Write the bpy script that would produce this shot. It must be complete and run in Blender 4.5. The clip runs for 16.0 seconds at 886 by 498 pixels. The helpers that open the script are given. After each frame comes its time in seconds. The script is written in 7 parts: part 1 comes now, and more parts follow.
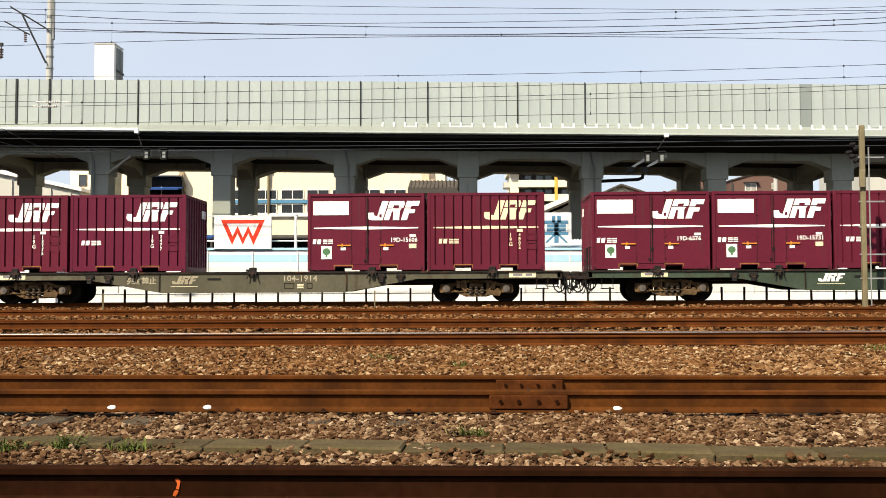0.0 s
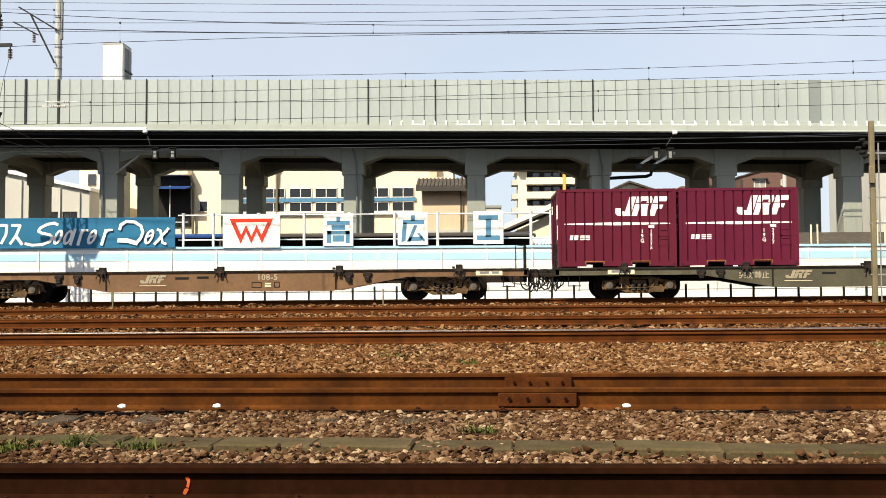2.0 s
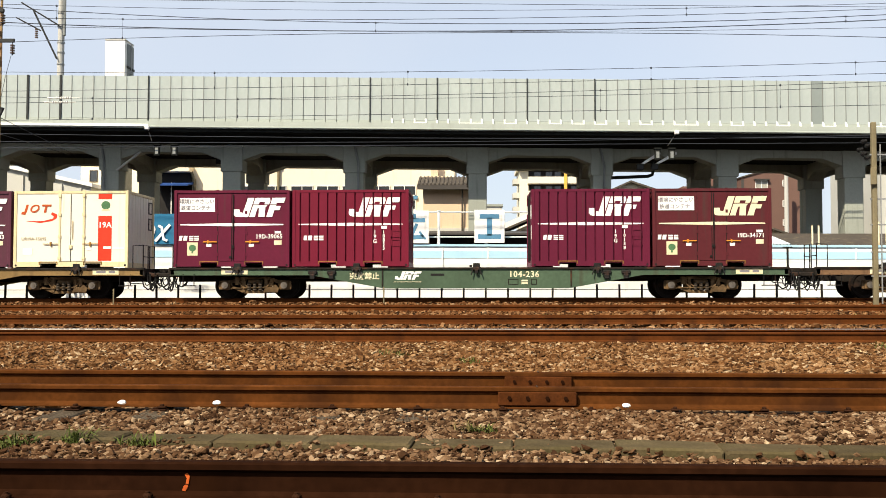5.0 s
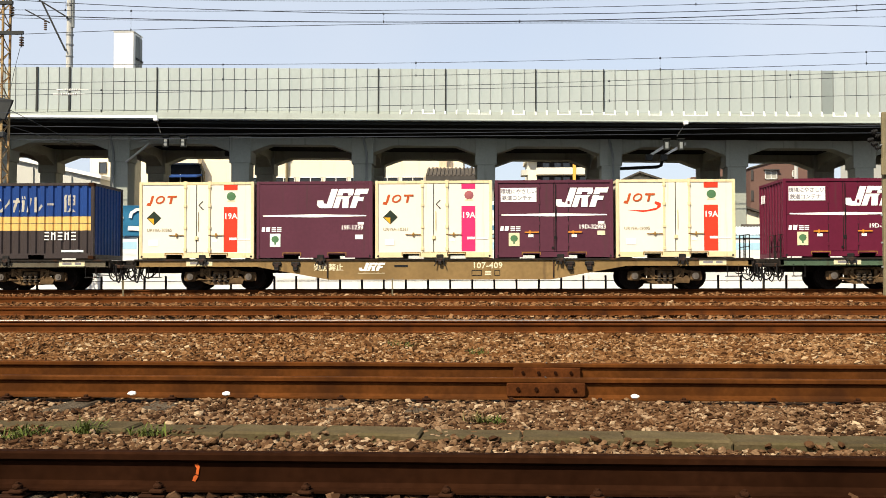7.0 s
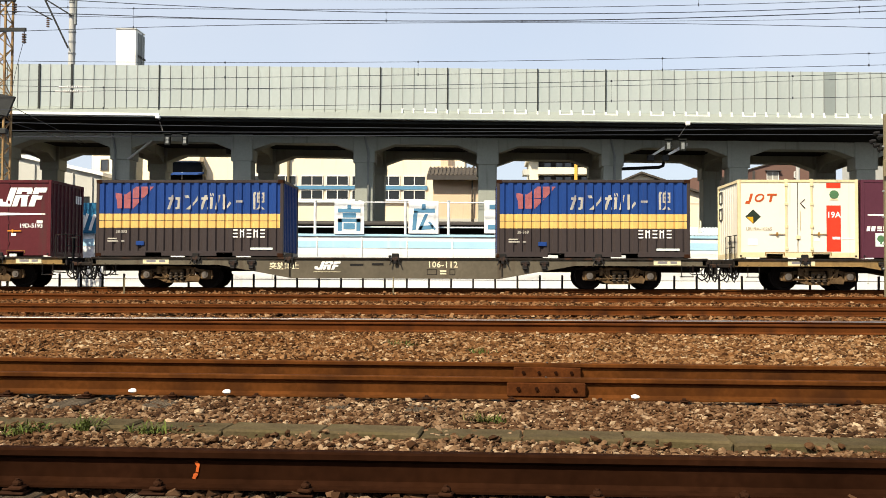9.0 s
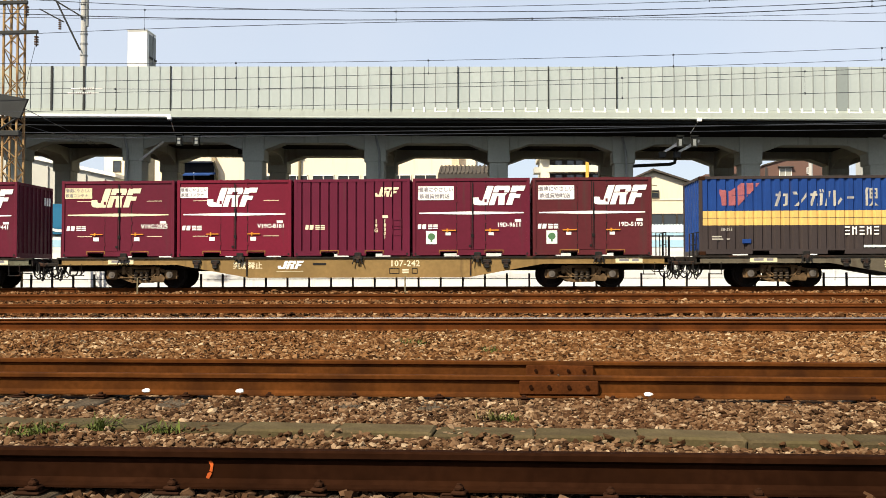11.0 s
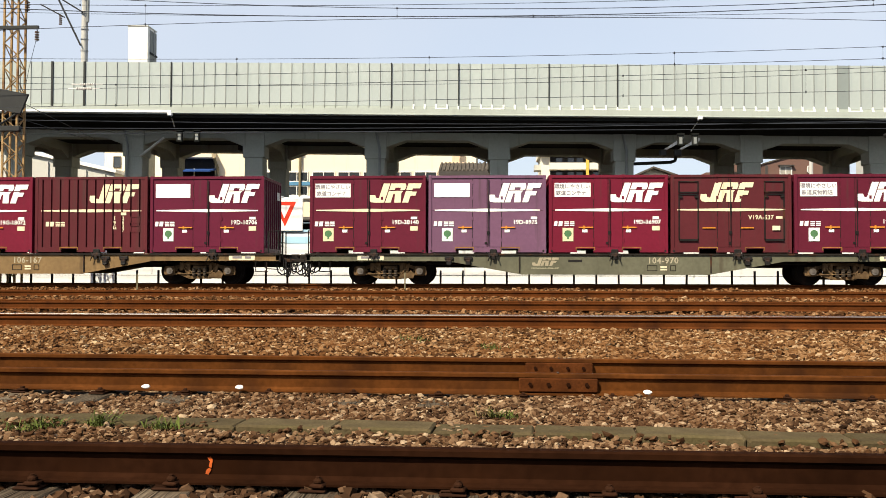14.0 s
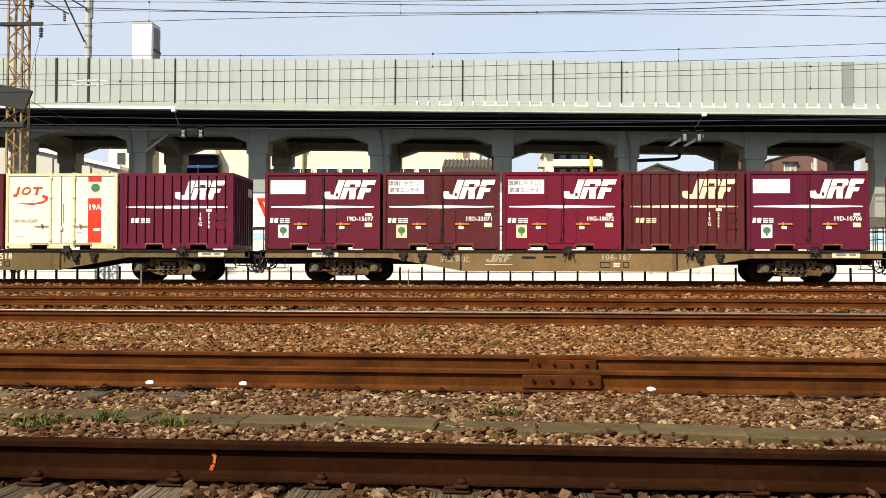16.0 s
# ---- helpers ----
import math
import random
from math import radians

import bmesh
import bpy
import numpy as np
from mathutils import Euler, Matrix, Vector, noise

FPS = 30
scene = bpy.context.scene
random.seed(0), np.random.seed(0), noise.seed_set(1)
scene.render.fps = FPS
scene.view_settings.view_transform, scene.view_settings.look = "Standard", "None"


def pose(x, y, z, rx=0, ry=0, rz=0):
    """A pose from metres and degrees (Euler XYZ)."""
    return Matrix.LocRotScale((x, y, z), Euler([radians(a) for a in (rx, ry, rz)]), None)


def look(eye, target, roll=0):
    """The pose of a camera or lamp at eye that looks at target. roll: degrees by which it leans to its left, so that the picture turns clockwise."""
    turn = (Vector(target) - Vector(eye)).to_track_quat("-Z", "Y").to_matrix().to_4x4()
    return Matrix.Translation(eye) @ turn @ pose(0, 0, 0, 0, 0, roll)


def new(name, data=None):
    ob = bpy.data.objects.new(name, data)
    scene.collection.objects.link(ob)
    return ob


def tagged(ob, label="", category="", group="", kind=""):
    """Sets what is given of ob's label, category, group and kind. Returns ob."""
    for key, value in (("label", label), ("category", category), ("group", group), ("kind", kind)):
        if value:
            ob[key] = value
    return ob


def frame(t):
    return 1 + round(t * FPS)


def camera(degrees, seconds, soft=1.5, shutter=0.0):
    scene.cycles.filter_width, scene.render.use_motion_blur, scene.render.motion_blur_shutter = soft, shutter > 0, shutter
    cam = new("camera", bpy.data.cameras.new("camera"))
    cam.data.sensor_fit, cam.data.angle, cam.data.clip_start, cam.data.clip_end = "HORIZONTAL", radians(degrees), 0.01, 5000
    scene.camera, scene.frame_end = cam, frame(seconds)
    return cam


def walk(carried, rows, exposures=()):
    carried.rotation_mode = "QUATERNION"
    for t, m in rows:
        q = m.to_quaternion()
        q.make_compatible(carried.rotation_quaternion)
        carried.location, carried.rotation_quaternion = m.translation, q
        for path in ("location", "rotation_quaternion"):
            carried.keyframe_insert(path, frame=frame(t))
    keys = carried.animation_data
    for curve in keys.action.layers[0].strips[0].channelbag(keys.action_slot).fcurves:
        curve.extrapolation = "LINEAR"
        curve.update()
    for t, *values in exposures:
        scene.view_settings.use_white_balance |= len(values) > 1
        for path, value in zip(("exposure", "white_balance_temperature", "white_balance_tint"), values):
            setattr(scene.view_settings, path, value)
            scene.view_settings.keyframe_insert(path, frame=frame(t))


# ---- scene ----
# Camera: held by hand beside the line, turning slowly to the left.
EYE = (0.0, 0.0, 0.722)
cam = camera(51.26, 16.0, soft=0.82)
# seconds, yaw, pitch, roll
TURN = [
    (0, 1.08, 2.51, 0.05), (0.5, 1.26, 2.17, 0.06), (1, 1.64, 1.98, 0.21), (1.5, 1.67, 2.25, 0.14), (2, 1.60, 2.38, 0.27),
    (2.5, 1.79, 2.43, 0.27), (3, 1.98, 2.44, 0.25), (5.5, 1.60, 2.18, -0.22), (6, 1.68, 2.06, -0.32), (6.5, 1.77, 1.95, -0.24),
    (7, 2.17, 1.74, -0.08), (7.5, 2.25, 1.84, -0.04), (8, 2.14, 1.80, 0.06), (8.5, 2.28, 1.49, -0.21), (9, 2.23, 1.69, -0.41),
    (11.5, 3.04, 1.58, -0.01), (12, 2.55, 1.56, -0.49), (12.5, 2.65, 1.62, -0.55), (13, 2.57, 1.37, -0.53), (13.5, 2.83, 1.31, -0.59),
    (14, 2.95, 1.42, -0.29), (14.5, 3.25, 1.53, -0.35), (15, 3.21, 1.34, -0.42), (15.5, 3.20, 1.24, -0.42), (16, 3.17, 1.21, -0.34),
]
walk(cam, [(t, pose(*EYE, 90 + p, r, y)) for t, y, p, r in TURN])

# ---- light ----
SUN_UP, SUN_SIDE = 47.0, 34.0  # degrees above the horizon; degrees to the left of straight behind the camera
world = bpy.data.worlds.new("sky")
scene.world = world
world.use_nodes = True
wn = world.node_tree
sky = wn.nodes.new("ShaderNodeTexSky")
sky.sky_type = "NISHITA"
sky.sun_disc = False
sky.sun_elevation = radians(SUN_UP)
sky.sun_rotation = radians(180 + SUN_SIDE)
sky.air_density, sky.dust_density, sky.ozone_density = 1.0, 1.2, 0.8
# thin high haze over the whole sky, a little uneven
haze = wn.nodes.new("ShaderNodeMix")
haze.data_type = "RGBA"
haze.inputs["B"].default_value = (4.45, 4.80, 5.40, 1)
cloud = wn.nodes.new("ShaderNodeTexNoise")
cloud.inputs["Scale"].default_value, cloud.inputs["Detail"].default_value = 2.2, 5.0
spread = wn.nodes.new("ShaderNodeMapRange")
for key, value in (("From Min", 0.3), ("From Max", 0.7), ("To Min", 0.66), ("To Max", 0.88)):
    spread.inputs[key].default_value = value
wn.links.new(wn.nodes.new("ShaderNodeTexCoord").outputs["Generated"], cloud.inputs["Vector"])
wn.links.new(cloud.outputs["Fac"], spread.inputs["Value"])
# the haze lies thick over the horizon and thins out overhead
split = wn.nodes.new("ShaderNodeSeparateXYZ")
height = wn.nodes.new("ShaderNodeMapRange")
height.interpolation_type = "SMOOTHSTEP"
for key, value in (("From Min", 0.28), ("From Max", 0.75), ("To Min", 1.0), ("To Max", 0.0)):
    height.inputs[key].default_value = value
thin = wn.nodes.new("ShaderNodeMath")
thin.operation = "MULTIPLY"
wn.links.new(wn.nodes["Texture Coordinate"].outputs["Generated"], split.inputs["Vector"])
wn.links.new(split.outputs["Z"], height.inputs["Value"])
wn.links.new(spread.outputs["Result"], thin.inputs[0])
wn.links.new(height.outputs["Result"], thin.inputs[1])
wn.links.new(thin.outputs["Value"], haze.inputs["Factor"])
wn.links.new(sky.outputs["Color"], haze.inputs["A"])
wn.links.new(haze.outputs["Result"], wn.nodes["Background"].inputs["Color"])
wn.nodes["Background"].inputs["Strength"].default_value = 0.105
sun_data = bpy.data.lights.new("sun", "SUN")
sun_data.energy, sun_data.angle, sun_data.color = 5.0, radians(0.6), (1.0, 0.895, 0.715)
sun = new("sun", sun_data)
sx, sy = -math.sin(radians(SUN_SIDE)), -math.cos(radians(SUN_SIDE))
se = math.cos(radians(SUN_UP))
sun.matrix_world = look((sx * se * 50, sy * se * 50, math.sin(radians(SUN_UP)) * 50), (0, 0, 0))
scene.view_settings.exposure = 0.70


# ---- materials ----
def links_of(name):
    m = bpy.data.materials.new(name)
    m.use_nodes = True
    nt = m.node_tree
    return m, nt, nt.nodes["Principled BSDF"]


def noise_of(nt, vec, scale, detail=4.0, stretch=None):
    n = nt.nodes.new("ShaderNodeTexNoise")
    n.inputs["Scale"].default_value, n.inputs["Detail"].default_value = scale, detail
    if stretch:
        mp = nt.nodes.new("ShaderNodeMapping")
        mp.inputs["Scale"].default_value = stretch
        nt.links.new(vec, mp.inputs["Vector"])
        vec = mp.outputs["Vector"]
    nt.links.new(vec, n.inputs["Vector"])
    return n.outputs["Fac"]


def ramp_of(nt, fac, lo, hi, a=0.0, b=1.0):
    r = nt.nodes.new("ShaderNodeMapRange")
    for key, v in (("From Min", lo), ("From Max", hi), ("To Min", a), ("To Max", b)):
        r.inputs[key].default_value = v
    nt.links.new(fac, r.inputs["Value"])
    return r.outputs["Result"]


def blend(nt, fac, a, b, kind="MIX"):
    x = nt.nodes.new("ShaderNodeMix")
    x.data_type, x.blend_type = "RGBA", kind
    if hasattr(fac, "links"):
        nt.links.new(fac, x.inputs["Factor"])
    else:
        x.inputs["Factor"].default_value = fac
    for sock, v in ((x.inputs["A"], a), (x.inputs["B"], b)):
        if hasattr(v, "links"):
            nt.links.new(v, sock)
        else:
            sock.default_value = (*v, 1)
    return x.outputs["Result"]


def surface(name, base, rough=0.6, metal=0.0, vary=0.15, patch=0.6, grain=14.0, dirt=None, amount=0.4, streak=False,
            bump=0.15, size=0.01, random_by=None, spread=0.0, spec=0.12):
    """A worn surface: base colour with broad and fine variation, dirt or rust patches, fine relief."""
    m, nt, bs = links_of(name)
    co = nt.nodes.new("ShaderNodeTexCoord").outputs["Object"]
    broad = noise_of(nt, co, patch, 5.0)
    fine = noise_of(nt, co, grain, 6.0)
    light = tuple(min(1, c * (1 + vary)) for c in base)
    dark = tuple(c * (1 - vary) for c in base)
    col = blend(nt, ramp_of(nt, broad, 0.3, 0.7), dark, light)
    col = blend(nt, ramp_of(nt, fine, 0.3, 0.7, 0.0, 0.5), col, tuple(c * (1 - 1.6 * vary) for c in base))
    if dirt:
        stretch = (2.2, 2.2, 0.22) if streak else (1, 1, 1)
        mask = noise_of(nt, co, 1.6 if streak else 2.2, 7.0, stretch)
        col = blend(nt, ramp_of(nt, mask, 0.66 - 0.25 * amount, 0.86 - 0.2 * amount, 0.0, 0.85), col, dirt)
    if random_by:
        if random_by == "island":
            rnd = nt.nodes.new("ShaderNodeNewGeometry").outputs["Random Per Island"]
        else:
            rnd = nt.nodes.new("ShaderNodeObjectInfo").outputs["Random"]
        gain = ramp_of(nt, rnd, 0, 1, 1 - spread, 1 + spread)
        hsv = nt.nodes.new("ShaderNodeHueSaturation")
        nt.links.new(gain, hsv.inputs["Value"])
        nt.links.new(col, hsv.inputs["Color"])
        col = hsv.outputs["Color"]
    nt.links.new(col, bs.inputs["Base Color"])
    nt.links.new(ramp_of(nt, fine, 0.2, 0.8, max(0.03, rough - 0.1), min(1, rough + 0.12)), bs.inputs["Roughness"])
    bs.inputs["Metallic"].default_value = metal
    bs.inputs["Specular IOR Level"].default_value = spec
    if bump:
        b = nt.nodes.new("ShaderNodeBump")
        b.inputs["Strength"].default_value, b.inputs["Distance"].default_value = bump, size
        nt.links.new(fine, b.inputs["Height"])
        nt.links.new(b.outputs["Normal"], bs.inputs["Normal"])
    return m


def stone_mat(name, tones, rust_colour):
    """Ballast: every stone its own shade, from rusty brown to pale beige."""
    m, nt, bs = links_of(name)
    co = nt.nodes.new("ShaderNodeTexCoord").outputs["Object"]
    rnd = nt.nodes.new("ShaderNodeNewGeometry").outputs["Random Per Island"]
    r = nt.nodes.new("ShaderNodeValToRGB")
    e = r.color_ramp.elements
    e[0].position, e[0].color = 0.0, (*tones[0], 1)
    e[1].position, e[1].color = 1.0, (*tones[4], 1)
    for p, c in zip((0.25, 0.55, 0.88), tones[1:4]):
        k = e.new(p)
        k.color = (*c, 1)
    nt.links.new(rnd, r.inputs["Fac"])
    rust = noise_of(nt, co, 0.9, 4.0)
    col = blend(nt, ramp_of(nt, rust, 0.4, 0.7, 0.0, 0.45), r.outputs["Color"], rust_colour)
    fine = noise_of(nt, co, 60.0, 5.0)
    col = blend(nt, ramp_of(nt, fine, 0.35, 0.65, 0.0, 0.4), col, (0.03, 0.018, 0.009))
    nt.links.new(col, bs.inputs["Base Color"])
    bs.inputs["Roughness"].default_value = 0.95
    bs.inputs["Specular IOR Level"].default_value = 0.04
    b = nt.nodes.new("ShaderNodeBump")
    b.inputs["Strength"].default_value, b.inputs["Distance"].default_value = 0.4, 0.006
    nt.links.new(fine, b.inputs["Height"])
    nt.links.new(b.outputs["Normal"], bs.inputs["Normal"])
    return m


def timber_mat():
    """Old sleeper timber: grain and open cracks along the length, tarry patches."""
    m, nt, bs = links_of("weathered_timber")
    co = nt.nodes.new("ShaderNodeTexCoord").outputs["Object"]
    grain = noise_of(nt, co, 6.0, 6.0, (14, 0.7, 6))
    crack = noise_of(nt, co, 5.0, 3.0, (9, 0.35, 5))
    patch = noise_of(nt, co, 3.0, 4.0)
    col = blend(nt, ramp_of(nt, grain, 0.3, 0.7), (0.042, 0.030, 0.020), (0.185, 0.145, 0.098))
    col = blend(nt, ramp_of(nt, patch, 0.45, 0.7, 0.0, 0.7), col, (0.040, 0.021, 0.011))
    col = blend(nt, ramp_of(nt, crack, 0.56, 0.62, 0.0, 0.9), col, (0.006, 0.004, 0.003))
    rnd = nt.nodes.new("ShaderNodeObjectInfo").outputs["Random"]
    hsv = nt.nodes.new("ShaderNodeHueSaturation")
    nt.links.new(ramp_of(nt, rnd, 0, 1, 0.65, 1.2), hsv.inputs["Value"])
    nt.links.new(col, hsv.inputs["Color"])
    nt.links.new(hsv.outputs["Color"], bs.inputs["Base Color"])
    bs.inputs["Roughness"].default_value = 0.95
    bs.inputs["Specular IOR Level"].default_value = 0.03
    b = nt.nodes.new("ShaderNodeBump")
    b.inputs["Strength"].default_value, b.inputs["Distance"].default_value = 0.9, 0.012
    nt.links.new(grain, b.inputs["Height"])
    nt.links.new(b.outputs["Normal"], bs.inputs["Normal"])
    return m


def glass_mat():
    m, nt, bs = links_of("window_glass")
    bs.inputs["Base Color"].default_value = (0.03, 0.035, 0.04, 1)
    bs.inputs["Roughness"].default_value = 0.08
    bs.inputs["Specular IOR Level"].default_value = 0.8
    return m


RUST = (0.12, 0.045, 0.02)
GRIME = (0.05, 0.035, 0.028)
M = {
    "stone": stone_mat("pale_ballast_stone", ((0.018, 0.008, 0.004), (0.062, 0.030, 0.014), (0.132, 0.073, 0.036), (0.235, 0.145, 0.078), (0.46, 0.335, 0.205)), (0.105, 0.044, 0.016)),
    "field_stone": stone_mat("beige_ballast_stone", ((0.024, 0.010, 0.004), (0.092, 0.039, 0.013), (0.185, 0.090, 0.034), (0.30, 0.170, 0.078), (0.52, 0.38, 0.22)), (0.15, 0.056, 0.016)),
    "dark_stone": stone_mat("brown_ballast_stone", ((0.012, 0.006, 0.003), (0.040, 0.019, 0.009), (0.085, 0.044, 0.022), (0.155, 0.092, 0.052), (0.30, 0.21, 0.13)), (0.05, 0.020, 0.008)),
    "far_stone": stone_mat("rusty_far_ballast_stone", ((0.028, 0.011, 0.004), (0.090, 0.036, 0.012), (0.17, 0.078, 0.030), (0.26, 0.138, 0.060), (0.40, 0.26, 0.14)), (0.14, 0.048, 0.013)),
    "glass": glass_mat(),
    "soil": surface("ballast_bed", (0.024, 0.012, 0.005), 0.95, 0, 0.35, 0.5, 22, (0.015, 0.009, 0.005), 0.6, False, 0.8, 0.03, spec=0.04),
    "rust_rail": surface("rusty_rail_steel", (0.088, 0.029, 0.0062), 0.85, 0.0, 0.38, 1.6, 24, (0.030, 0.011, 0.004), 0.75, False, 0.3, 0.003, spec=0.04),
    "dark_rail": surface("dark_rusty_rail_steel", (0.020, 0.0072, 0.0030), 0.9, 0.0, 0.4, 1.6, 22, (0.022, 0.0075, 0.0025), 0.5, False, 0.3, 0.003, spec=0.02),
    "far_rail": surface("dark_brown_rail_steel", (0.094, 0.029, 0.0072), 0.9, 0.0, 0.3, 1.2, 30, (0.026, 0.010, 0.005), 0.6, False, 0.3, 0.003, spec=0.03),
    "fishplate": surface("rusty_joint_plate", (0.075, 0.023, 0.006), 0.9, 0.0, 0.4, 6, 50, (0.03, 0.011, 0.005), 0.7, False, 0.5, 0.004, spec=0.04),
    "bright_rail": surface("polished_rail_head", (0.60, 0.56, 0.50), 0.42, 1.0, 0.15, 2, 40, None, 0, False, 0.05, 0.001),
    "plate_rust": surface("rusty_fishplate", (0.0336, 0.0136, 0.0064), 0.9, 0.0, 0.35, 6, 60, (0.022, 0.011, 0.007), 0.6, False, 0.4, 0.003, spec=0.04),
    "sleeper": timber_mat(),
    "kerb": surface("mossy_concrete_kerb", (0.088, 0.066, 0.034), 0.95, 0, 0.35, 5.0, 60, (0.045, 0.038, 0.014), 0.7, False, 0.6, 0.008, "object", 0.2, spec=0.03),
    "white_stone": surface("white_painted_stone", (0.82, 0.80, 0.74), 0.8, 0, 0.06, 8, 60),
    "orange": surface("orange_marking_paint", (0.52, 0.10, 0.018), 0.7, 0, 0.3, 20, 60, (0.10, 0.03, 0.012), 0.85),
    "grass": surface("weed_leaf", (0.085, 0.105, 0.020), 0.7, 0, 0.3, 3, 40, None, 0, False, 0, 0, "island", 0.45),
    "dry_grass": surface("dry_weed_leaf", (0.16, 0.125, 0.045), 0.8, 0, 0.3, 3, 40, None, 0, False, 0, 0, "island", 0.4),
    "concrete": surface("viaduct_concrete", (0.315, 0.330, 0.280), 0.88, 0, 0.10, 0.35, 9, (0.175, 0.185, 0.155), 0.35, True, 0.2, 0.006),
    # viaduct concrete with the shade under the deck put into its colour
    "soffit": surface("concrete_darkened_for_shade", (0.020, 0.021, 0.019), 0.95, 0, 0.2, 0.4, 9, (0.013, 0.013, 0.012), 0.4, False, 0.2, 0.006, spec=0.03),
    "concrete_pale": surface("pale_edge_concrete", (0.37, 0.40, 0.355), 0.85, 0, 0.08, 0.6, 12, (0.31, 0.335, 0.29), 0.35, True, 0.15, 0.005),
    "panel": surface("pale_green_grey_wall_panel", (0.375, 0.414, 0.390), 0.5, 0, 0.06, 0.5, 6, (0.30, 0.345, 0.335), 0.4, True, 0.05, 0.003, "object", 0.05),
    "panel_grey": surface("darker_grey_wall_panel", (0.23, 0.26, 0.245), 0.55, 0, 0.05, 0.5, 6),
    "panel_post": surface("grey_panel_post", (0.23, 0.24, 0.225), 0.6, 0.1, 0.12, 2, 20),
    "dark_post": surface("dark_joint_strip", (0.04, 0.0416, 0.04), 0.7, 0.1, 0.15, 2, 20),
    "white_metal": surface("white_painted_metal", (0.80, 0.80, 0.76), 0.5, 0, 0.05, 2, 20, (0.55, 0.52, 0.46), 0.2, True),
    "sky_blue": surface("pale_blue_painted_sheet", (0.40, 0.62, 0.74), 0.5, 0, 0.06, 1.5, 20, (0.55, 0.68, 0.74), 0.3, True),
    "roof_sheet": surface("pale_corrugated_roof_sheet", (0.62, 0.70, 0.72), 0.5, 0, 0.1, 0.8, 12, (0.45, 0.47, 0.46), 0.4),
    "sign_blue": surface("blue_sign_board", (0.028, 0.152, 0.272), 0.5, 0, 0.10, 0.8, 15, (0.05, 0.14, 0.24), 0.3, True),
    "letter_blue": surface("faded_blue_sign_paint", (0.096, 0.24, 0.368), 0.6, 0, 0.12, 5, 40),
    "red": surface("red_sign_paint", (0.62, 0.045, 0.02), 0.5, 0, 0.08, 4, 30),
    "pink": surface("magenta_red_sticker", (0.64, 0.03, 0.13), 0.5, 0, 0.08, 4, 30),
    "orange_print": surface("orange_red_marking", (0.44, 0.08, 0.02), 0.5, 0, 0.1, 4, 30),
    "black": surface("black_painted_steel", (0.0176, 0.016, 0.0144), 0.6, 0.1, 0.3, 3, 30, RUST, 0.25),
    "fence": surface("black_fence_steel", (0.024, 0.0208, 0.0176), 0.7, 0.1, 0.3, 3, 30, RUST, 0.35),
    "wire": surface("dark_overhead_wire", (0.045, 0.05, 0.06), 0.6, 0.3, 0.1, 2, 20, None, 0, False, 0),
    "porcelain": surface("white_porcelain_insulator", (0.62, 0.60, 0.55), 0.3, 0, 0.08, 6, 40),
    "brown_insulator": surface("brown_insulator", (0.08, 0.044, 0.024), 0.3, 0, 0.1, 6, 40),
    "lattice": surface("ochre_lattice_steel", (0.36, 0.235, 0.105), 0.8, 0.05, 0.25, 1.5, 25, (0.13, 0.06, 0.03), 0.6),
    "pole_concrete": surface("pole_concrete", (0.448, 0.44, 0.4), 0.85, 0, 0.08, 0.8, 20, (0.36, 0.35, 0.31), 0.3, True),
    "pole_rust": surface("olive_tan_pole", (0.20, 0.165, 0.095), 0.85, 0.0, 0.25, 1.5, 25, (0.10, 0.075, 0.045), 0.5, True),
    "galv": surface("galvanised_steel", (0.336, 0.336, 0.32), 0.5, 0.5, 0.1, 3, 25),
    "cream": surface("cream_rendered_wall", (0.79, 0.69, 0.51), 0.9, 0, 0.05, 0.3, 8, (0.66, 0.55, 0.38), 0.3, True, 0.1, 0.01),
    "tan_wall": surface("tan_boarded_wall", (0.66, 0.50, 0.34), 0.9, 0, 0.07, 0.4, 10, (0.52, 0.40, 0.28), 0.3, True),
    "brown_tile": surface("brown_brick_tile_wall", (0.150, 0.088, 0.068), 0.8, 0, 0.10, 0.3, 12, (0.13, 0.075, 0.06), 0.3),
    "grey_wall": surface("pale_grey_wall", (0.50, 0.49, 0.43), 0.9, 0, 0.06, 0.4, 9, (0.4, 0.4, 0.37), 0.3, True),
    "apt": surface("apartment_cream_wall", (0.76, 0.70, 0.54), 0.9, 0, 0.04, 0.2, 5, None, 0),
    "apt_yellow": surface("ochre_yellow_wall_strip", (0.72, 0.42, 0.08), 0.8, 0, 0.05, 0.3, 6),
    "roof_tile": surface("dark_roof_tile", (0.08, 0.068, 0.056), 0.8, 0, 0.2, 1, 14, (0.17, 0.14, 0.09), 0.4),
    "frame_white": surface("white_window_frame", (0.78, 0.76, 0.70), 0.5, 0, 0.04, 2, 20),
    "frame_dark": surface("dark_window_frame", (0.08, 0.072, 0.064), 0.5, 0.3, 0.1, 2, 20),
    "curtain": surface("curtained_window_glass", (0.336, 0.32, 0.272), 0.3, 0, 0.15, 1.5, 8),
    # near-black with the shade of deep openings put into the colour
    "shade_dark": surface("recess_shade_black", (0.028, 0.0256, 0.024), 0.9, 0, 0.2, 0.5, 5),
    "awning": surface("blue_awning_cloth", (0.024, 0.064, 0.208), 0.7, 0, 0.15, 2, 30),
    "street": surface("grey_yard_asphalt", (0.10, 0.095, 0.088), 0.92, 0, 0.15, 0.3, 14, (0.07, 0.066, 0.06), 0.4, False, 0.3, 0.01),
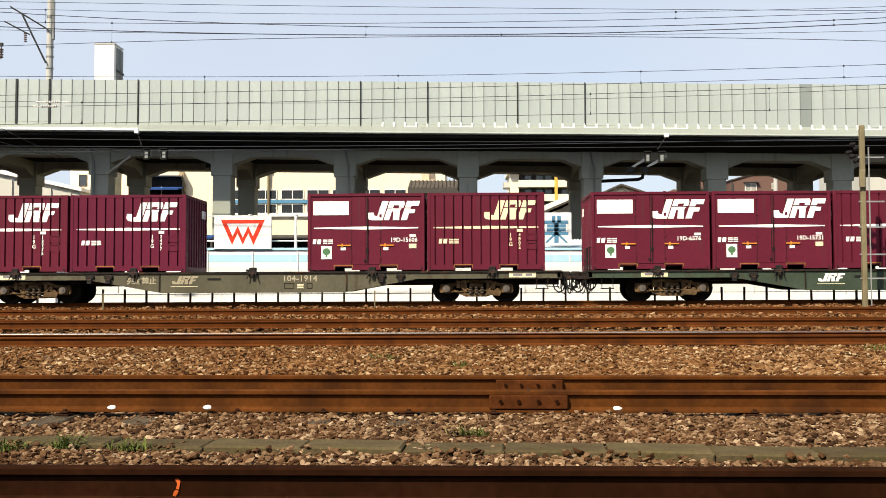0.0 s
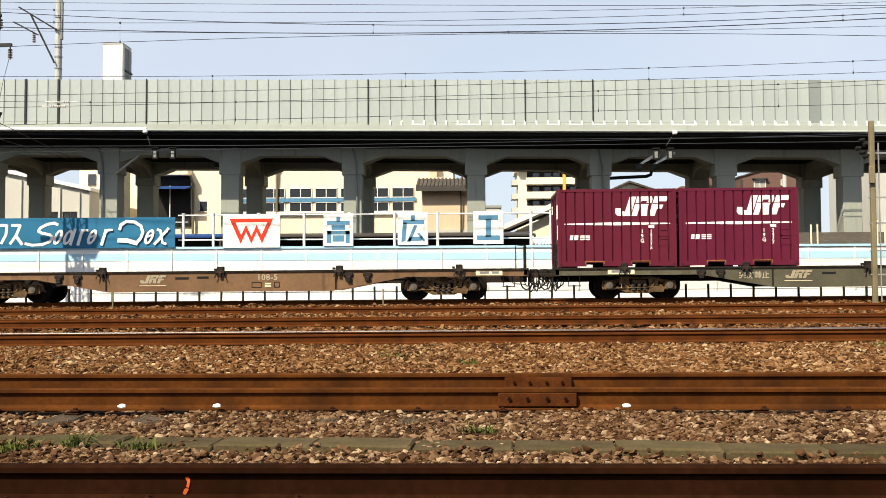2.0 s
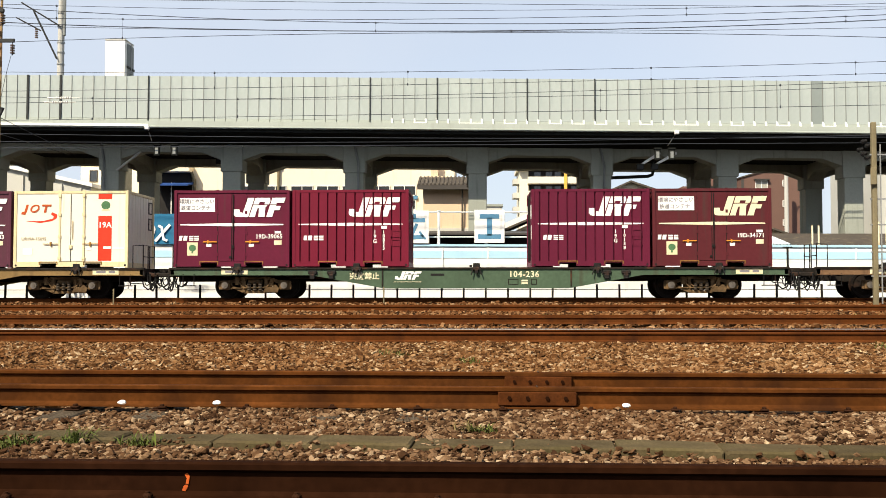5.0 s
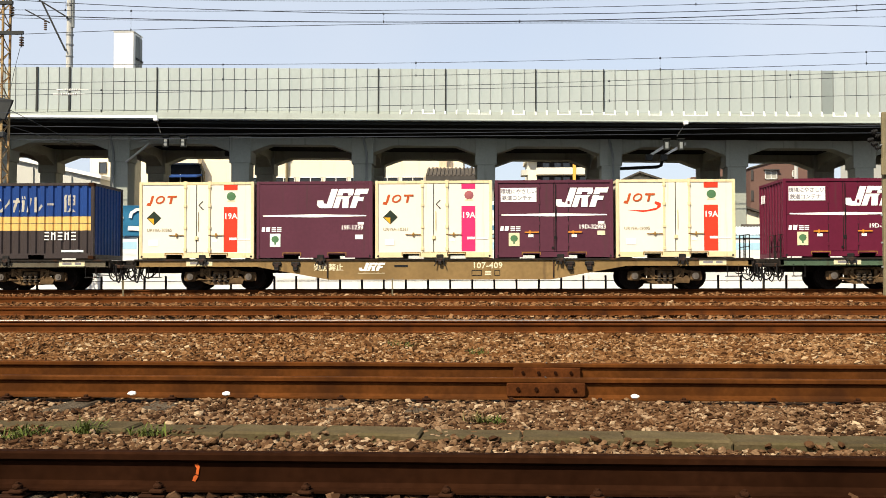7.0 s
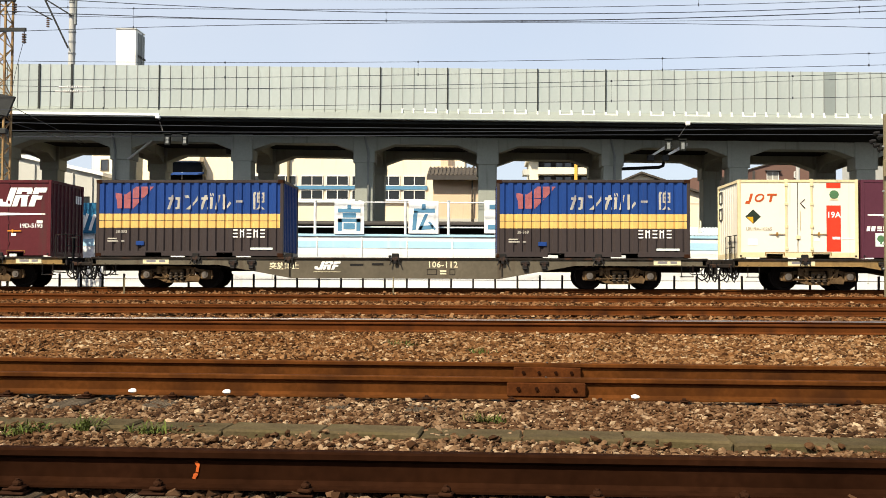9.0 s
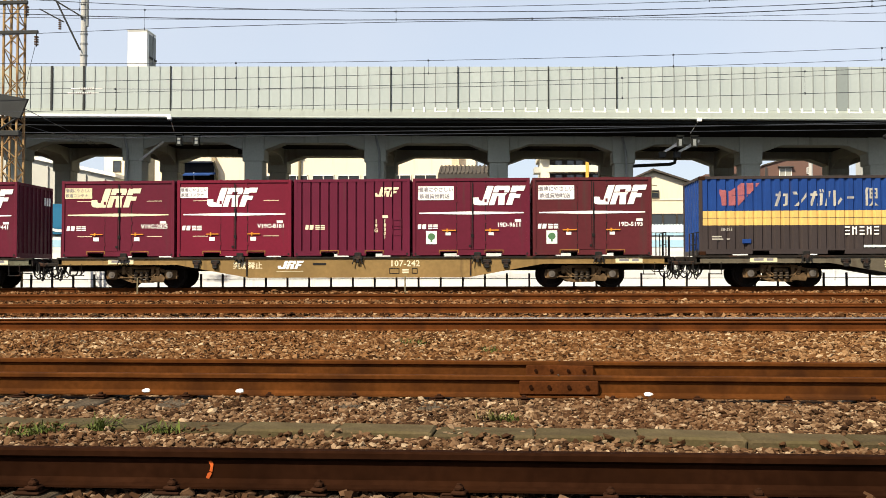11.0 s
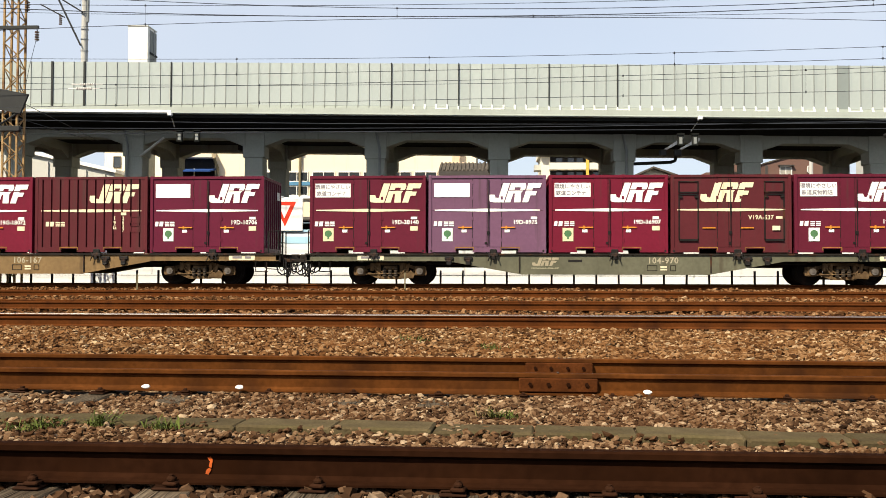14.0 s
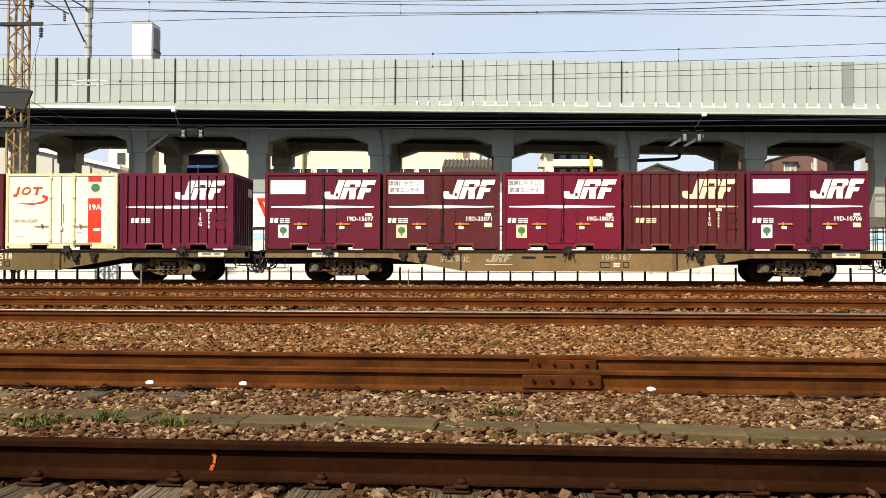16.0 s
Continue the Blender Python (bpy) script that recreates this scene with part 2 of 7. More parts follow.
    "white": surface("white_marking_paint", (0.84, 0.82, 0.76), 0.55, 0, 0.05, 3, 30, (0.60, 0.52, 0.46), 0.2, True, 0.05),
    "yellowed": surface("yellowed_marking_paint", (0.74, 0.66, 0.44), 0.6, 0, 0.08, 3, 30, (0.45, 0.32, 0.2), 0.35, True, 0.05),
    "silver": surface("worn_silver_marking", (0.44, 0.41, 0.34), 0.6, 0, 0.2, 4, 30, (0.10, 0.10, 0.16), 0.8, True, 0.05),
    "faded_red": surface("faded_red_emblem", (0.34, 0.105, 0.11), 0.7, 0, 0.25, 4, 30, (0.07, 0.06, 0.14), 0.5, True, 0.05),
    "yellow": surface("worn_yellow_painted_steel", (0.33, 0.18, 0.04), 0.65, 0, 0.25, 4, 30, (0.07, 0.03, 0.015), 0.75),
    "ochre_handle": surface("orange_handle_paint", (0.62, 0.24, 0.03), 0.55, 0, 0.12, 4, 30, RUST, 0.3),
    "sticker": surface("cream_sticker", (0.66, 0.58, 0.36), 0.6, 0, 0.06, 6, 40),
    "green_mark": surface("green_emblem_print", (0.08, 0.176, 0.08), 0.6, 0, 0.15, 8, 40),
    "pale_sticker": surface("pale_blue_white_sticker", (0.66, 0.72, 0.66), 0.6, 0, 0.06, 6, 40),
    "grey_text": surface("grey_printed_text", (0.208, 0.192, 0.2), 0.6, 0, 0.1, 6, 40),
    "grimy_text": surface("faint_grey_text", (0.336, 0.288, 0.192), 0.6, 0, 0.1, 6, 40),
    "wheel": surface("wheel_steel", (0.014, 0.011, 0.009), 0.8, 0.1, 0.25, 4, 30, (0.05, 0.022, 0.012), 0.35, spec=0.06),
    "wheel_rim": surface("worn_wheel_rim", (0.08, 0.064, 0.052), 0.45, 0.6, 0.2, 4, 30),
    "bogie": surface("grimy_bogie_casting", (0.175, 0.108, 0.052), 0.85, 0.0, 0.4, 4, 25, (0.016, 0.011, 0.007), 0.9, spec=0.06),
    "axle_cap": surface("worn_axle_cap", (0.15, 0.13, 0.11), 0.6, 0.2, 0.25, 6, 40, (0.05, 0.035, 0.02), 0.4),
    "spring": surface("dusty_spring_steel", (0.06, 0.046, 0.032), 0.7, 0.2, 0.3, 6, 40),
    "hose": surface("black_rubber_hose", (0.0144, 0.0136, 0.0128), 0.7),
    "underside": surface("dark_underframe_steel", (0.024, 0.0192, 0.0152), 0.8, 0.1, 0.35, 3, 25, RUST, 0.4),
    "faded_mark": surface("faded_wagon_marking", (0.40, 0.35, 0.24), 0.7, 0, 0.2, 5, 40, (0.16, 0.12, 0.07), 0.6),
    "diamond": surface("black_hazard_diamond", (0.024, 0.036, 0.024), 0.6, 0, 0.2, 8, 40),
    "amber": surface("amber_hazard_print", (0.72, 0.36, 0.02), 0.6, 0, 0.1, 8, 40),
}


def paint(name, base, amount=0.3, rough=0.5, dirt=GRIME, vary=0.12):
    if name not in M:
        M[name] = surface(name, base, rough, 0, vary, 0.7, 9, dirt, amount, True, 0.08, 0.004)
    return M[name]


# ---- mesh helpers ----
class Geo:
    """Collects boxes, tubes and extrusions as plain vertices and faces."""

    def __init__(self):
        self.v, self.f = [], []

    def add(self, verts, faces):
        n = len(self.v)
        self.v += [tuple(p) for p in verts]
        self.f += [tuple(i + n for i in f) for f in faces]
        return self

    def box(self, x0, x1, y0, y1, z0, z1, c=0.0):
        if not c:
            v = [(x, y, z) for x in (x0, x1) for y in (y0, y1) for z in (z0, z1)]
            return self.add(v, [(0, 1, 3, 2), (4, 6, 7, 5), (0, 4, 5, 1), (2, 3, 7, 6), (0, 2, 6, 4), (1, 5, 7, 3)])
        outline = [(x0 + c, z0), (x1 - c, z0), (x1, z0 + c), (x1, z1 - c), (x1 - c, z1), (x0 + c, z1), (x0, z1 - c), (x0, z0 + c)]
        cx, cz = (x0 + x1) / 2, (z0 + z1) / 2
        kx, kz = 1 - 2 * c / (x1 - x0), 1 - 2 * c / (z1 - z0)
        inner = [(cx + (x - cx) * kx, cz + (z - cz) * kz) for x, z in outline]
        rings = [[(x, y0, z) for x, z in inner], [(x, y0 + c, z) for x, z in outline],
                 [(x, y1 - c, z) for x, z in outline], [(x, y1, z) for x, z in inner]]
        return self.loft(rings)

    def loft(self, rings, caps=True, closed=True):
        k = len(rings[0])
        v = [p for r in rings for p in r]
        f = []
        for i in range(len(rings) - 1):
            for j in range(k if closed else k - 1):
                a, b = i * k + j, i * k + (j + 1) % k
                f.append((a, b, b + k, a + k))
        if caps:
            f.append(tuple(range(k))[::-1])
            f.append(tuple(range((len(rings) - 1) * k, len(rings) * k)))
        return self.add(v, f)

    def tube(self, a, b, r, n=8, r2=None):
        a, b = Vector(a), Vector(b)
        q = (b - a).to_track_quat("Z", "Y")
        rings = []
        for p, rad in ((a, r), (b, r if r2 is None else r2)):
            rings.append([p + q @ Vector((rad * math.cos(i * 2 * math.pi / n), rad * math.sin(i * 2 * math.pi / n), 0)) for i in range(n)])
        return self.loft(rings)

    def path(self, pts, r, n=6):
        pts = [Vector(p) for p in pts]
        rings = []
        for i, p in enumerate(pts):
            d = (pts[min(i + 1, len(pts) - 1)] - pts[max(i - 1, 0)]).normalized()
            q = d.to_track_quat("Z", "Y")
            rings.append([p + q @ Vector((r * math.cos(k * 2 * math.pi / n), r * math.sin(k * 2 * math.pi / n), 0)) for k in range(n)])
        return self.loft(rings)

    def prism_y(self, outline, y0, y1):
        """An (x, z) outline, counterclockwise as seen from -y, between y0 and y1."""
        return self.loft([[(x, y0, z) for x, z in outline], [(x, y1, z) for x, z in outline]])

    def prism_x(self, outline, x0, x1):
        return self.loft([[(x0, y, z) for y, z in outline], [(x1, y, z) for y, z in outline]])

    def turned(self, m):
        self.v = [tuple(m @ Vector(p)) for p in self.v]
        return self


def mesh_of(name, geo, material, smooth=False):
    me = bpy.data.meshes.new(name)
    me.from_pydata(geo.v, [], geo.f)
    bm = bmesh.new()
    bm.from_mesh(me)
    bmesh.ops.recalc_face_normals(bm, faces=bm.faces)
    bm.to_mesh(me)
    bm.free()
    me.materials.append(material)
    if smooth:
        me.shade_smooth()
    return me


def part(name, geo, material, parent=None, label="", m=None, smooth=False):
    """One mesh object, under a thing or a part."""
    me = geo if isinstance(geo, bpy.types.Mesh) else mesh_of(name, geo, material, smooth)
    ob = new(name, me)
    if parent:
        ob.parent = parent
    if m is not None:
        ob.matrix_basis = m
    if label:
        tagged(ob, label)
    return ob


def thing(name, label, category, m=None, group="", kind=""):
    ob = tagged(new(name), label, category, group, kind)
    if m is not None:
        ob.matrix_basis = m
    return ob


def slant(x0, x1, z0, z1, lean):
    return [(x0, z0), (x1, z0), (x1 + lean, z1), (x0 + lean, z1)]


def clip_x(poly, lo, hi):
    for side, lim in ((1, lo), (-1, hi)):
        out = []
        for i, p in enumerate(poly):
            q = poly[(i + 1) % len(poly)]
            a, b = side * (p[0] - lim) >= 0, side * (q[0] - lim) >= 0
            if a:
                out.append(p)
            if a != b:
                k = (lim - p[0]) / (q[0] - p[0])
                out.append((lim, p[1] + k * (q[1] - p[1])))
        poly = out
        if len(poly) < 3:
            return []
    return poly


def plates(polys, y, strips=None, thick=0.003):
    """Flat painted shapes on a face that looks to -y, cut to the given x strips."""
    g = Geo()
    for k, poly in enumerate(polys):
        for lo, hi in strips or ((-99, 99),):
            c = clip_x(poly, lo, hi)
            if c:
                g.prism_y(c, y - 0.0006 * k, y + thick - 0.0006 * k)
    return g


TEXTS = {}


def letters(body, size, material, parent, x, y, z, name="marking", spacing=1.0, up=False):
    key = (body, size, material.name)
    if key not in TEXTS:
        cu = bpy.data.curves.new("lettering", "FONT")
        cu.body, cu.size, cu.align_x, cu.align_y, cu.space_character = body, size, "CENTER", "CENTER", spacing
        cu.offset = size * 0.018
        cu.resolution_u = 2
        ob = new("lettering", cu)
        bpy.context.view_layer.update()
        me = bpy.data.meshes.new_from_object(ob.evaluated_get(bpy.context.evaluated_depsgraph_get()))
        bpy.data.objects.remove(ob)
        me.materials.clear()
        me.materials.append(material)
        TEXTS[key] = me
    return part(name, TEXTS[key], material, parent, m=pose(x, y, z, 90, 0, 0))


# ---- ground ----
PROFILE = [(-400, -0.2), (0, -0.2), (17, -0.2), (19.5, -0.09), (25, 0.03), (29, 0.15), (32, 0.2), (36, 0.2), (60, 0.05), (3000, 0.0)]


RISE = 0.0034  # the farther tracks climb this much per metre to the right


def ground_z(y, x=0.0):
    climb = RISE * float(np.interp(y, (9, 15, 34, 60), (0, 1, 1, 0))) * max(-60.0, min(60.0, x))
    return float(np.interp(y, [p[0] for p in PROFILE], [p[1] for p in PROFILE])) + climb


def build_ground():
    g = Geo()
    xs = [-3000, -300, -60, -20, 0, 20, 60, 300, 3000]
    ys = [-400, -50, 0, 5, 9, 12, 15, 17, 19.5, 22, 25, 29, 32, 36, 60, 120, 600, 3000]
    v = [(x, y, ground_z(y, x)) for y in ys for x in xs]
    n = len(xs)
    f = [(j * n + i, j * n + i + 1, (j + 1) * n + i + 1, (j + 1) * n + i) for j in range(len(ys) - 1) for i in range(n - 1)]
    g.add(v, f)
    tagged(part("ground", g, M["soil"]), "flat rusty brown ballast bed of the railway yard", "ground", kind="structure")


build_ground()


def stones(name, label, n, zone, size, sink, seed, material, fine=False):
    """A spread of broken stones, each a deformed lump of twelve or twenty sides, as one mesh."""
    rng = np.random.default_rng(seed)
    if fine:
        g = (1 + 5 ** 0.5) / 2
        base = np.array([q for a in (-1, 1) for b_ in (-g, g) for q in ((0, a, b_), (a, b_, 0), (b_, 0, a))], float) / 1.9
        near = np.linalg.norm(base[:, None] - base[None], axis=2) < 1.2
        tri = [(a, b_, c) for a in range(12) for b_ in range(a + 1, 12) for c in range(b_ + 1, 12) if near[a, b_] and near[b_, c] and near[a, c]]
        tri = np.array([q if np.dot(np.cross(base[q[1]] - base[q[0]], base[q[2]] - base[q[0]]), base[q[0]]) > 0 else q[::-1] for q in tri])
    else:
        base = np.array([(a, b_, c) for a in (-1, 1) for b_ in (-1, 1) for c in (-1, 1)], float) * 0.72
        tri = np.array([(0, 1, 3), (0, 3, 2), (4, 6, 7), (4, 7, 5), (0, 4, 5), (0, 5, 1), (2, 3, 7), (2, 7, 6), (0, 2, 6), (0, 6, 4), (1, 5, 7), (1, 7, 3)])
    nv, nf = len(base), len(tri)
    y0, y1, slope, spare = zone
    y = y0 + (y1 - y0) * rng.random(n)
    x = (rng.random(n) * 2 - 1) * (y * slope + spare) - 0.04 * y
    keep = np.ones(n, bool)
    keep &= (np.abs((y - 5.105) + 0.0635 * x) > 0.125 + 0.03 * np.sin(x * 5.3) * np.sin(x * 1.9)) | (rng.random(n) < 0.03)
    on_sleeper = np.abs((x + 0.14 + 0.2925) % 0.585 - 0.2925) < 0.13
    keep &= ~(on_sleeper & (y < 3.74))
    x, y = x[keep], y[keep]
    n = len(x)
    s = size * (0.5 + 0.9 * rng.random(n) ** 1.4)
    sc = np.stack([0.75 + 0.6 * rng.random(n), 0.7 + 0.5 * rng.random(n), 0.42 + 0.35 * rng.random(n)], 1) * s[:, None]
    v = (base[None] + (0.62 if fine else 0.68) * (rng.random((n, nv, 3)) - 0.5)) * sc[:, None, :]
    a, b, c = rng.random(n) * 6.28, (rng.random(n) - 0.5) * 1.1, (rng.random(n) - 0.5) * 1.1
    for ang, i, j in ((b, 1, 2), (c, 0, 2), (a, 0, 1)):
        ca, sa = np.cos(ang)[:, None], np.sin(ang)[:, None]
        vi, vj = v[:, :, i].copy(), v[:, :, j].copy()
        v[:, :, i], v[:, :, j] = ca * vi - sa * vj, sa * vi + ca * vj
    gz = np.interp(y, [q[0] for q in PROFILE], [q[1] for q in PROFILE])
    gz = gz + RISE * np.interp(y, (9, 15, 34, 60), (0, 1, 1, 0)) * np.clip(x, -60, 60)
    z = gz + sink + 0.45 * size * rng.standard_normal(n) + 0.02 * np.sin(x * 1.7 + y) * np.sin(y * 2.3 - x)
    z = z + 0.03 * (np.abs((y - 5.10) + 0.0635 * x) < 0.13)  # those lying on the kerb
    z = z + 0.004 * (np.abs((y - 4.83) + 0.0635 * x) < 0.16)  # a low heap against the kerb
    v += np.stack([x, y, z], 1)[:, None, :]
    f = (tri[None] + nv * np.arange(n)[:, None, None]).reshape(-1)
    me = bpy.data.meshes.new(name)
    me.vertices.add(n * nv)
    me.vertices.foreach_set("co", v.reshape(-1))
    me.loops.add(n * nf * 3)
    me.loops.foreach_set("vertex_index", f)
    me.polygons.add(n * nf)
    me.polygons.foreach_set("loop_start", np.arange(n * nf) * 3)
    me.update(calc_edges=True)
    me.validate()
    me.shade_flat()
    me.materials.append(material)
    tagged(new(name, me), label, "ballast", kind="stuff")


stones("ballast", "small dark brown ballast stones round the near rail", 19000, (2.3, 4.6, 0.50, 0.7), 0.0225, 0.016, 3, M["dark_stone"])
stones("ballast", "sharp pinkish beige ballast stones beside the rails", 42000, (4.6, 6.62, 0.50, 0.7), 0.0195, 0.014, 7, M["stone"], True)
stones("ballast", "sharp rusty brown ballast stones between the two rails", 11000, (6.9, 7.72, 0.50, 0.8), 0.0245, 0.0, 4, M["stone"], True)
stones("ballast", "wide field of beige and brown ballast stones between tracks", 80000, (7.95, 14.45, 0.52, 1.0), 0.0295, 0.012, 5, M["field_stone"])
stones("ballast", "far dark brown ballast stones under the train track", 40000, (14.5, 29.5, 0.54, 1.5), 0.050, 0.0, 6, M["far_stone"])

# ---- tracks ----
RAIL = [(0.0325, -0.008), (0.0325, -0.030), (0.009, -0.044), (0.0075, -0.12), (0.022, -0.136), (0.0635, -0.144), (0.0635, -0.153)]
RAIL_OUTLINE = [(0.025, 0.0)] + RAIL + [(-y, z) for y, z in RAIL[::-1]] + [(-0.025, 0.0)]


def rail_mesh(x0, x1, material, name="rail"):
    return mesh_of(name, Geo().prism_x(RAIL_OUTLINE, x0, x1), material)


def sleeper_mesh():
    g = Geo().box(-0.11, 0.11, -1.05, 1.05, -0.14, 0.0, 0.012)
    return mesh_of("sleeper", g, M["sleeper"])


SLEEPER = sleeper_mesh()
TIE_PLATE = mesh_of("tie_plate", Geo().box(-0.055, 0.055, -0.115, 0.115, 0.0, 0.010, 0.003).box(-0.05, 0.05, -0.085, -0.072, 0.010, 0.020, 0.003), M["plate_rust"])
SPIKE = mesh_of("rail_spike", Geo().box(-0.030, 0.030, -0.020, 0.040, 0.0, 0.018, 0.006).box(-0.017, 0.017, -0.012, 0.028, 0.014, 0.040, 0.008).tube((0, 0.004, 0.036), (0, 0.004, 0.046), 0.009, 8), M["plate_rust"])


CLIP = mesh_of("rail_clip", Geo().box(-0.03, 0.03, -0.012, 0.034, 0.0, 0.015, 0.005).box(-0.014, 0.014, -0.006, 0.020, 0.012, 0.030, 0.005), M["plate_rust"])


def build_track(name, label, y, z, material, lean=0.0, x0=-70, x1=70, sleepers=None, plates_on=False, shiny=False, joint=None, sunk=0.0):
    """Two rails of metre-and-sixty-seven gauge on timber sleepers."""
    t = thing("railway_track", label, "railway track", pose(0, y, z, 0, -math.degrees(RISE) if y > 12 else 0, lean))
    me = rail_mesh(x0, x1, material)
    for side in (-0.566, 0.566):
        r = part("rail", me, material, t, m=pose(0, side, 0))
        if shiny and side > 0:
            part("running_surface", Geo().prism_x([(-0.0345, -0.016), (0.028, -0.016), (0.028, -0.003), (0.018, 0.003), (-0.016, 0.003), (-0.027, -0.002), (-0.0345, -0.011)], x0, x1), M["bright_rail"], r, "polished steel running surface")
    if joint is not None:
        for side, x in ((-0.566, joint - 0.045), (0.566, joint + 0.045)):
            fp = Geo().box(x - 0.28, x + 0.28, side - 0.055, side - 0.009, -0.132, -0.034, 0.006)
            plate = part("fishplate", fp, M["fishplate"], t, "rusty four-bolt rail joint plate")
            for k in (-0.2, -0.07, 0.07, 0.2):
                part("bolt", Geo().tube((x + k, side - 0.068, -0.076), (x + k, side - 0.05, -0.076), 0.015, 6), M["dark_rail"], plate)
            part("joint_gap", Geo().box(x - 0.005, x + 0.005, side - 0.034, side + 0.034, 0.003, 0.005), M["dark_post"], plate)
    for k, x in enumerate(sleepers or ()):
        s = part("sleeper", SLEEPER, None, t, m=pose(x, 0.03 * math.sin(k * 5.1), -0.176 - sunk, 0, 0, 1.5 * math.sin(k * 3.3)))
        if plates_on:
            for side in (-0.566, 0.566):
                part("tie_plate", TIE_PLATE, None, s, m=pose(0, side, 0.004))
                part("rail_spike", CLIP if joint is not None else SPIKE, None, s, m=pose(0.02, side - 0.095, 0.02, 0, 0, 12 * math.sin(k * 7)))
    return t


track_a = build_track("near", "dark rusty railway track on weathered timber sleepers", 3.234, 0.0, M["dark_rail"], 0.0, -40, 40,
                      [-0.14 + 0.585 * k for k in range(-16, 17)], True)
part("paint_mark", plates([[(-1.176, -0.118), (-1.163, -0.122), (-1.151, -0.10), (-1.160, -0.094), (-1.170, -0.099)], [(-1.162, -0.090), (-1.150, -0.093), (-1.145, -0.060), (-1.155, -0.047), (-1.167, -0.052), (-1.157, -0.068)]], 0.566 - 0.0125),
     M["orange"], track_a, "orange paint mark on the rail web")
build_track("joint", "rusty orange-brown railway track with bolted rail joints", 7.25, 0.0, M["rust_rail"], 0.0, -40, 40,
            [0.22 + 0.61 * k for k in range(-22, 23)], True, joint=0.53)
build_track("polished", "railway track with bright polished rail heads", 15.05, 0.0, M["far_rail"], 0.0, -60, 60, [0.6 * k for k in range(-40, 41)], shiny=True, sunk=0.04)
build_track("far", "rusty siding track half sunk in ballast and weeds", 19.4, 0.1, M["far_rail"], 0.0, -70, 70, [0.6 * k for k in range(-45, 46, 1)], sunk=0.04)
build_track("far", "rusty siding track next to the freight train", 25.1, 0.2, M["far_rail"], 0.0, -80, 80, [0.6 * k for k in range(-50, 51, 1)], sunk=0.04)
build_track("train", "rusty railway track carrying the freight train", 30.42, 0.32, M["far_rail"], 0.0, -240, 240, [0.6 * k for k in range(-60, 61, 1)])


def build_kerb():
    k = thing("concrete_kerb", "weathered grey-green concrete edging strip between the tracks", "kerb", pose(0, 5.06, -0.13, 0, 0, -3.63))
    me = mesh_of("kerb_block", Geo().box(-0.272, 0.272, -0.09, 0.17, -0.16, 0.0, 0.012), M["kerb"])
    for i in range(-12, 13):
        part("kerb_block", me, None, k, m=pose(0.515 + 0.55 * i, 0.006 * math.sin(i * 3.7), 0.006 * math.sin(i * 2.1), 0, 0.4 * math.sin(i * 1.7), 0.5 * math.sin(i * 4.4)))


build_kerb()


def build_white_stones():
    for x, y in ((-2.48, 6.57), (-1.80, 6.58), (1.10, 6.56)):
        g = Geo()
        rings = []
        for zz, s in ((0, 0.75), (0.010, 1.0), (0.019, 0.85), (0.025, 0.4)):
            rings.append([(s * 0.031 * math.cos(a) * (1 + 0.15 * math.sin(3 * a + x)), s * 0.026 * math.sin(a), zz) for a in [i * 0.698 for i in range(9)]])
        g.loft(rings)
        tagged(part("white_stone", g, M["white_stone"], m=pose(x, y, -0.125, 14, 0, 20 * math.sin(x * 9)), smooth=False),
               "white painted stone lying beside the rail foot", "stone", "white stones by the rail")


build_white_stones()


def weed(name, label, x, y, z, n, spread, height, material, seed):
    rng = random.Random(seed)
    g = Geo()
    for _ in range(int(n * 2.6)):
        a, d = rng.random() * 6.28, spread * rng.random() ** 0.7
        px, py = math.cos(a) * d, math.sin(a) * d * 0.6
        h, lean, w = height * (0.15 + 0.55 * rng.random() ** 2), 0.4 + rng.random() * 1.4, 0.0012 + 0.0026 * rng.random()
        b = rng.random() * 6.28
        dx, dy = math.cos(b) * lean * h, math.sin(b) * lean * h
        nx, ny = -math.sin(b) * w, math.cos(b) * w
        g.add([(px - nx, py - ny, 0), (px + nx, py + ny, 0), (px + dx * 0.4 + nx * 1.3, py + dy * 0.4 + ny * 1.3, h * 0.55), (px + dx * 0.4 - nx * 1.3, py + dy * 0.4 - ny * 1.3, h * 0.55), (px + dx, py + dy, h * (1.05 - 0.35 * lean))],
              [(0, 1, 2, 3), (3, 2, 4)])
    tagged(part(name, g, material, m=pose(x, y, z)), label, "weed", "weeds in the ballast", "stuff")


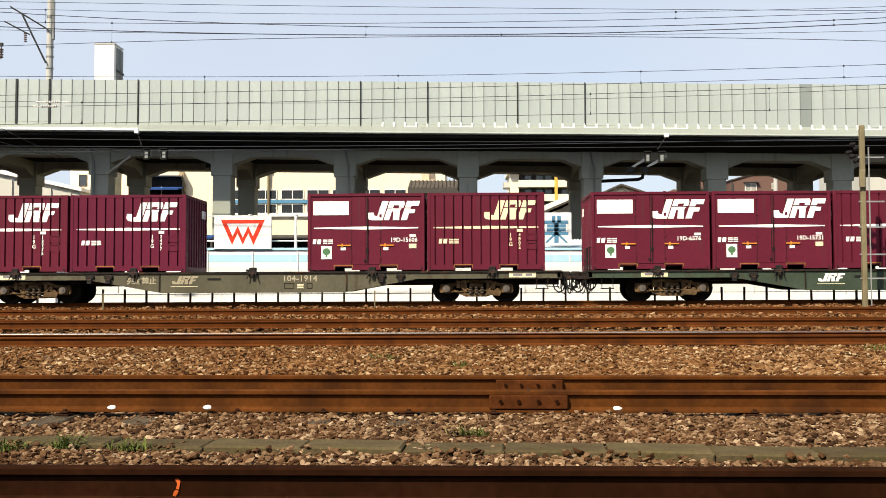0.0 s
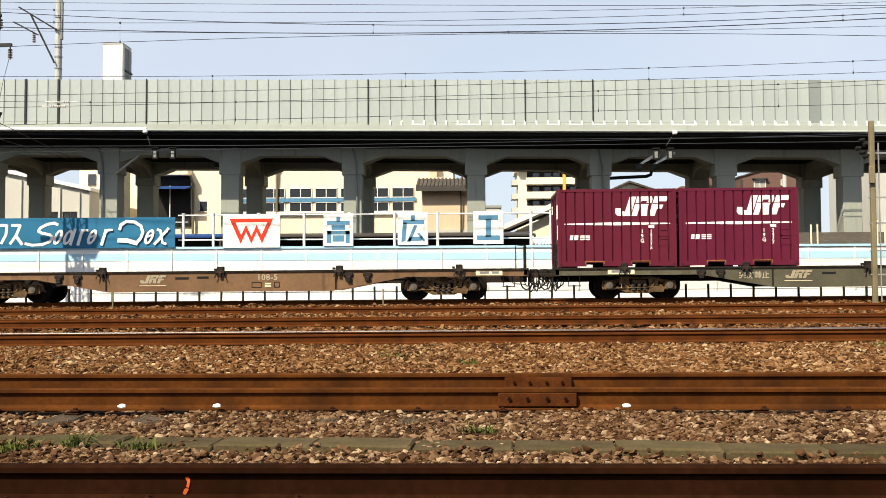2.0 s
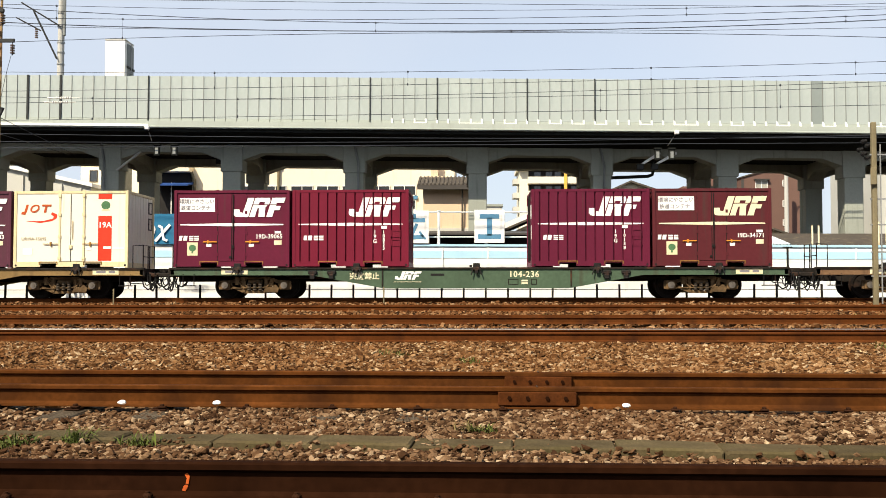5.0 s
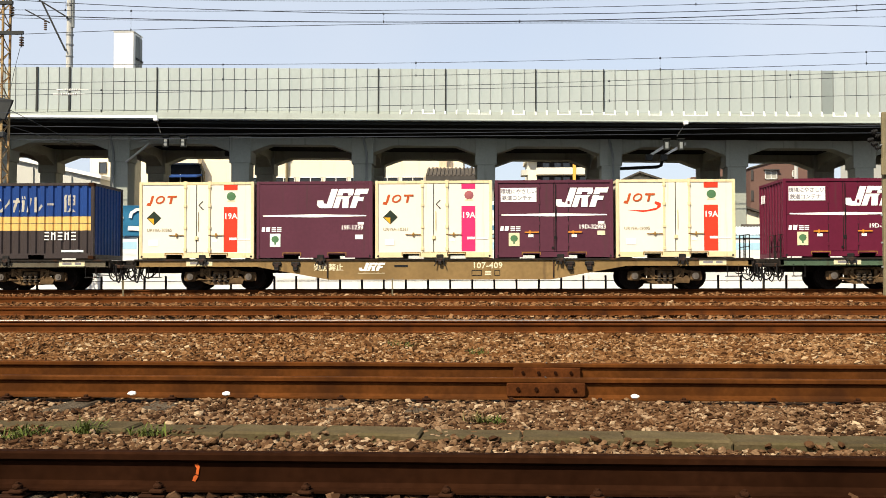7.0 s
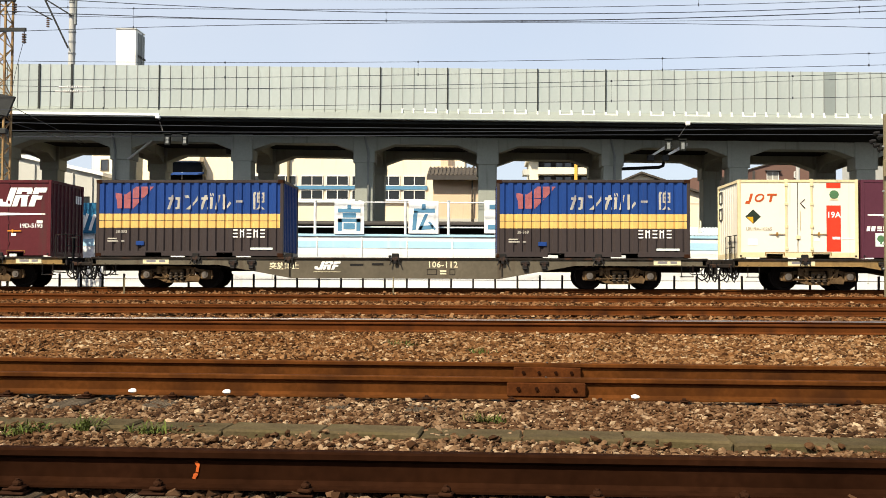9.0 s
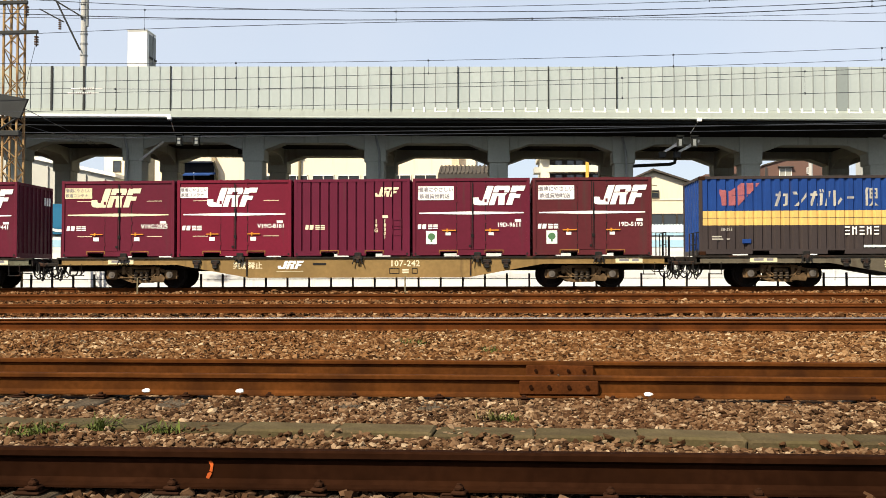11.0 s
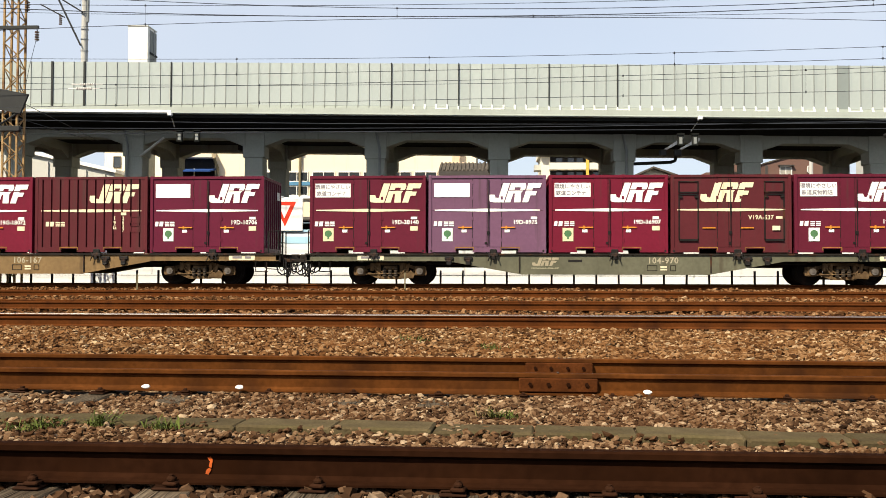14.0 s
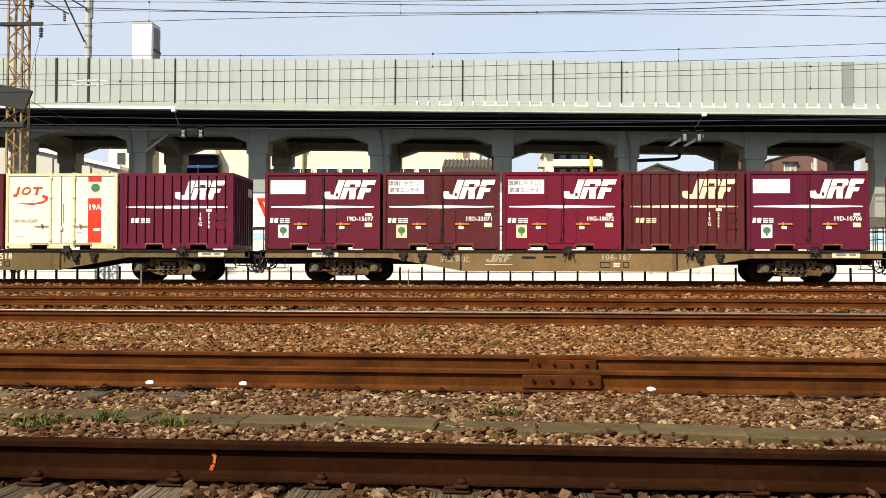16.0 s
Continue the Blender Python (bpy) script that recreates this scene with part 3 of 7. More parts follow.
for i, (x, y, n, s, h, k) in enumerate((
        (-2.47, 5.04, 46, 0.11, 0.11, 0), (-2.55, 4.93, 26, 0.10, 0.08, 0), (-2.19, 5.10, 40, 0.08, 0.14, 0), (-1.80, 5.05, 42, 0.12, 0.10, 0), (0.02, 5.8, 26, 0.12, 0.16, 1), (0.08, 5.75, 30, 0.1, 0.11, 0),
        (-0.97, 11.9, 45, 0.2, 0.22, 0), (0.04, 10.5, 45, 0.18, 0.22, 0), (5.9, 13.2, 50, 0.25, 0.3, 0), (0.5, 17.4, 70, 0.7, 0.18, 1), (1.6, 17.6, 60, 0.8, 0.16, 0), (2.5, 21.6, 90, 1.2, 0.22, 0),
        (5.0, 17.5, 60, 1.0, 0.14, 1), (-3.6, 17.5, 40, 0.6, 0.15, 1), (-0.1, 3.52, 22, 0.08, 0.10, 1), (9.5, 21.5, 90, 1.4, 0.25, 0))):
    weed("weed_clump", "dry yellow weeds growing in the ballast" if k else "low green weeds growing in the ballast", x, y, ground_z(y, x) + (0.05 if 4.9 < y < 5.3 else 0.02), n, s, h * (1.35 if 4.9 < y < 5.3 else 1.0), M["dry_grass" if k else "grass"], 40 + i)


# ---- viaduct ----
FALL = 0.0115  # the deck drops this much per metre to the right
COLUMNS = [-48.55 + 7.0 * k for k in range(15)]


def sheared(g, fall=None):
    fall = FALL if fall is None else fall
    g.v = [(x, y, z - fall * x) for x, y, z in g.v]
    return g


def build_viaduct():
    v = thing("railway_viaduct", "grey concrete railway viaduct with arched beams and a pale noise wall", "viaduct", kind="structure")
    x0, x1 = -52.0, 54.0
    z = 9.11
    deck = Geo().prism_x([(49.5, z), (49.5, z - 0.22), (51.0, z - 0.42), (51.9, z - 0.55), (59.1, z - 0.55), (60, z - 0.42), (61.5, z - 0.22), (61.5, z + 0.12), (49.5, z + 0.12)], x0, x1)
    # the slab's near-black colour carries the shade of its underside
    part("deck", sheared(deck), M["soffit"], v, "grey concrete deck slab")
    part("edge_beam", sheared(Geo().box(x0, x1, 49.32, 49.62, z - 0.05, z + 0.34)), M["concrete_pale"], v, "pale concrete edge beam")
    part("edge_strip", sheared(Geo().box(x0, -17.42, 49.25, 49.32, z + 0.0, z + 0.15, 0.02)), M["white_metal"], v, "white cable trough along the edge")
    part("edge_strip", sheared(Geo().box(-17.36, x1, 49.27, 49.32, z - 0.02, z + 0.06, 0.015)), M["concrete_pale"], v)
    part("kerb_wall", sheared(Geo().box(x0, x1, 49.62, 49.9, z + 0.1, z + 0.75)), M["concrete_pale"], v)
    part("kerb_wall", sheared(Geo().box(x0, x1, 61.2, 61.5, z + 0.12, z + 1.3)), M["concrete_pale"], v)
    for y0 in (52.0, 58.0):
        for k, cx in enumerate(COLUMNS):
            zc = -FALL * cx
            c = Geo().box(cx - 0.52, cx + 0.52, y0, y0 + 1.05, 0.0, 8.6 + zc, 0.03)
            c.box(cx - 0.62, cx + 0.62, y0 - 0.06, y0 + 1.11, 7.05 + zc, 8.6 + zc, 0.02)
            part("column", c, M["concrete"], v)
            if k:
                a, b = COLUMNS[k - 1] + 0.62, cx - 0.62
                ou = [(a, 7.72), (a + 1.1, 8.13), (b - 1.1, 8.13), (b, 7.72), (b, 8.62), (a, 8.62)]
                part("beam", sheared(Geo().prism_y(ou, y0 + 0.04, y0 + 1.0)), M["concrete"], v)
    for cx in COLUMNS:
        ou = [(53.0, 7.5), (54.2, 8.0), (56.8, 8.0), (58.0, 7.5), (58.0, 8.6), (53.0, 8.6)]
        part("cross_beam", sheared(Geo().prism_x(ou, cx - 0.45, cx + 0.45)), M["concrete"], v)
    # noise wall: panels between thin posts
    zp0, zp1 = z + 0.36, z + 2.83
    pitch = 0.6065
    panel = mesh_of("panel", sheared(Geo().box(-pitch / 2 + 0.015, pitch / 2 - 0.015, 49.56, 49.6, zp0 + 0.16, zp1)), M["panel"])
    grey = mesh_of("panel", sheared(Geo().box(-pitch / 2 + 0.015, pitch / 2 - 0.015, 49.56, 49.6, zp0 + 0.16, zp1)), M["panel_grey"])
    low = mesh_of("panel", sheared(Geo().box(-pitch / 2 + 0.015, pitch / 2 - 0.015, 49.55, 49.6, zp0 - 0.04, zp0 + 0.15)), M["concrete_pale"])
    post = mesh_of("panel_post", sheared(Geo().box(-0.014, 0.014, 49.53, 49.64, zp0 + 0.12, zp1 + 0.01)), M["panel_post"])
    thick = mesh_of("panel_post", sheared(Geo().box(-0.028, 0.028, 49.50, 49.64, zp0 - 0.08, zp1 + 0.015)), M["dark_post"])
    fat = mesh_of("panel_post", sheared(Geo().box(-0.055, 0.055, 49.50, 49.64, zp0 - 0.08, zp1 + 0.015)), M["dark_post"])
    foot = mesh_of("post_foot", sheared(Geo().prism_x([(49.38, zp0 - 0.05), (49.56, zp0 - 0.05), (49.56, zp0 + 0.28)], -0.04, 0.04).box(-0.07, 0.11, 49.38, 49.56, zp0 - 0.08, zp0 - 0.05)), M["white_metal"])
    clip = mesh_of("post_bracket", sheared(Geo().box(0.0, pitch, 49.44, 49.54, zp0 - 0.05, zp0 + 0.035)), M["white_metal"])
    first = -17.53
    for i in range(-50, 112):
        x = first + i * pitch
        if x < x0 + 1 or x > x1 - 1:
            continue
        part("panel", grey if i == 59 else panel, None, v, m=pose(x + pitch / 2, 0, -FALL * (x + pitch / 2)))
        part("panel", low, None, v, m=pose(x + pitch / 2, 0, -FALL * (x + pitch / 2)))
        me = fat if i in (-11, -8) else thick if i in (0, 20, 26, 34, 40) else post
        part("panel_post", me, None, v, m=pose(x, 0, -FALL * x))
        if x > -4.5:
            part("post_foot", foot, None, v, m=pose(x, 0, -FALL * x))
            if i % 4 == 0 or i % 9 == 2:
                part("post_bracket", clip, None, v, m=pose(x, 0, -FALL * x))
    # drain pipes, brackets and lamps on the columns
    for cx, dx in ((-20.55, -0.3), (-6.55, 0.25), (7.45, 0.1)):
        zc = -FALL * cx
        part("drain_pipe", Geo().path([(cx + dx - 0.2, 51.9, 8.55 + zc), (cx + dx, 51.88, 7.6 + zc), (cx + dx, 51.88, 0.2)], 0.075, 8), M["panel_post"], v, "grey drain pipe on the column")
    part("pipe_elbow", Geo().path([(8.5, 56.0, 7.28), (10.8, 56.0, 7.38), (11.05, 56.0, 7.48), (11.1, 56.0, 7.73), (11.1, 56.0, 8.6)], 0.10, 8), M["dark_post"], v, "dark drain pipe under the deck")
    for x, zz in ((-16.94, 8.0), (-15.98, 8.0), (10.02, 7.74), (10.77, 7.74)):
        h = Geo().box(x - 0.16, x + 0.16, 49.25, 49.4, zz - 0.28, zz + 0.3, 0.02).box(x - 0.2, x + 0.2, 49.2, 49.45, zz + 0.3, zz + 0.36)
        # boxes below the edge share the deck's shade-darkened colour
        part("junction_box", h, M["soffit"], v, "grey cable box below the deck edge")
        part("cover_plate", Geo().box(x - 0.08, x + 0.08, 49.235, 49.25, zz - 0.18, zz + 0.16), M["panel_post"], v)
    for x, zz in ((-17.45, 9.24), (11.02, 8.91)):
        part("bracket_lamp", Geo().box(x - 0.12, x + 0.12, 49.1, 49.3, zz - 0.1, zz + 0.1, 0.03).tube((x, 49.3, zz), (x - 0.2, 50.5, zz - 0.5), 0.03, 6), M["white_metal"], v)
    for x, d in ((-20.0, 1),):
        part("brace_arm", Geo().tube((x, 51.6, 7.0 - FALL * x), (x + 1.5 * d, 51.2, 8.0 - FALL * x), 0.07, 6), M["pole_concrete"], v, "galvanised steel brace under the deck")
    for xa, xb in ((9.45, 10.42), (10.25, 11.30)):
        arm = Geo().prism_y([(xa, 7.50), (xa + 0.16, 7.46), (xb + 0.1, 7.98), (xb + 0.1, 8.12), (xb - 0.05, 8.10)], 50.9, 51.15)
        part("brace_arm", arm, M["white_metal"], v, "pale steel bracket arm under the deck")
        part("speaker_box", Geo().box(xa - 0.20, xa + 0.16, 51.0, 51.4, 7.15, 7.48, 0.03), M["dark_post"], v)
    for x in (-15.1, -14.4):
        part("speaker_box", Geo().box(x - 0.2, x + 0.2, 55, 55.4, 7.85 - FALL * x, 8.2 - FALL * x, 0.03).tube((x, 55.2, 8.1 - FALL * x), (x, 55.2, 8.7 - FALL * x), 0.04, 6), M["dark_post"], v)


build_viaduct()

# ---- overhead line ----
def wire(pts, y, r=0.011, label="thin dark overhead wire above the railway", over=14.0):
    """A cable through (x, z) points, carried on past both ends."""
    xs, zs = np.array([p[0] for p in pts]), np.array([p[1] for p in pts])
    c = np.polyfit(xs, zs, min(2, len(pts) - 1))
    g = Geo()
    run = np.linspace(xs[0] - over, xs[-1] + over, 26)
    g.path([(x, y, float(np.polyval(c, x))) for x in run], r, 5)
    tagged(part("overhead_wire", g, M["wire"]), label, "overhead wire", "overhead wires")
    return c


LINES = [
    ([(-16.3, 10.39), (-0.99, 10.07), (13.85, 10.22)], 0.008), ([(-16.3, 10.28), (-0.99, 9.62), (13.84, 9.83)], 0.013),
    ([(-16.29, 9.92), (-0.99, 9.78), (13.84, 10.03)], 0.010), ([(-16.29, 9.76), (-1.0, 9.36), (13.83, 9.66)], 0.016),
    ([(-16.28, 9.05), (-6.47, 9.27), (13.82, 9.07)], 0.011), ([(-16.29, 9.64), (-0.99, 9.35), (13.83, 9.4)], 0.008),
    ([(-16.26, 8.03), (-1.0, 7.98), (13.8, 8.25)], 0.009), ([(-16.25, 7.36), (-1.0, 7.55), (13.79, 7.85)], 0.009),
    ([(-16.25, 6.95), (-1.0, 7.19), (13.78, 7.57)], 0.009), ([(-16.24, 6.35), (-1.0, 6.55), (13.76, 6.79)], 0.009),
    ([(-16.25, 7.17), (-1.0, 7.07), (13.78, 7.43)], 0.008), ([(-16.3, 10.62), (-0.3, 10.3), (13.7, 10.1)], 0.009),
]
CURVES = [wire(p, 31.0, r) for p, r in LINES]
for p in ([(-25.81, 8.92), (-1.6, 8.62), (21.85, 8.62)], [(-25.8, 8.49), (-1.6, 8.43), (21.85, 8.74)], [(-25.8, 8.14), (-1.6, 8.25), (21.84, 8.32)]):
    wire(p, 49.1, 0.02, "pale grey cable strung below the viaduct edge")
for a, b in (((-17.4, 33.0, 6.95), (-22.7, 52.3, 8.2)), ((-17.4, 33.0, 6.3), (-23.0, 52.3, 8.2))):
    tagged(part("guy_wire", Geo().tube(a, b, 0.014, 5), M["wire"]), "thin steel guy wire of the lattice tower", "guy wire")


def hanger(x, i, j, name="wire_hanger"):
    za, zb = float(np.polyval(CURVES[i], x)), float(np.polyval(CURVES[j], x))
    g = Geo().tube((x, 31, za + 0.05), (x, 31, zb - 0.05), 0.004, 5).box(x - 0.03, x + 0.03, 30.98, 31.02, za - 0.03, za + 0.025, 0.008).box(x - 0.018, x + 0.018, 30.98, 31.02, zb - 0.03, zb + 0.05, 0.008)
    tagged(part(name, g, M["wire"]), "small clamp and dropper between two overhead wires", "wire clamp", "wire clamps")


for x, i, j in ((-11.9, 2, 4), (-3.2, 1, 3), (7.3, 0, 2), (-8.7, 6, 7), (-2.1, 6, 7), (6.1, 6, 7), (12.9, 6, 7), (-7.9, 8, 9), (-1.1, 7, 8), (4.4, 8, 9), (10.4, 8, 9), (-12.9, 10, 9), (1.4, 3, 5), (-14.2, 0, 2), (12.6, 1, 3)):
    hanger(x, i, j)


def build_deck_pole():
    p = thing("catenary_pole", "pale concrete catenary pole with steel bracket arms on the viaduct", "pole", pose(-24.43, 54.0, 8.95))
    part("shaft", Geo().tube((0, 0, 0), (0, 0, 11.5), 0.21, 14, 0.17), M["pole_concrete"], p, smooth=False)
    for zz in (4.9, 5.6, 6.2, 7.2, 8.0):
        part("band", Geo().tube((0, 0, zz), (0, 0, zz + 0.08), 0.225, 14), M["galv"], p)
    part("bracket_arm", Geo().tube((-2.3, -0.3, 8.6), (0, -0.3, 7.2), 0.05, 6).tube((-1.6, -0.3, 8.2), (-0.1, -0.3, 5.2), 0.055, 6).tube((-2.6, -0.3, 7.7), (-1.1, -0.3, 6.9), 0.045, 6), M["dark_post"], p)
    part("bracket_arm", Geo().path([(-1.6, -0.3, 9.9), (-0.6, -0.3, 9.8), (0.1, -0.3, 9.4), (0.32, -0.3, 8.8), (0.32, -0.3, 6.6)], 0.09, 8), M["panel_post"], p)
    ins = Geo()
    for k in range(5):
        ins.tube((-1.35, -0.3, 7.0 - 0.12 * k), (-1.35, -0.3, 6.94 - 0.12 * k), 0.09, 10)
    part("insulator", ins, M["brown_insulator"], p)


build_deck_pole()


def build_strain_insulators():
    for x, i in ((-14.02, 8), (-13.9, 10)):
        z = float(np.polyval(CURVES[i], x))
        g = Geo().tube((x - 0.55, 31, z), (x + 0.55, 31, z), 0.014, 6)
        for k in range(-3, 4):
            g.tube((x + k * 0.08 - 0.015, 31, z), (x + k * 0.08 + 0.015, 31, z), 0.045, 10)
        g.tube((x - 0.55, 31, z), (x - 0.3, 31, z), 0.03, 8, 0.012)
        tagged(part("strain_insulator", g, M["porcelain"]), "pale ribbed strain insulator on an overhead wire", "insulator")


build_strain_insulators()


def build_lattice_tower():
    t = thing("lattice_tower", "tall ochre rusty steel lattice mast with dark cross arms", "lattice mast", pose(-17.5, 32.9, ground_z(32.9, -17.5)))
    w = 0.262
    for sx_, sy_ in ((-w, -w), (w, -w), (-w, w), (w, w)):
        part("leg", Geo().box(sx_ - 0.036, sx_ + 0.036, sy_ - 0.036, sy_ + 0.036, 0, 13.2, 0.006), M["lattice"], t)
    step = 0.45
    for k in range(28):
        z0, z1 = 0.3 + k * step, 0.3 + (k + 1) * step
        s = 1 if k % 2 else -1
        for a, b_ in (((-w * s, -w - 0.015, z0), (w * s, -w - 0.015, z1)), ((w * s, w, z0), (-w * s, w, z1)), ((-w, -w * s, z0), (-w, w * s, z1)), ((w, w * s, z0), (w, -w * s, z1))):
            part("lacing_bar", Geo().tube(a, b_, 0.022, 4), M["lattice"], t)
    for zz, a, b_ in ((9.4, -1.5, 1.06), (6.85, -1.6, 0.66), (10.5, -1.2, 0.66)):
        part("cross_arm", Geo().box(a, b_, -0.37, -0.28, zz - 0.066, zz + 0.066, 0.015), M["dark_post"], t)
    for x, zz in ((0.99, 9.33), (0.62, 10.43)):
        for k in range(4):
            part("insulator_disc", Geo().tube((x, -0.32, zz - 0.09 - 0.09 * k), (x, -0.32, zz - 0.13 - 0.09 * k), 0.08, 10), M["brown_insulator"], t)
        part("insulator_pin", Geo().tube((x, -0.32, zz), (x, -0.32, zz - 0.46), 0.02, 6), M["dark_post"], t)
    part("bracket", Geo().prism_y([(-0.66, 6.45), (0.44, 6.25), (0.73, 6.95), (-0.58, 7.2)], -0.40, -0.29), M["dark_post"], t, "dark steel bracket plate")
    part("bracket", Geo().box(-0.58, 0.44, -0.44, -0.26, 5.6, 5.8, 0.02), M["dark_post"], t)
    part("brace", Geo().tube((-0.44, -0.33, 5.8), (0.36, -0.33, 6.3), 0.036, 6), M["dark_post"], t)
    part("earth_wire", Geo().path([(0.95, -0.32, 8.9), (0.73, -0.32, 8.0), (0.55, -0.32, 7.05)], 0.009, 5), M["wire"], t)


build_lattice_tower()


def build_signal_pole():
    p = thing("utility_pole", "olive tan line-side pole with pale step irons", "pole", pose(11.8, 27.2, ground_z(27.2, 11.8)))
    part("shaft", Geo().box(-0.07, 0.07, -0.07, 0.07, -0.1, 5.4, 0.02), M["pole_rust"], p)
    part("side_rod", Geo().tube((0.19, 0, 0.1), (0.19, 0, 4.75), 0.022, 6), M["galv"], p)
    for z in (0.9, 1.6, 2.4, 3.15, 4.45):
        part("step_iron", Geo().box(-0.12, 0.62, -0.02, 0.02, z - 0.022, z + 0.022), M["galv"], p)
    part("box", Geo().box(-0.14, 0.02, -0.16, -0.07, 3.55, 4.05, 0.015), M["pole_rust"], p)
    for k in range(5):
        xx, zz = -0.2 - 0.11 * (k % 3), 4.36 + 0.12 * k
        part("insulator", Geo().tube((xx, 0.12, zz), (xx + 0.16, 0.12, zz + 0.03), 0.05, 8).tube((xx + 0.04, 0.12, zz), (xx + 0.07, 0.12, zz), 0.075, 8), M["hose"], p, "black line insulator")


build_signal_pole()
for x, h in ((-2.6, 0.6), (-10.89, 0.55)):
    tagged(part("marker_stake", Geo().box(-0.02, 0.02, -0.02, 0.02, 0, h, 0.004), M["pole_rust"], m=pose(x, 28.0, ground_z(28, x) - 0.02)), "thin rusty stake beside the train track", "stake", "marker stakes")


# ---- fence, wall and sign boards behind the train ----
def build_fence():
    f = thing("low_fence", "low black steel fence behind the train track", "fence", pose(0, 33.7, 0.2, 0, -math.degrees(RISE), 0))
    me = mesh_of("post", Geo().box(-0.035, 0.035, -0.035, 0.035, 0, 0.58, 0.01), M["fence"])
    for i in range(-32, 33):
        part("post", me, None, f, m=pose(-0.21 + i * 0.807, 0, 0, 0.8 * math.sin(i * 3), 0.8 * math.sin(i * 5), 0))
    part("rail", Geo().tube((-26, 0, 0.39), (26, 0, 0.39), 0.012, 6), M["fence"], f)
    part("base_rail", Geo().box(-26, 26, -0.04, 0.04, -0.05, 0.1), M["fence"], f)


build_fence()
WALL_FALL = 0.0012


def build_white_wall():
    w = thing("wall_white", "white sheet-metal yard wall with a pale blue band", "wall", kind="structure")
    x0, x1, y = -28.0, 24.0, 36.0
    part("wall_sheet", sheared(Geo().box(x0, x1, y, y + 0.12, 0.1, 2.29), WALL_FALL), M["white_metal"], w)
    part("band", sheared(Geo().box(x0, x1, y - 0.012, y, 1.80, 2.08), WALL_FALL), M["sky_blue"], w, "pale blue painted band")
    part("coping", sheared(Geo().box(x0, x1, y - 0.05, y + 0.16, 2.26, 2.35), WALL_FALL), M["sky_blue"], w, "pale blue top coping")
    me = mesh_of("cover_strip", Geo().box(-0.025, 0.025, y - 0.03, y - 0.012, 0.6, 2.24), M["white_metal"])
    seam = mesh_of("seam", Geo().box(-0.008, 0.008, y - 0.016, y - 0.012, 1.78, 2.1), M["panel_post"])
    x = x0 + 0.4
    while x < x1:
        part("cover_strip", me, None, w, m=pose(x, 0, -WALL_FALL * x))
        part("seam", seam, None, w, m=pose(x + 0.03, 0, -WALL_FALL * x))
        x += 1.77
    return w


build_white_wall()


def build_handrail():
    h = thing("handrail", "white pipe handrail above the yard wall", "handrail", pose(0, 36.25, 0))
    for x in (-11.3, -10.1, -8.3, -6.49, -4.7, -2.91, -1.21, 0.65, 2.45):
        part("post", Geo().tube((x, 0, 2.2), (x, 0, 3.66), 0.055, 8).tube((x, 0, 3.66), (x, 0, 3.7), 0.075, 8), M["white_metal"], h)
    for z in (3.62, 2.64):
        part("rail", Geo().tube((-11.5, 0, z), (4.3, 0, z), 0.028, 8), M["white_metal"], h)


build_handrail()


def board(label, x0, x1, z0, z1, material=None, y=35.9):
    b = thing("sign_board", label, "sign", pose((x0 + x1) / 2, y, z0), "sign boards on the yard wall")
    w, h = (x1 - x0) / 2, z1 - z0
    part("panel", Geo().box(-w, w, 0, 0.05, 0, h, 0.006), material or M["white_metal"], b)
    for s in (-w * 0.8, w * 0.8):
        part("strut", Geo().box(s - 0.02, s + 0.02, 0.05, 0.3, h * 0.5, h * 0.5 + 0.04), M["galv"], b)
    return b, w, h


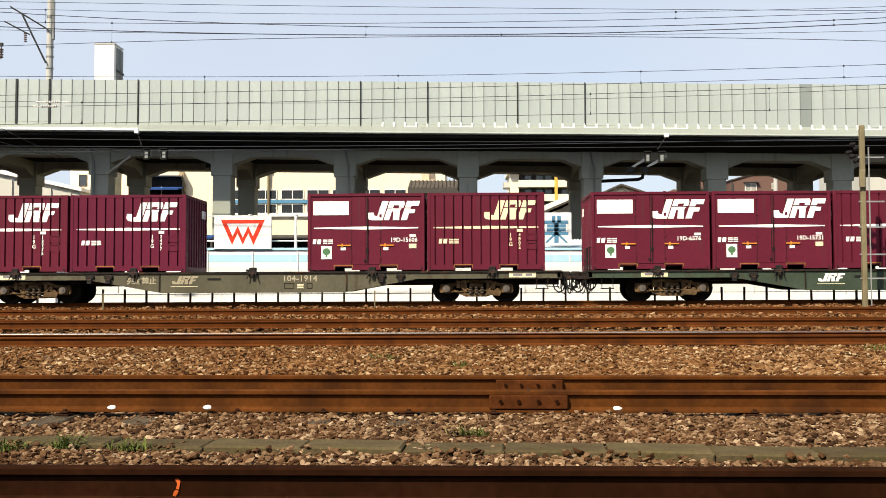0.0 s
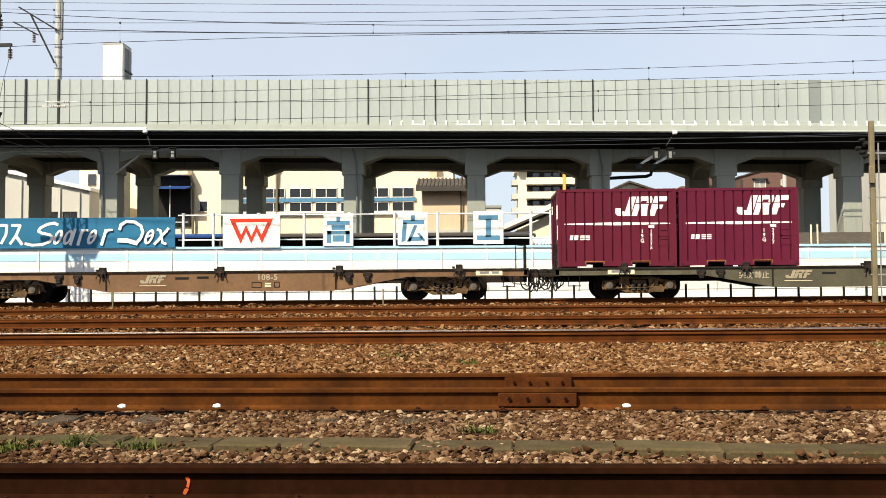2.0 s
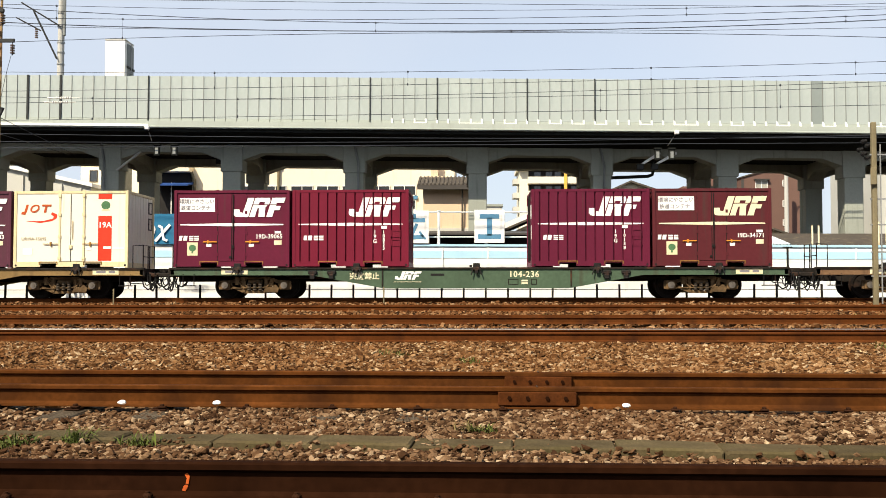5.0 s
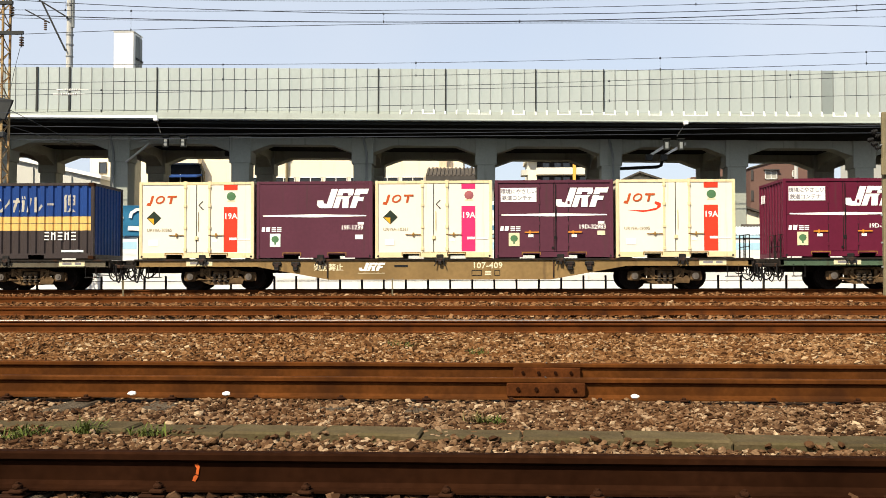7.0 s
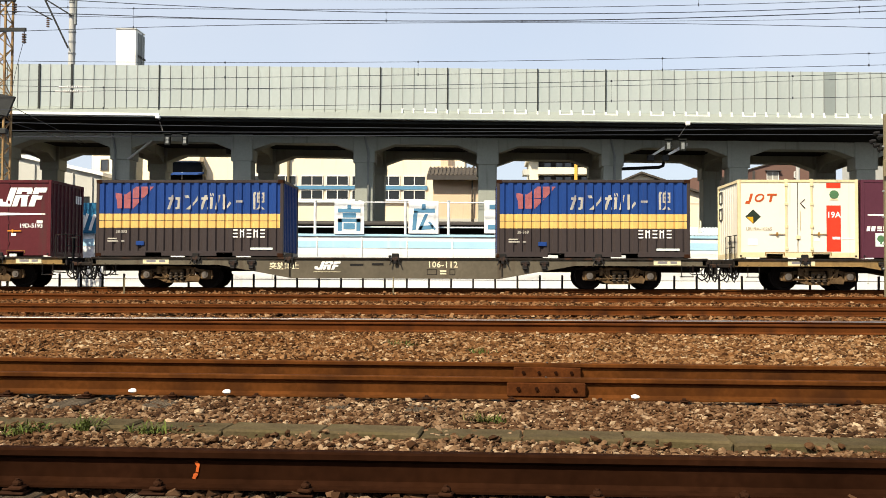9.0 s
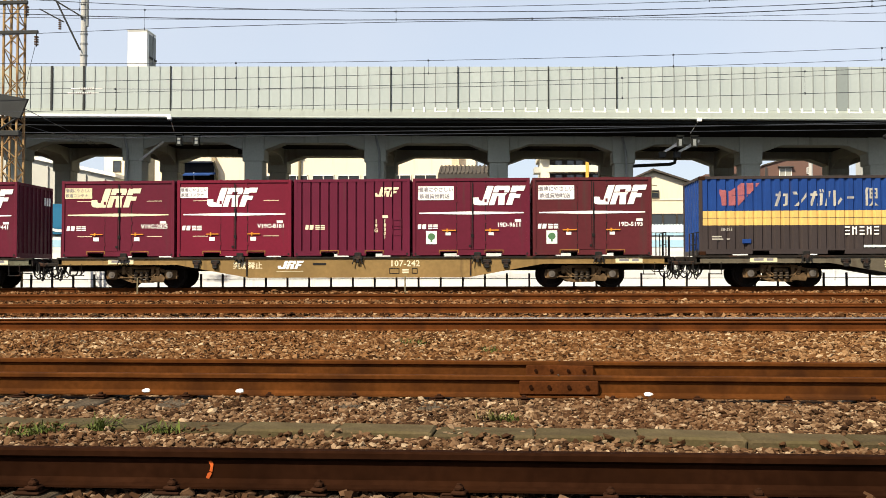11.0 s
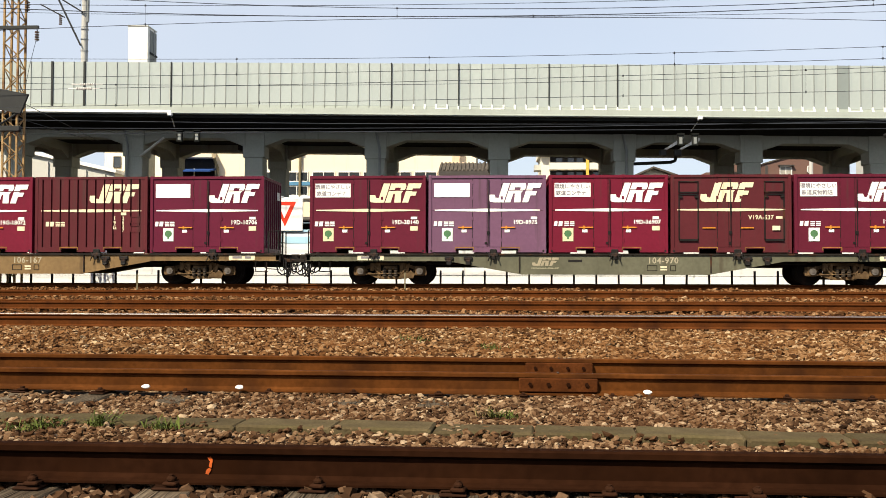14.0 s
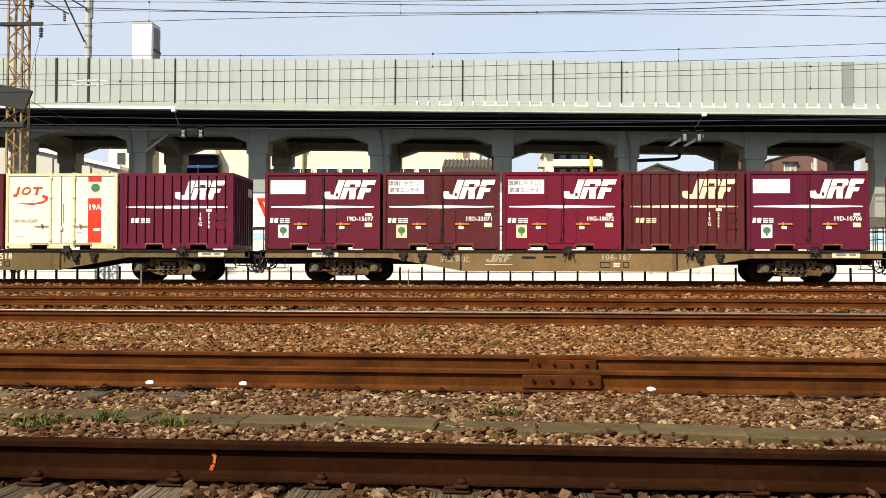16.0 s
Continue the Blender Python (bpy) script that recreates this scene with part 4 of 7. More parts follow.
def build_signs():
    b, w, h = board("white sign board with a red zigzag triangle emblem", -9.63, -7.38, 2.31, 3.58)
    s = [[(-0.86, 1.14), (-0.80, 1.00), (0.80, 1.00), (0.86, 1.14)]]
    s += [[(-0.80, 1.00), (-0.42, 0.16), (-0.34, 0.36), (-0.63, 1.00)], [(0.63, 1.00), (0.34, 0.36), (0.42, 0.16), (0.80, 1.00)]]
    for c in (-0.42, 0.0, 0.42):
        if c < 0.4:
            s.append([(c, 0.16), (c + 0.21, 0.62), (c + 0.21, 0.90), (c, 0.44)])
        if c > -0.4:
            s.append([(c, 0.16), (c, 0.44), (c - 0.21, 0.90), (c - 0.21, 0.62)])
    part("emblem", plates(s, -0.006), M["red"], b, "red zigzag triangle emblem")
    shapes = {
        -5.67: [[(-0.05, 0.98), (0.05, 0.98), (0.05, 1.12), (-0.05, 1.12)], [(-0.42, 0.86), (0.42, 0.86), (0.42, 0.97), (-0.42, 0.97)], [(-0.24, 0.66), (0.24, 0.66), (0.24, 0.80), (-0.24, 0.80)],
                [(-0.42, 0.14), (-0.31, 0.14), (-0.31, 0.58), (-0.42, 0.58)], [(0.31, 0.14), (0.42, 0.14), (0.42, 0.58), (0.31, 0.58)], [(-0.42, 0.48), (0.42, 0.48), (0.42, 0.58), (-0.42, 0.58)], [(-0.2, 0.2), (0.2, 0.2), (0.2, 0.4), (-0.2, 0.4)]],
        -2.76: [[(-0.05, 0.96), (0.06, 0.96), (0.06, 1.14), (-0.05, 1.14)], [(-0.36, 0.84), (0.42, 0.84), (0.42, 0.96), (-0.36, 0.96)], [(-0.42, 0.14), (-0.31, 0.18), (-0.25, 0.86), (-0.36, 0.86)],
                [(-0.20, 0.16), (-0.06, 0.16), (0.16, 0.74), (0.04, 0.76)], [(-0.18, 0.16), (0.36, 0.20), (0.36, 0.32), (-0.1, 0.28)], [(0.2, 0.42), (0.42, 0.14), (0.46, 0.22), (0.28, 0.46)]],
        0.19: [[(-0.36, 0.96), (0.36, 0.96), (0.36, 1.1), (-0.36, 1.1)], [(-0.08, 0.3), (0.08, 0.3), (0.08, 0.96), (-0.08, 0.96)], [(-0.42, 0.17), (0.42, 0.17), (0.42, 0.31), (-0.42, 0.31)]],
        3.15: [[(-0.15, 0.92), (-0.06, 0.92), (-0.06, 1.14), (-0.15, 1.14)], [(0.06, 0.92), (0.15, 0.92), (0.15, 1.14), (0.06, 1.14)], [(-0.44, 0.86), (0.44, 0.86), (0.44, 0.95), (-0.44, 0.95)], [(-0.34, 0.72), (0.34, 0.72), (0.34, 0.80), (-0.34, 0.80)],
               [(-0.34, 0.57), (0.34, 0.57), (0.34, 0.65), (-0.34, 0.65)], [(-0.44, 0.42), (0.44, 0.42), (0.44, 0.51), (-0.44, 0.51)], [(-0.06, 0.12), (0.06, 0.12), (0.06, 0.86), (-0.06, 0.86)], [(-0.42, 0.14), (-0.34, 0.12), (-0.06, 0.38), (-0.14, 0.42)], [(0.42, 0.14), (0.14, 0.42), (0.06, 0.38), (0.34, 0.12)]],
    }
    for x, polys in shapes.items():
        b, w, h = board("square white sign board with one blue painted company mark", x, x + 1.17, 2.40 + 0.0085 * x, 3.68 + 0.0095 * x)
        for poly in polys:
            mx, mz = sum(q[0] for q in poly) / len(poly), sum(q[1] for q in poly) / len(poly)
            bold = [(q[0] + math.copysign(0.024, q[0] - mx), q[1] + math.copysign(0.022, q[1] - mz)) for q in poly]
            part("painted_stroke", plates([bold], -0.006), M["letter_blue"], b)
    b, w, h = board("long blue sign board with slanted white company lettering shapes", -22.3, -11.52, 2.33, 3.53, M["sign_blue"])
    ring = lambda cx, cz, rx, rz, lean, wd, a0=0, a1=12: [[(cx + (rx + s * wd) * math.cos(a) + lean * (rz + s * wd) * math.sin(a), cz + (rz + s * wd) * math.sin(a)) for s, a in ((-1, p), (1, p), (1, q), (-1, q))] for p, q in [(k * math.pi / 6, (k + 1) * math.pi / 6) for k in range(a0, a1)]]
    o = -w

    def stroke(pts, wide):
        out = []
        for (ax, az), (bx, bz) in zip(pts, pts[1:]):
            n = math.hypot(bx - ax, bz - az)
            ux, uz = (bx - ax) / n, (bz - az) / n
            ax, az, bx, bz = ax - ux * wide * 0.3, az - uz * wide * 0.3, bx + ux * wide * 0.3, bz + uz * wide * 0.3
            out.append([(o + ax + uz * wide, az - ux * wide), (o + bx + uz * wide, bz - ux * wide), (o + bx - uz * wide, bz + ux * wide), (o + ax - uz * wide, az + ux * wide)])
        return out

    polys = stroke([(3.86, 0.2), (4.05, 0.55), (4.08, 0.92)], 0.055) + stroke([(3.7, 0.92), (4.08, 0.92)], 0.055)
    polys += stroke([(4.28, 0.92), (4.62, 0.92), (4.45, 0.5), (4.22, 0.18)], 0.055) + stroke([(4.45, 0.5), (4.7, 0.16)], 0.06)
    polys += stroke([(6.12, 0.93), (5.98, 1.0), (5.72, 0.95), (5.44, 0.82), (5.34, 0.68), (5.50, 0.60), (5.80, 0.54), (5.92, 0.42), (5.80, 0.26), (5.50, 0.15), (5.10, 0.13), (4.82, 0.19)], 0.055)
    for cx, cz in ((6.14, 0.44), (6.54, 0.43), (7.50, 0.44), (9.77, 0.43)):
        polys += ring(o + cx, cz, 0.12, 0.25, 0.36, 0.052)
    polys += stroke([(6.64, 0.13), (6.83, 0.74)], 0.055) + stroke([(6.94, 0.12), (7.12, 0.72)], 0.06) + stroke([(7.08, 0.60), (7.20, 0.71), (7.34, 0.70)], 0.045)
    polys += stroke([(7.38, 0.40), (7.64, 0.52)], 0.035) + stroke([(9.65, 0.40), (9.90, 0.52)], 0.035)
    polys += stroke([(7.88, 0.12), (8.06, 0.72)], 0.06) + stroke([(8.02, 0.58), (8.15, 0.71), (8.31, 0.71)], 0.045)
    polys += stroke([(8.60, 0.72), (8.64, 0.90), (8.86, 1.04), (9.18, 1.02), (9.44, 0.86), (9.52, 0.62), (9.44, 0.38), (9.28, 0.20)], 0.06) + stroke([(8.54, 0.30), (8.90, 0.29), (9.30, 0.17)], 0.085)
    polys += stroke([(9.98, 0.13), (10.54, 0.76)], 0.055) + stroke([(10.10, 0.72), (10.22, 0.66), (10.30, 0.2), (10.44, 0.14)], 0.05)
    part("lettering_shapes", plates(polys, -0.006), M["white"], b, "slanted white brush-like shapes")


build_signs()


def build_shed_roof():
    r = thing("shed_roof", "pale corrugated sheet roof behind the yard wall", "roof")
    x = 2.65
    while x < 12.5:
        n = 14
        prof = [(x + 0.9 * i / n, 0.04 * (1 if i % 2 else -1)) for i in range(n + 1)]
        low, high = 2.37, 2.80
        g = Geo().loft([[(px, 36.3, low + dz) for px, dz in prof], [(px, 38.6, high + dz) for px, dz in prof]], False, False)
        g.loft([[(px, 36.3, low + dz - 0.015) for px, dz in prof], [(px, 38.6, high + dz - 0.015) for px, dz in prof]], False, False)
        part("roof_sheet", g, M["roof_sheet"], r)
        x += 0.9
    part("beam", Geo().box(2.65, 13.0, 38.4, 38.55, 2.2, 2.5), M["galv"], r)
    for px in (3.0, 8.0, 13.0):
        part("post", Geo().box(px - 0.05, px + 0.05, 38.42, 38.53, 0.2, 2.3), M["galv"], r)
    for px, top in ((13.6, 3.15), (13.85, 3.15), (16.2, 3.3), (16.5, 3.3), (8.7, 3.35), (8.78, 3.0)):
        tagged(part("pipe_post", Geo().tube((px, 37.0, 0.2), (px, 37.0, top), 0.035, 8), M["yellowed"]), "thin pale yellow pipe post behind the wall", "post", "pipe posts")
    tagged(part("antenna_pole", Geo().tube((6.7, 38.9, 0.2), (6.7, 38.9, 4.75), 0.03, 8).tube((6.55, 38.9, 4.5), (6.95, 38.9, 4.45), 0.02, 6).tube((6.6, 38.9, 4.2), (7.0, 38.9, 4.15), 0.02, 6), M["pole_rust"]), "thin rusty pole with short arms behind the shed roof", "pole")


build_shed_roof()


def build_shed():
    s = thing("dark_shed", "open dark-roofed yard shed with a blue roof sheet", "shed", pose(0, 44, 0.15))
    # back wall coloured near-black for the shade inside the shed
    part("wall", Geo().box(-17.0, 3.2, 3.0, 3.1, 0, 3.2), M["shade_dark"], s)
    part("roof", Geo().prism_x([(0, 3.02), (3.2, 3.3), (3.2, 3.38), (0, 3.1)], -17.0, -11.9), M["awning"], s, "dark blue roof sheet")
    part("roof", Geo().prism_x([(0, 3.02), (3.2, 3.3), (3.2, 3.38), (0, 3.1)], -11.88, 3.2), M["frame_dark"], s)
    part("floor", Geo().box(-17.0, 3.2, 0.0, 3.0, 0.0, 0.05), M["street"], s)
    for x in (-17.0, -12.0, -7.0, -2.0, 3.1):
        part("post", Geo().box(x, x + 0.1, 0.05, 0.15, 0, 3.05), M["frame_dark"], s)
    for x, w, h in ((-11.2, 1.0, 1.6), (-9.3, 0.8, 2.1), (-4.2, 1.3, 1.8), (-1.4, 0.9, 2.2), (0.8, 1.2, 1.7)):
        tagged(part("stacked_crate", Geo().box(x, x + w, 45.4, 46.2, 0.2, 0.2 + h, 0.03), M["frame_dark"]), "dark stacked goods inside the open shed", "crate")
    low = thing("low_shed", "low dark tin-roofed shed beside the yard wall", "shed", pose(0, 47, 0.1))
    part("wall", Geo().box(14.6, 26, 0, 3.0, 0, 2.7), M["pole_rust"], low)
    part("roof", Geo().prism_x([(-0.4, 2.6), (3.4, 3.4), (3.4, 3.5), (-0.4, 2.7)], 14.2, 26.5), M["roof_tile"], low)


build_shed()


# ---- buildings beyond the viaduct ----
def window(parent, x, z, w, h, y, panes=2, frame="frame_white", fill="glass"):
    f = Geo()
    t = 0.06
    for a, b, c, d in ((x, x + w, z, z + t), (x, x + w, z + h - t, z + h), (x, x + t, z, z + h), (x + w - t, x + w, z, z + h)):
        f.box(a, b, y - 0.08, y + 0.02, c, d)
    for k in range(1, panes):
        f.box(x + w * k / panes - t / 2, x + w * k / panes + t / 2, y - 0.07, y + 0.01, z, z + h)
    o = part("window", f, M[frame], parent)
    for k in range(panes):
        part("pane", Geo().box(x + w * k / panes, x + w * (k + 1) / panes, y - 0.03, y - 0.02, z + t * 0.5, z + h - t * 0.5), M[fill], o)
    return o


def block(name, label, x0, x1, y0, y1, z1, material, category="building"):
    b = thing(name, label, category, pose(-0.0085 * y0, 0, 0.0122 * (x0 + x1) / 2))
    part("wall", Geo().box(x0, x1, y0, y1, -1.0, z1), M[material], b)
    part("roof", Geo().box(x0 - 0.15, x1 + 0.15, y0 - 0.15, y1 + 0.15, z1, z1 + 0.3), M["concrete"], b)
    return b


def build_town():
    b = block("factory_building", "long cream rendered building with rows of blue-banded windows", -20.8, -0.6, 75, 88, 14.0, "cream")
    for r, z in enumerate((7.05, 8.2)):
        for x in (-18.0, -16.2, -14.0, -11.9, -9.8, -7.7, -5.6):
            window(b, x, z, 1.85, 0.82, 74.98)
    part("band", Geo().box(-18.2, -3.6, 74.86, 75, 7.89, 8.18), M["letter_blue"], b, "blue painted band between the windows")
    part("sill", Geo().box(-18.2, -3.6, 74.7, 75, 6.92, 7.03), M["frame_white"], b)
    part("drain_pipe", Geo().tube((-15.0, 74.8, 0), (-15.0, 74.8, 10.6), 0.11, 8).box(-15.18, -14.82, 74.65, 74.95, 10.6, 10.95), M["pole_rust"], b)
    part("wall_duct", Geo().box(-2.5, -1.9, 74.2, 75, 9.6, 11.2).box(-2.9, -1.4, 74.0, 75, 9.2, 9.7), M["tan_wall"], b)
    b = block("stairway_building", "cream apartment block with a dark recessed balcony", -26.4, -20.9, 75.5, 90, 15.0, "cream")
    # flat dark sheet on the wall stands for the balcony's shade
    part("balcony_recess", Geo().box(-25.2, -22.3, 75.3, 75.52, 6.2, 10.3), M["shade_dark"], b)
    part("balcony_slab", Geo().box(-25.6, -22.2, 74.3, 75.5, 10.3, 10.9), M["cream"], b)
    part("balcony_rail", Geo().box(-25.4, -22.2, 74.5, 74.56, 6.4, 6.46).box(-23.75, -23.68, 74.5, 74.56, 6.4, 9.4), M["frame_white"], b)
    part("awning", Geo().prism_x([(73.6, 9.05), (75.4, 9.35), (75.4, 9.5), (73.6, 9.17)], -25.2, -22.1), M["awning"], b, "blue cloth awning")
    window(b, -21.6, 7.3, 1.5, 0.95, 75.48)
    part("drain_pipe", Geo().path([(-22.0, 75.2, 0), (-22.0, 75.2, 9.6), (-22.3, 75.2, 10.4)], 0.12, 8), M["pole_rust"], b)
    b = thing("stair_tower", "tall white stair tower rising above the noise wall", "building", pose(-0.66, 0, -0.36))
    part("wall", Geo().box(-30.75, -29.05, 78, 80.0, -1.0, 22.2), M["frame_white"], b)
    part("wall_cap", Geo().box(-30.8, -29.0, 77.95, 80.05, 22.2, 22.28), M["grey_wall"], b)
    # thin sheet whose grey paints the shade on the tower's right side
    part("stair_side", Geo().box(-29.05, -29.0, 78.5, 80.0, -1.0, 22.0), M["panel_post"], b, "grey sheet with the shade of the open stair side")
    part("landing", Geo().box(-29.0, -28.9, 78.4, 80.0, 19.9, 20.05), M["dark_post"], b)
    part("ladder_rail", Geo().tube((-28.92, 79.2, 12), (-28.92, 79.2, 22.1), 0.04, 6), M["galv"], b)
    b = thing("warehouse", "pale grey warehouse with a white verge along its sloping roof", "building")
    part("wall", Geo().prism_y([(-46.0, -1.0), (-31.2, -1.0), (-31.2, 8.95), (-46.0, 12.2)], 75, 83), M["grey_wall"], b)
    part("verge", Geo().prism_y([(-46.2, 12.1), (-31.0, 8.78), (-31.0, 9.08), (-46.2, 12.4)], 74.7, 83.2), M["frame_white"], b, "white sheet verge")
    for k in range(9):
        x = -45.0 + 1.62 * k
        part("wall_rib", Geo().box(x - 0.09, x + 0.09, 74.85, 75, -1.0, 12.0 - 0.2196 * (x + 46.0) - 0.25), M["grey_wall"], b)
    for x in (-41.6, -40.0, -35.0, -33.4):
        window(b, x, 5.2, 1.3, 1.9, 74.98, 2, "frame_dark")
    b = block("white_house", "pale rendered house with a small upstairs window", -35.2, -29.0, 84, 92, 13.0, "cream")
    window(b, -34.35, 10.65, 0.72, 1.05, 83.98, 1, "frame_dark")
    # tiled house in front of the factory
    h = thing("tiled_house", "tan house wall under a dark tiled roof", "house", pose(-0.05, 0, 0))
    part("wall", Geo().box(-3.5, 0.9, 70, 74.5, -0.5, 8.15), M["tan_wall"], h)
    roof = Geo().prism_x([(69.3, 8.15), (72.2, 9.1), (72.2, 9.25), (69.3, 8.35)], -3.9, 1.2)
    part("roof", roof, M["roof_tile"], h)
    for k in range(17):
        part("roof_roll", Geo().prism_x([(69.28, 8.36), (72.2, 9.26), (72.2, 9.33), (69.28, 8.43)], -3.85 + 0.3 * k, -3.72 + 0.3 * k), M["roof_tile"], h)
    part("fascia", Geo().box(-3.9, 1.2, 69.2, 69.32, 7.98, 8.3), M["frame_dark"], h)
    part("drain_pipe", Geo().path([(-0.35, 69.6, 10.1), (-0.4, 69.6, 8.9), (-0.5, 69.7, 8.3), (-0.5, 69.8, 4.0)], 0.07, 8), M["roof_tile"], h)
    part("lower_wall", Geo().box(-3.5, 0.9, 69.9, 70, 0, 5.1), M["grey_wall"], h)
    # far apartment block
    a = thing("apartment_block", "distant cream apartment block with balcony rows", "building", pose(2.9, 0, 0.15))
    x0, x1, y = 7.4, 24.8, 190
    part("wall", Geo().box(x0, x1, y, y + 12, -1, 27.5), M["apt"], a)
    part("roof", Geo().box(x0 - 0.5, x1 + 0.5, y - 1.5, y + 12, 24.6, 25.4), M["apt"], a)
    for k in range(9):
        z = 24.6 - 2.9 * (k + 1)
        bal = part("balcony", Geo().box(x0 + 1.6, x1 - 2.2, y - 1.4, y - 1.2, z, z + 1.25).box(x0 + 1.6, x1 - 2.2, y - 1.4, y, z - 0.15, z), M["apt"], a)
        # one dark sheet a floor paints the shade behind the balcony
        part("shade_recess", Geo().box(x0 + 1.8, x1 - 2.4, y - 0.06, y - 0.02, z + 0.1, z + 2.6), M["shade_dark"], bal)
        for xx in (x0 + 3, x0 + 5.4, x0 + 7.2, x0 + 10.6, x0 + 13.0):
            part("pane", Geo().box(xx, xx + 1.3, y - 0.12, y - 0.08, z + 0.4, z + 2.3), M["glass"], bal)
        part("side_balcony", Geo().box(x0 - 1.3, x0 + 0.4, y + 1, y + 5, z, z + 1.1), M["grey_wall"], a)
    part("yellow_strip", Geo().box(x0 + 9.0, x0 + 9.6, y - 1.6, y - 1.3, 0, 26), M["apt_yellow"], a, "ochre yellow vertical strip")
    part("wall_end", Geo().box(x1 - 2.2, x1, y - 1.4, y, 0, 27.5), M["apt"], a)
    # gabled houses
    g = thing("gabled_house", "cream gabled house with a row of dark ground windows", "house")
    part("wall", Geo().prism_y([(7.5, -0.9), (27.0, -0.9), (27.0, 4.4), (13.02, 9.1), (7.5, 6.65)], 75, 86), M["cream"], g)
    part("roof", Geo().prism_y([(13.02, 9.12), (27.4, 4.28), (27.4, 4.42), (13.02, 9.27)], 74.6, 86.3).prism_y([(7.1, 6.5), (13.02, 9.12), (13.02, 9.27), (7.1, 6.65)], 74.6, 86.3), M["roof_tile"], g)
    window(g, 12.48, 6.92, 1.05, 0.62, 74.98, 1, "frame_dark")
    part("ledge", Geo().box(10.6, 18.6, 74.95, 75, 6.72, 6.78), M["cream"], g)
    for k in range(4):
        window(g, 11.6 + 1.12 * k, 4.55, 1.08, 1.1, 74.98, 1, "frame_dark")
    part("yard_wall", Geo().box(17.5, 27.0, 74.6, 75.02, -0.5, 3.6), M["grey_wall"], g)
    g = thing("gabled_house", "cream house with a white verge board along its roof slope", "house", pose(-0.6, 0, 0.08))
    part("wall", Geo().prism_y([(3.6, -0.5), (10.2, -0.5), (10.2, 7.7), (3.6, 4.6)], 70, 74.5), M["cream"], g)
    part("verge_board", Geo().prism_y([(3.3, 5.0), (10.6, 8.15), (10.6, 8.55), (3.3, 5.4)], 69.5, 74.6), M["frame_white"], g)
    part("roof_edge", Geo().prism_y([(3.0, 4.7), (10.6, 7.98), (10.6, 8.14), (3.0, 4.86)], 69.4, 74.6), M["roof_tile"], g)
    c = thing("chimney", "brown brick chimney stack with a dark cap", "chimney", pose(1.98, 67.5, 0.0))
    part("stack", Geo().box(-0.5, 0.5, 0, 1, 0, 5.6, 0.02), M["tan_wall"], c)
    part("cap", Geo().box(-0.55, 0.55, -0.05, 1.05, 5.6, 6.2, 0.03), M["roof_tile"], c)
    b = thing("brown_apartment", "brown tiled apartment building with hooded windows", "building")
    part("wall", Geo().prism_y([(29.2, -1), (37.6, -1), (37.6, 12.8), (35.6, 13.0), (32.3, 13.32), (29.2, 12.4)], 100, 112), M["brown_tile"], b)
    part("roof_edge", Geo().prism_y([(29.1, 12.4), (32.3, 13.32), (35.6, 13.0), (37.7, 12.8), (37.7, 12.9), (35.6, 13.12), (32.3, 13.46), (29.1, 12.53)], 99.85, 112.1), M["roof_tile"], b)
    for z in (2.6, 4.8, 7.0, 9.05, 11.25):
        window(b, 30.75, z, 1.28, 0.92, 99.98, 2, "frame_white", "curtain")
        window(b, 33.62, z + 0.25, 0.4, 0.7, 99.98, 1, "frame_white", "curtain")
        part("window_hood", Geo().box(30.6, 32.2, 99.6, 100, z + 0.95, z + 1.05), M["frame_dark"], b)
        part("side_window", Geo().box(29.24, 29.5, 99.9, 99.99, z - 0.1, z + 1.0), M["frame_dark"], b)
    p = thing("street_pole", "pale concrete street pole with a curved lamp arm", "pole", pose(33.2, 97.5, 0))
    part("shaft", Geo().tube((0, 0, 0), (0, 0, 12.9), 0.27, 10, 0.2), M["pole_concrete"], p)
    part("lamp_arm", Geo().path([(0, -0.1, 12.0), (0.35, -0.1, 12.6), (1.0, -0.1, 12.85)], 0.07, 6), M["pole_concrete"], p)
    b = thing("brown_annex", "stepped brown tiled building with dark balconies", "building")
    part("wall", Geo().box(26.2, 29.3, 104, 112, -1, 13.9), M["brown_tile"], b)
    part("wall", Geo().prism_y([(22.95, -1), (26.2, -1), (26.2, 11.95), (23.9, 11.95), (22.95, 11.2)], 104, 112), M["brown_tile"], b)
    for z in (4.6, 7.2, 9.8):
        part("balcony", Geo().box(26.3, 28.9, 103.2, 104, z, z + 0.9), M["brown_tile"], b)
        # dark sheet above each balcony paints the shade there
        part("balcony_recess", Geo().box(26.4, 28.8, 103.95, 103.99, z + 0.9, z + 2.2), M["shade_dark"], b)
    block("pale_building", "pale building at the end of the street", 46.6, 52.0, 104, 118, 15.0, "grey_wall")
    block("grey_building", "grey rendered building far down the street", 2.8, 5.2, 120, 130, 11.0, "grey_wall")


build_town()


# ---- freight train ----
TRACK_Y, RAIL_Z, FLOOR, PITCH, LONG = 30.42, 0.32, 0.995, 3.802, 3.715
HALF, DEEP, TALL = LONG / 2, 1.225, 2.47
WAGON_STEP = 20.4
# where the first wagon's middle stands, in metres along the track
RUN = [(0, 13.61), (1.5, 27.99), (2.5, 37.42), (3.2, 44.13), (5.3, 64.06), (7, 80.2), (9, 99.15), (11.3, 120.84), (12.5, 132.33), (14, 146.49), (14.5, 151.24), (16, 165.32)]
MOVING, WHEELS = [], []

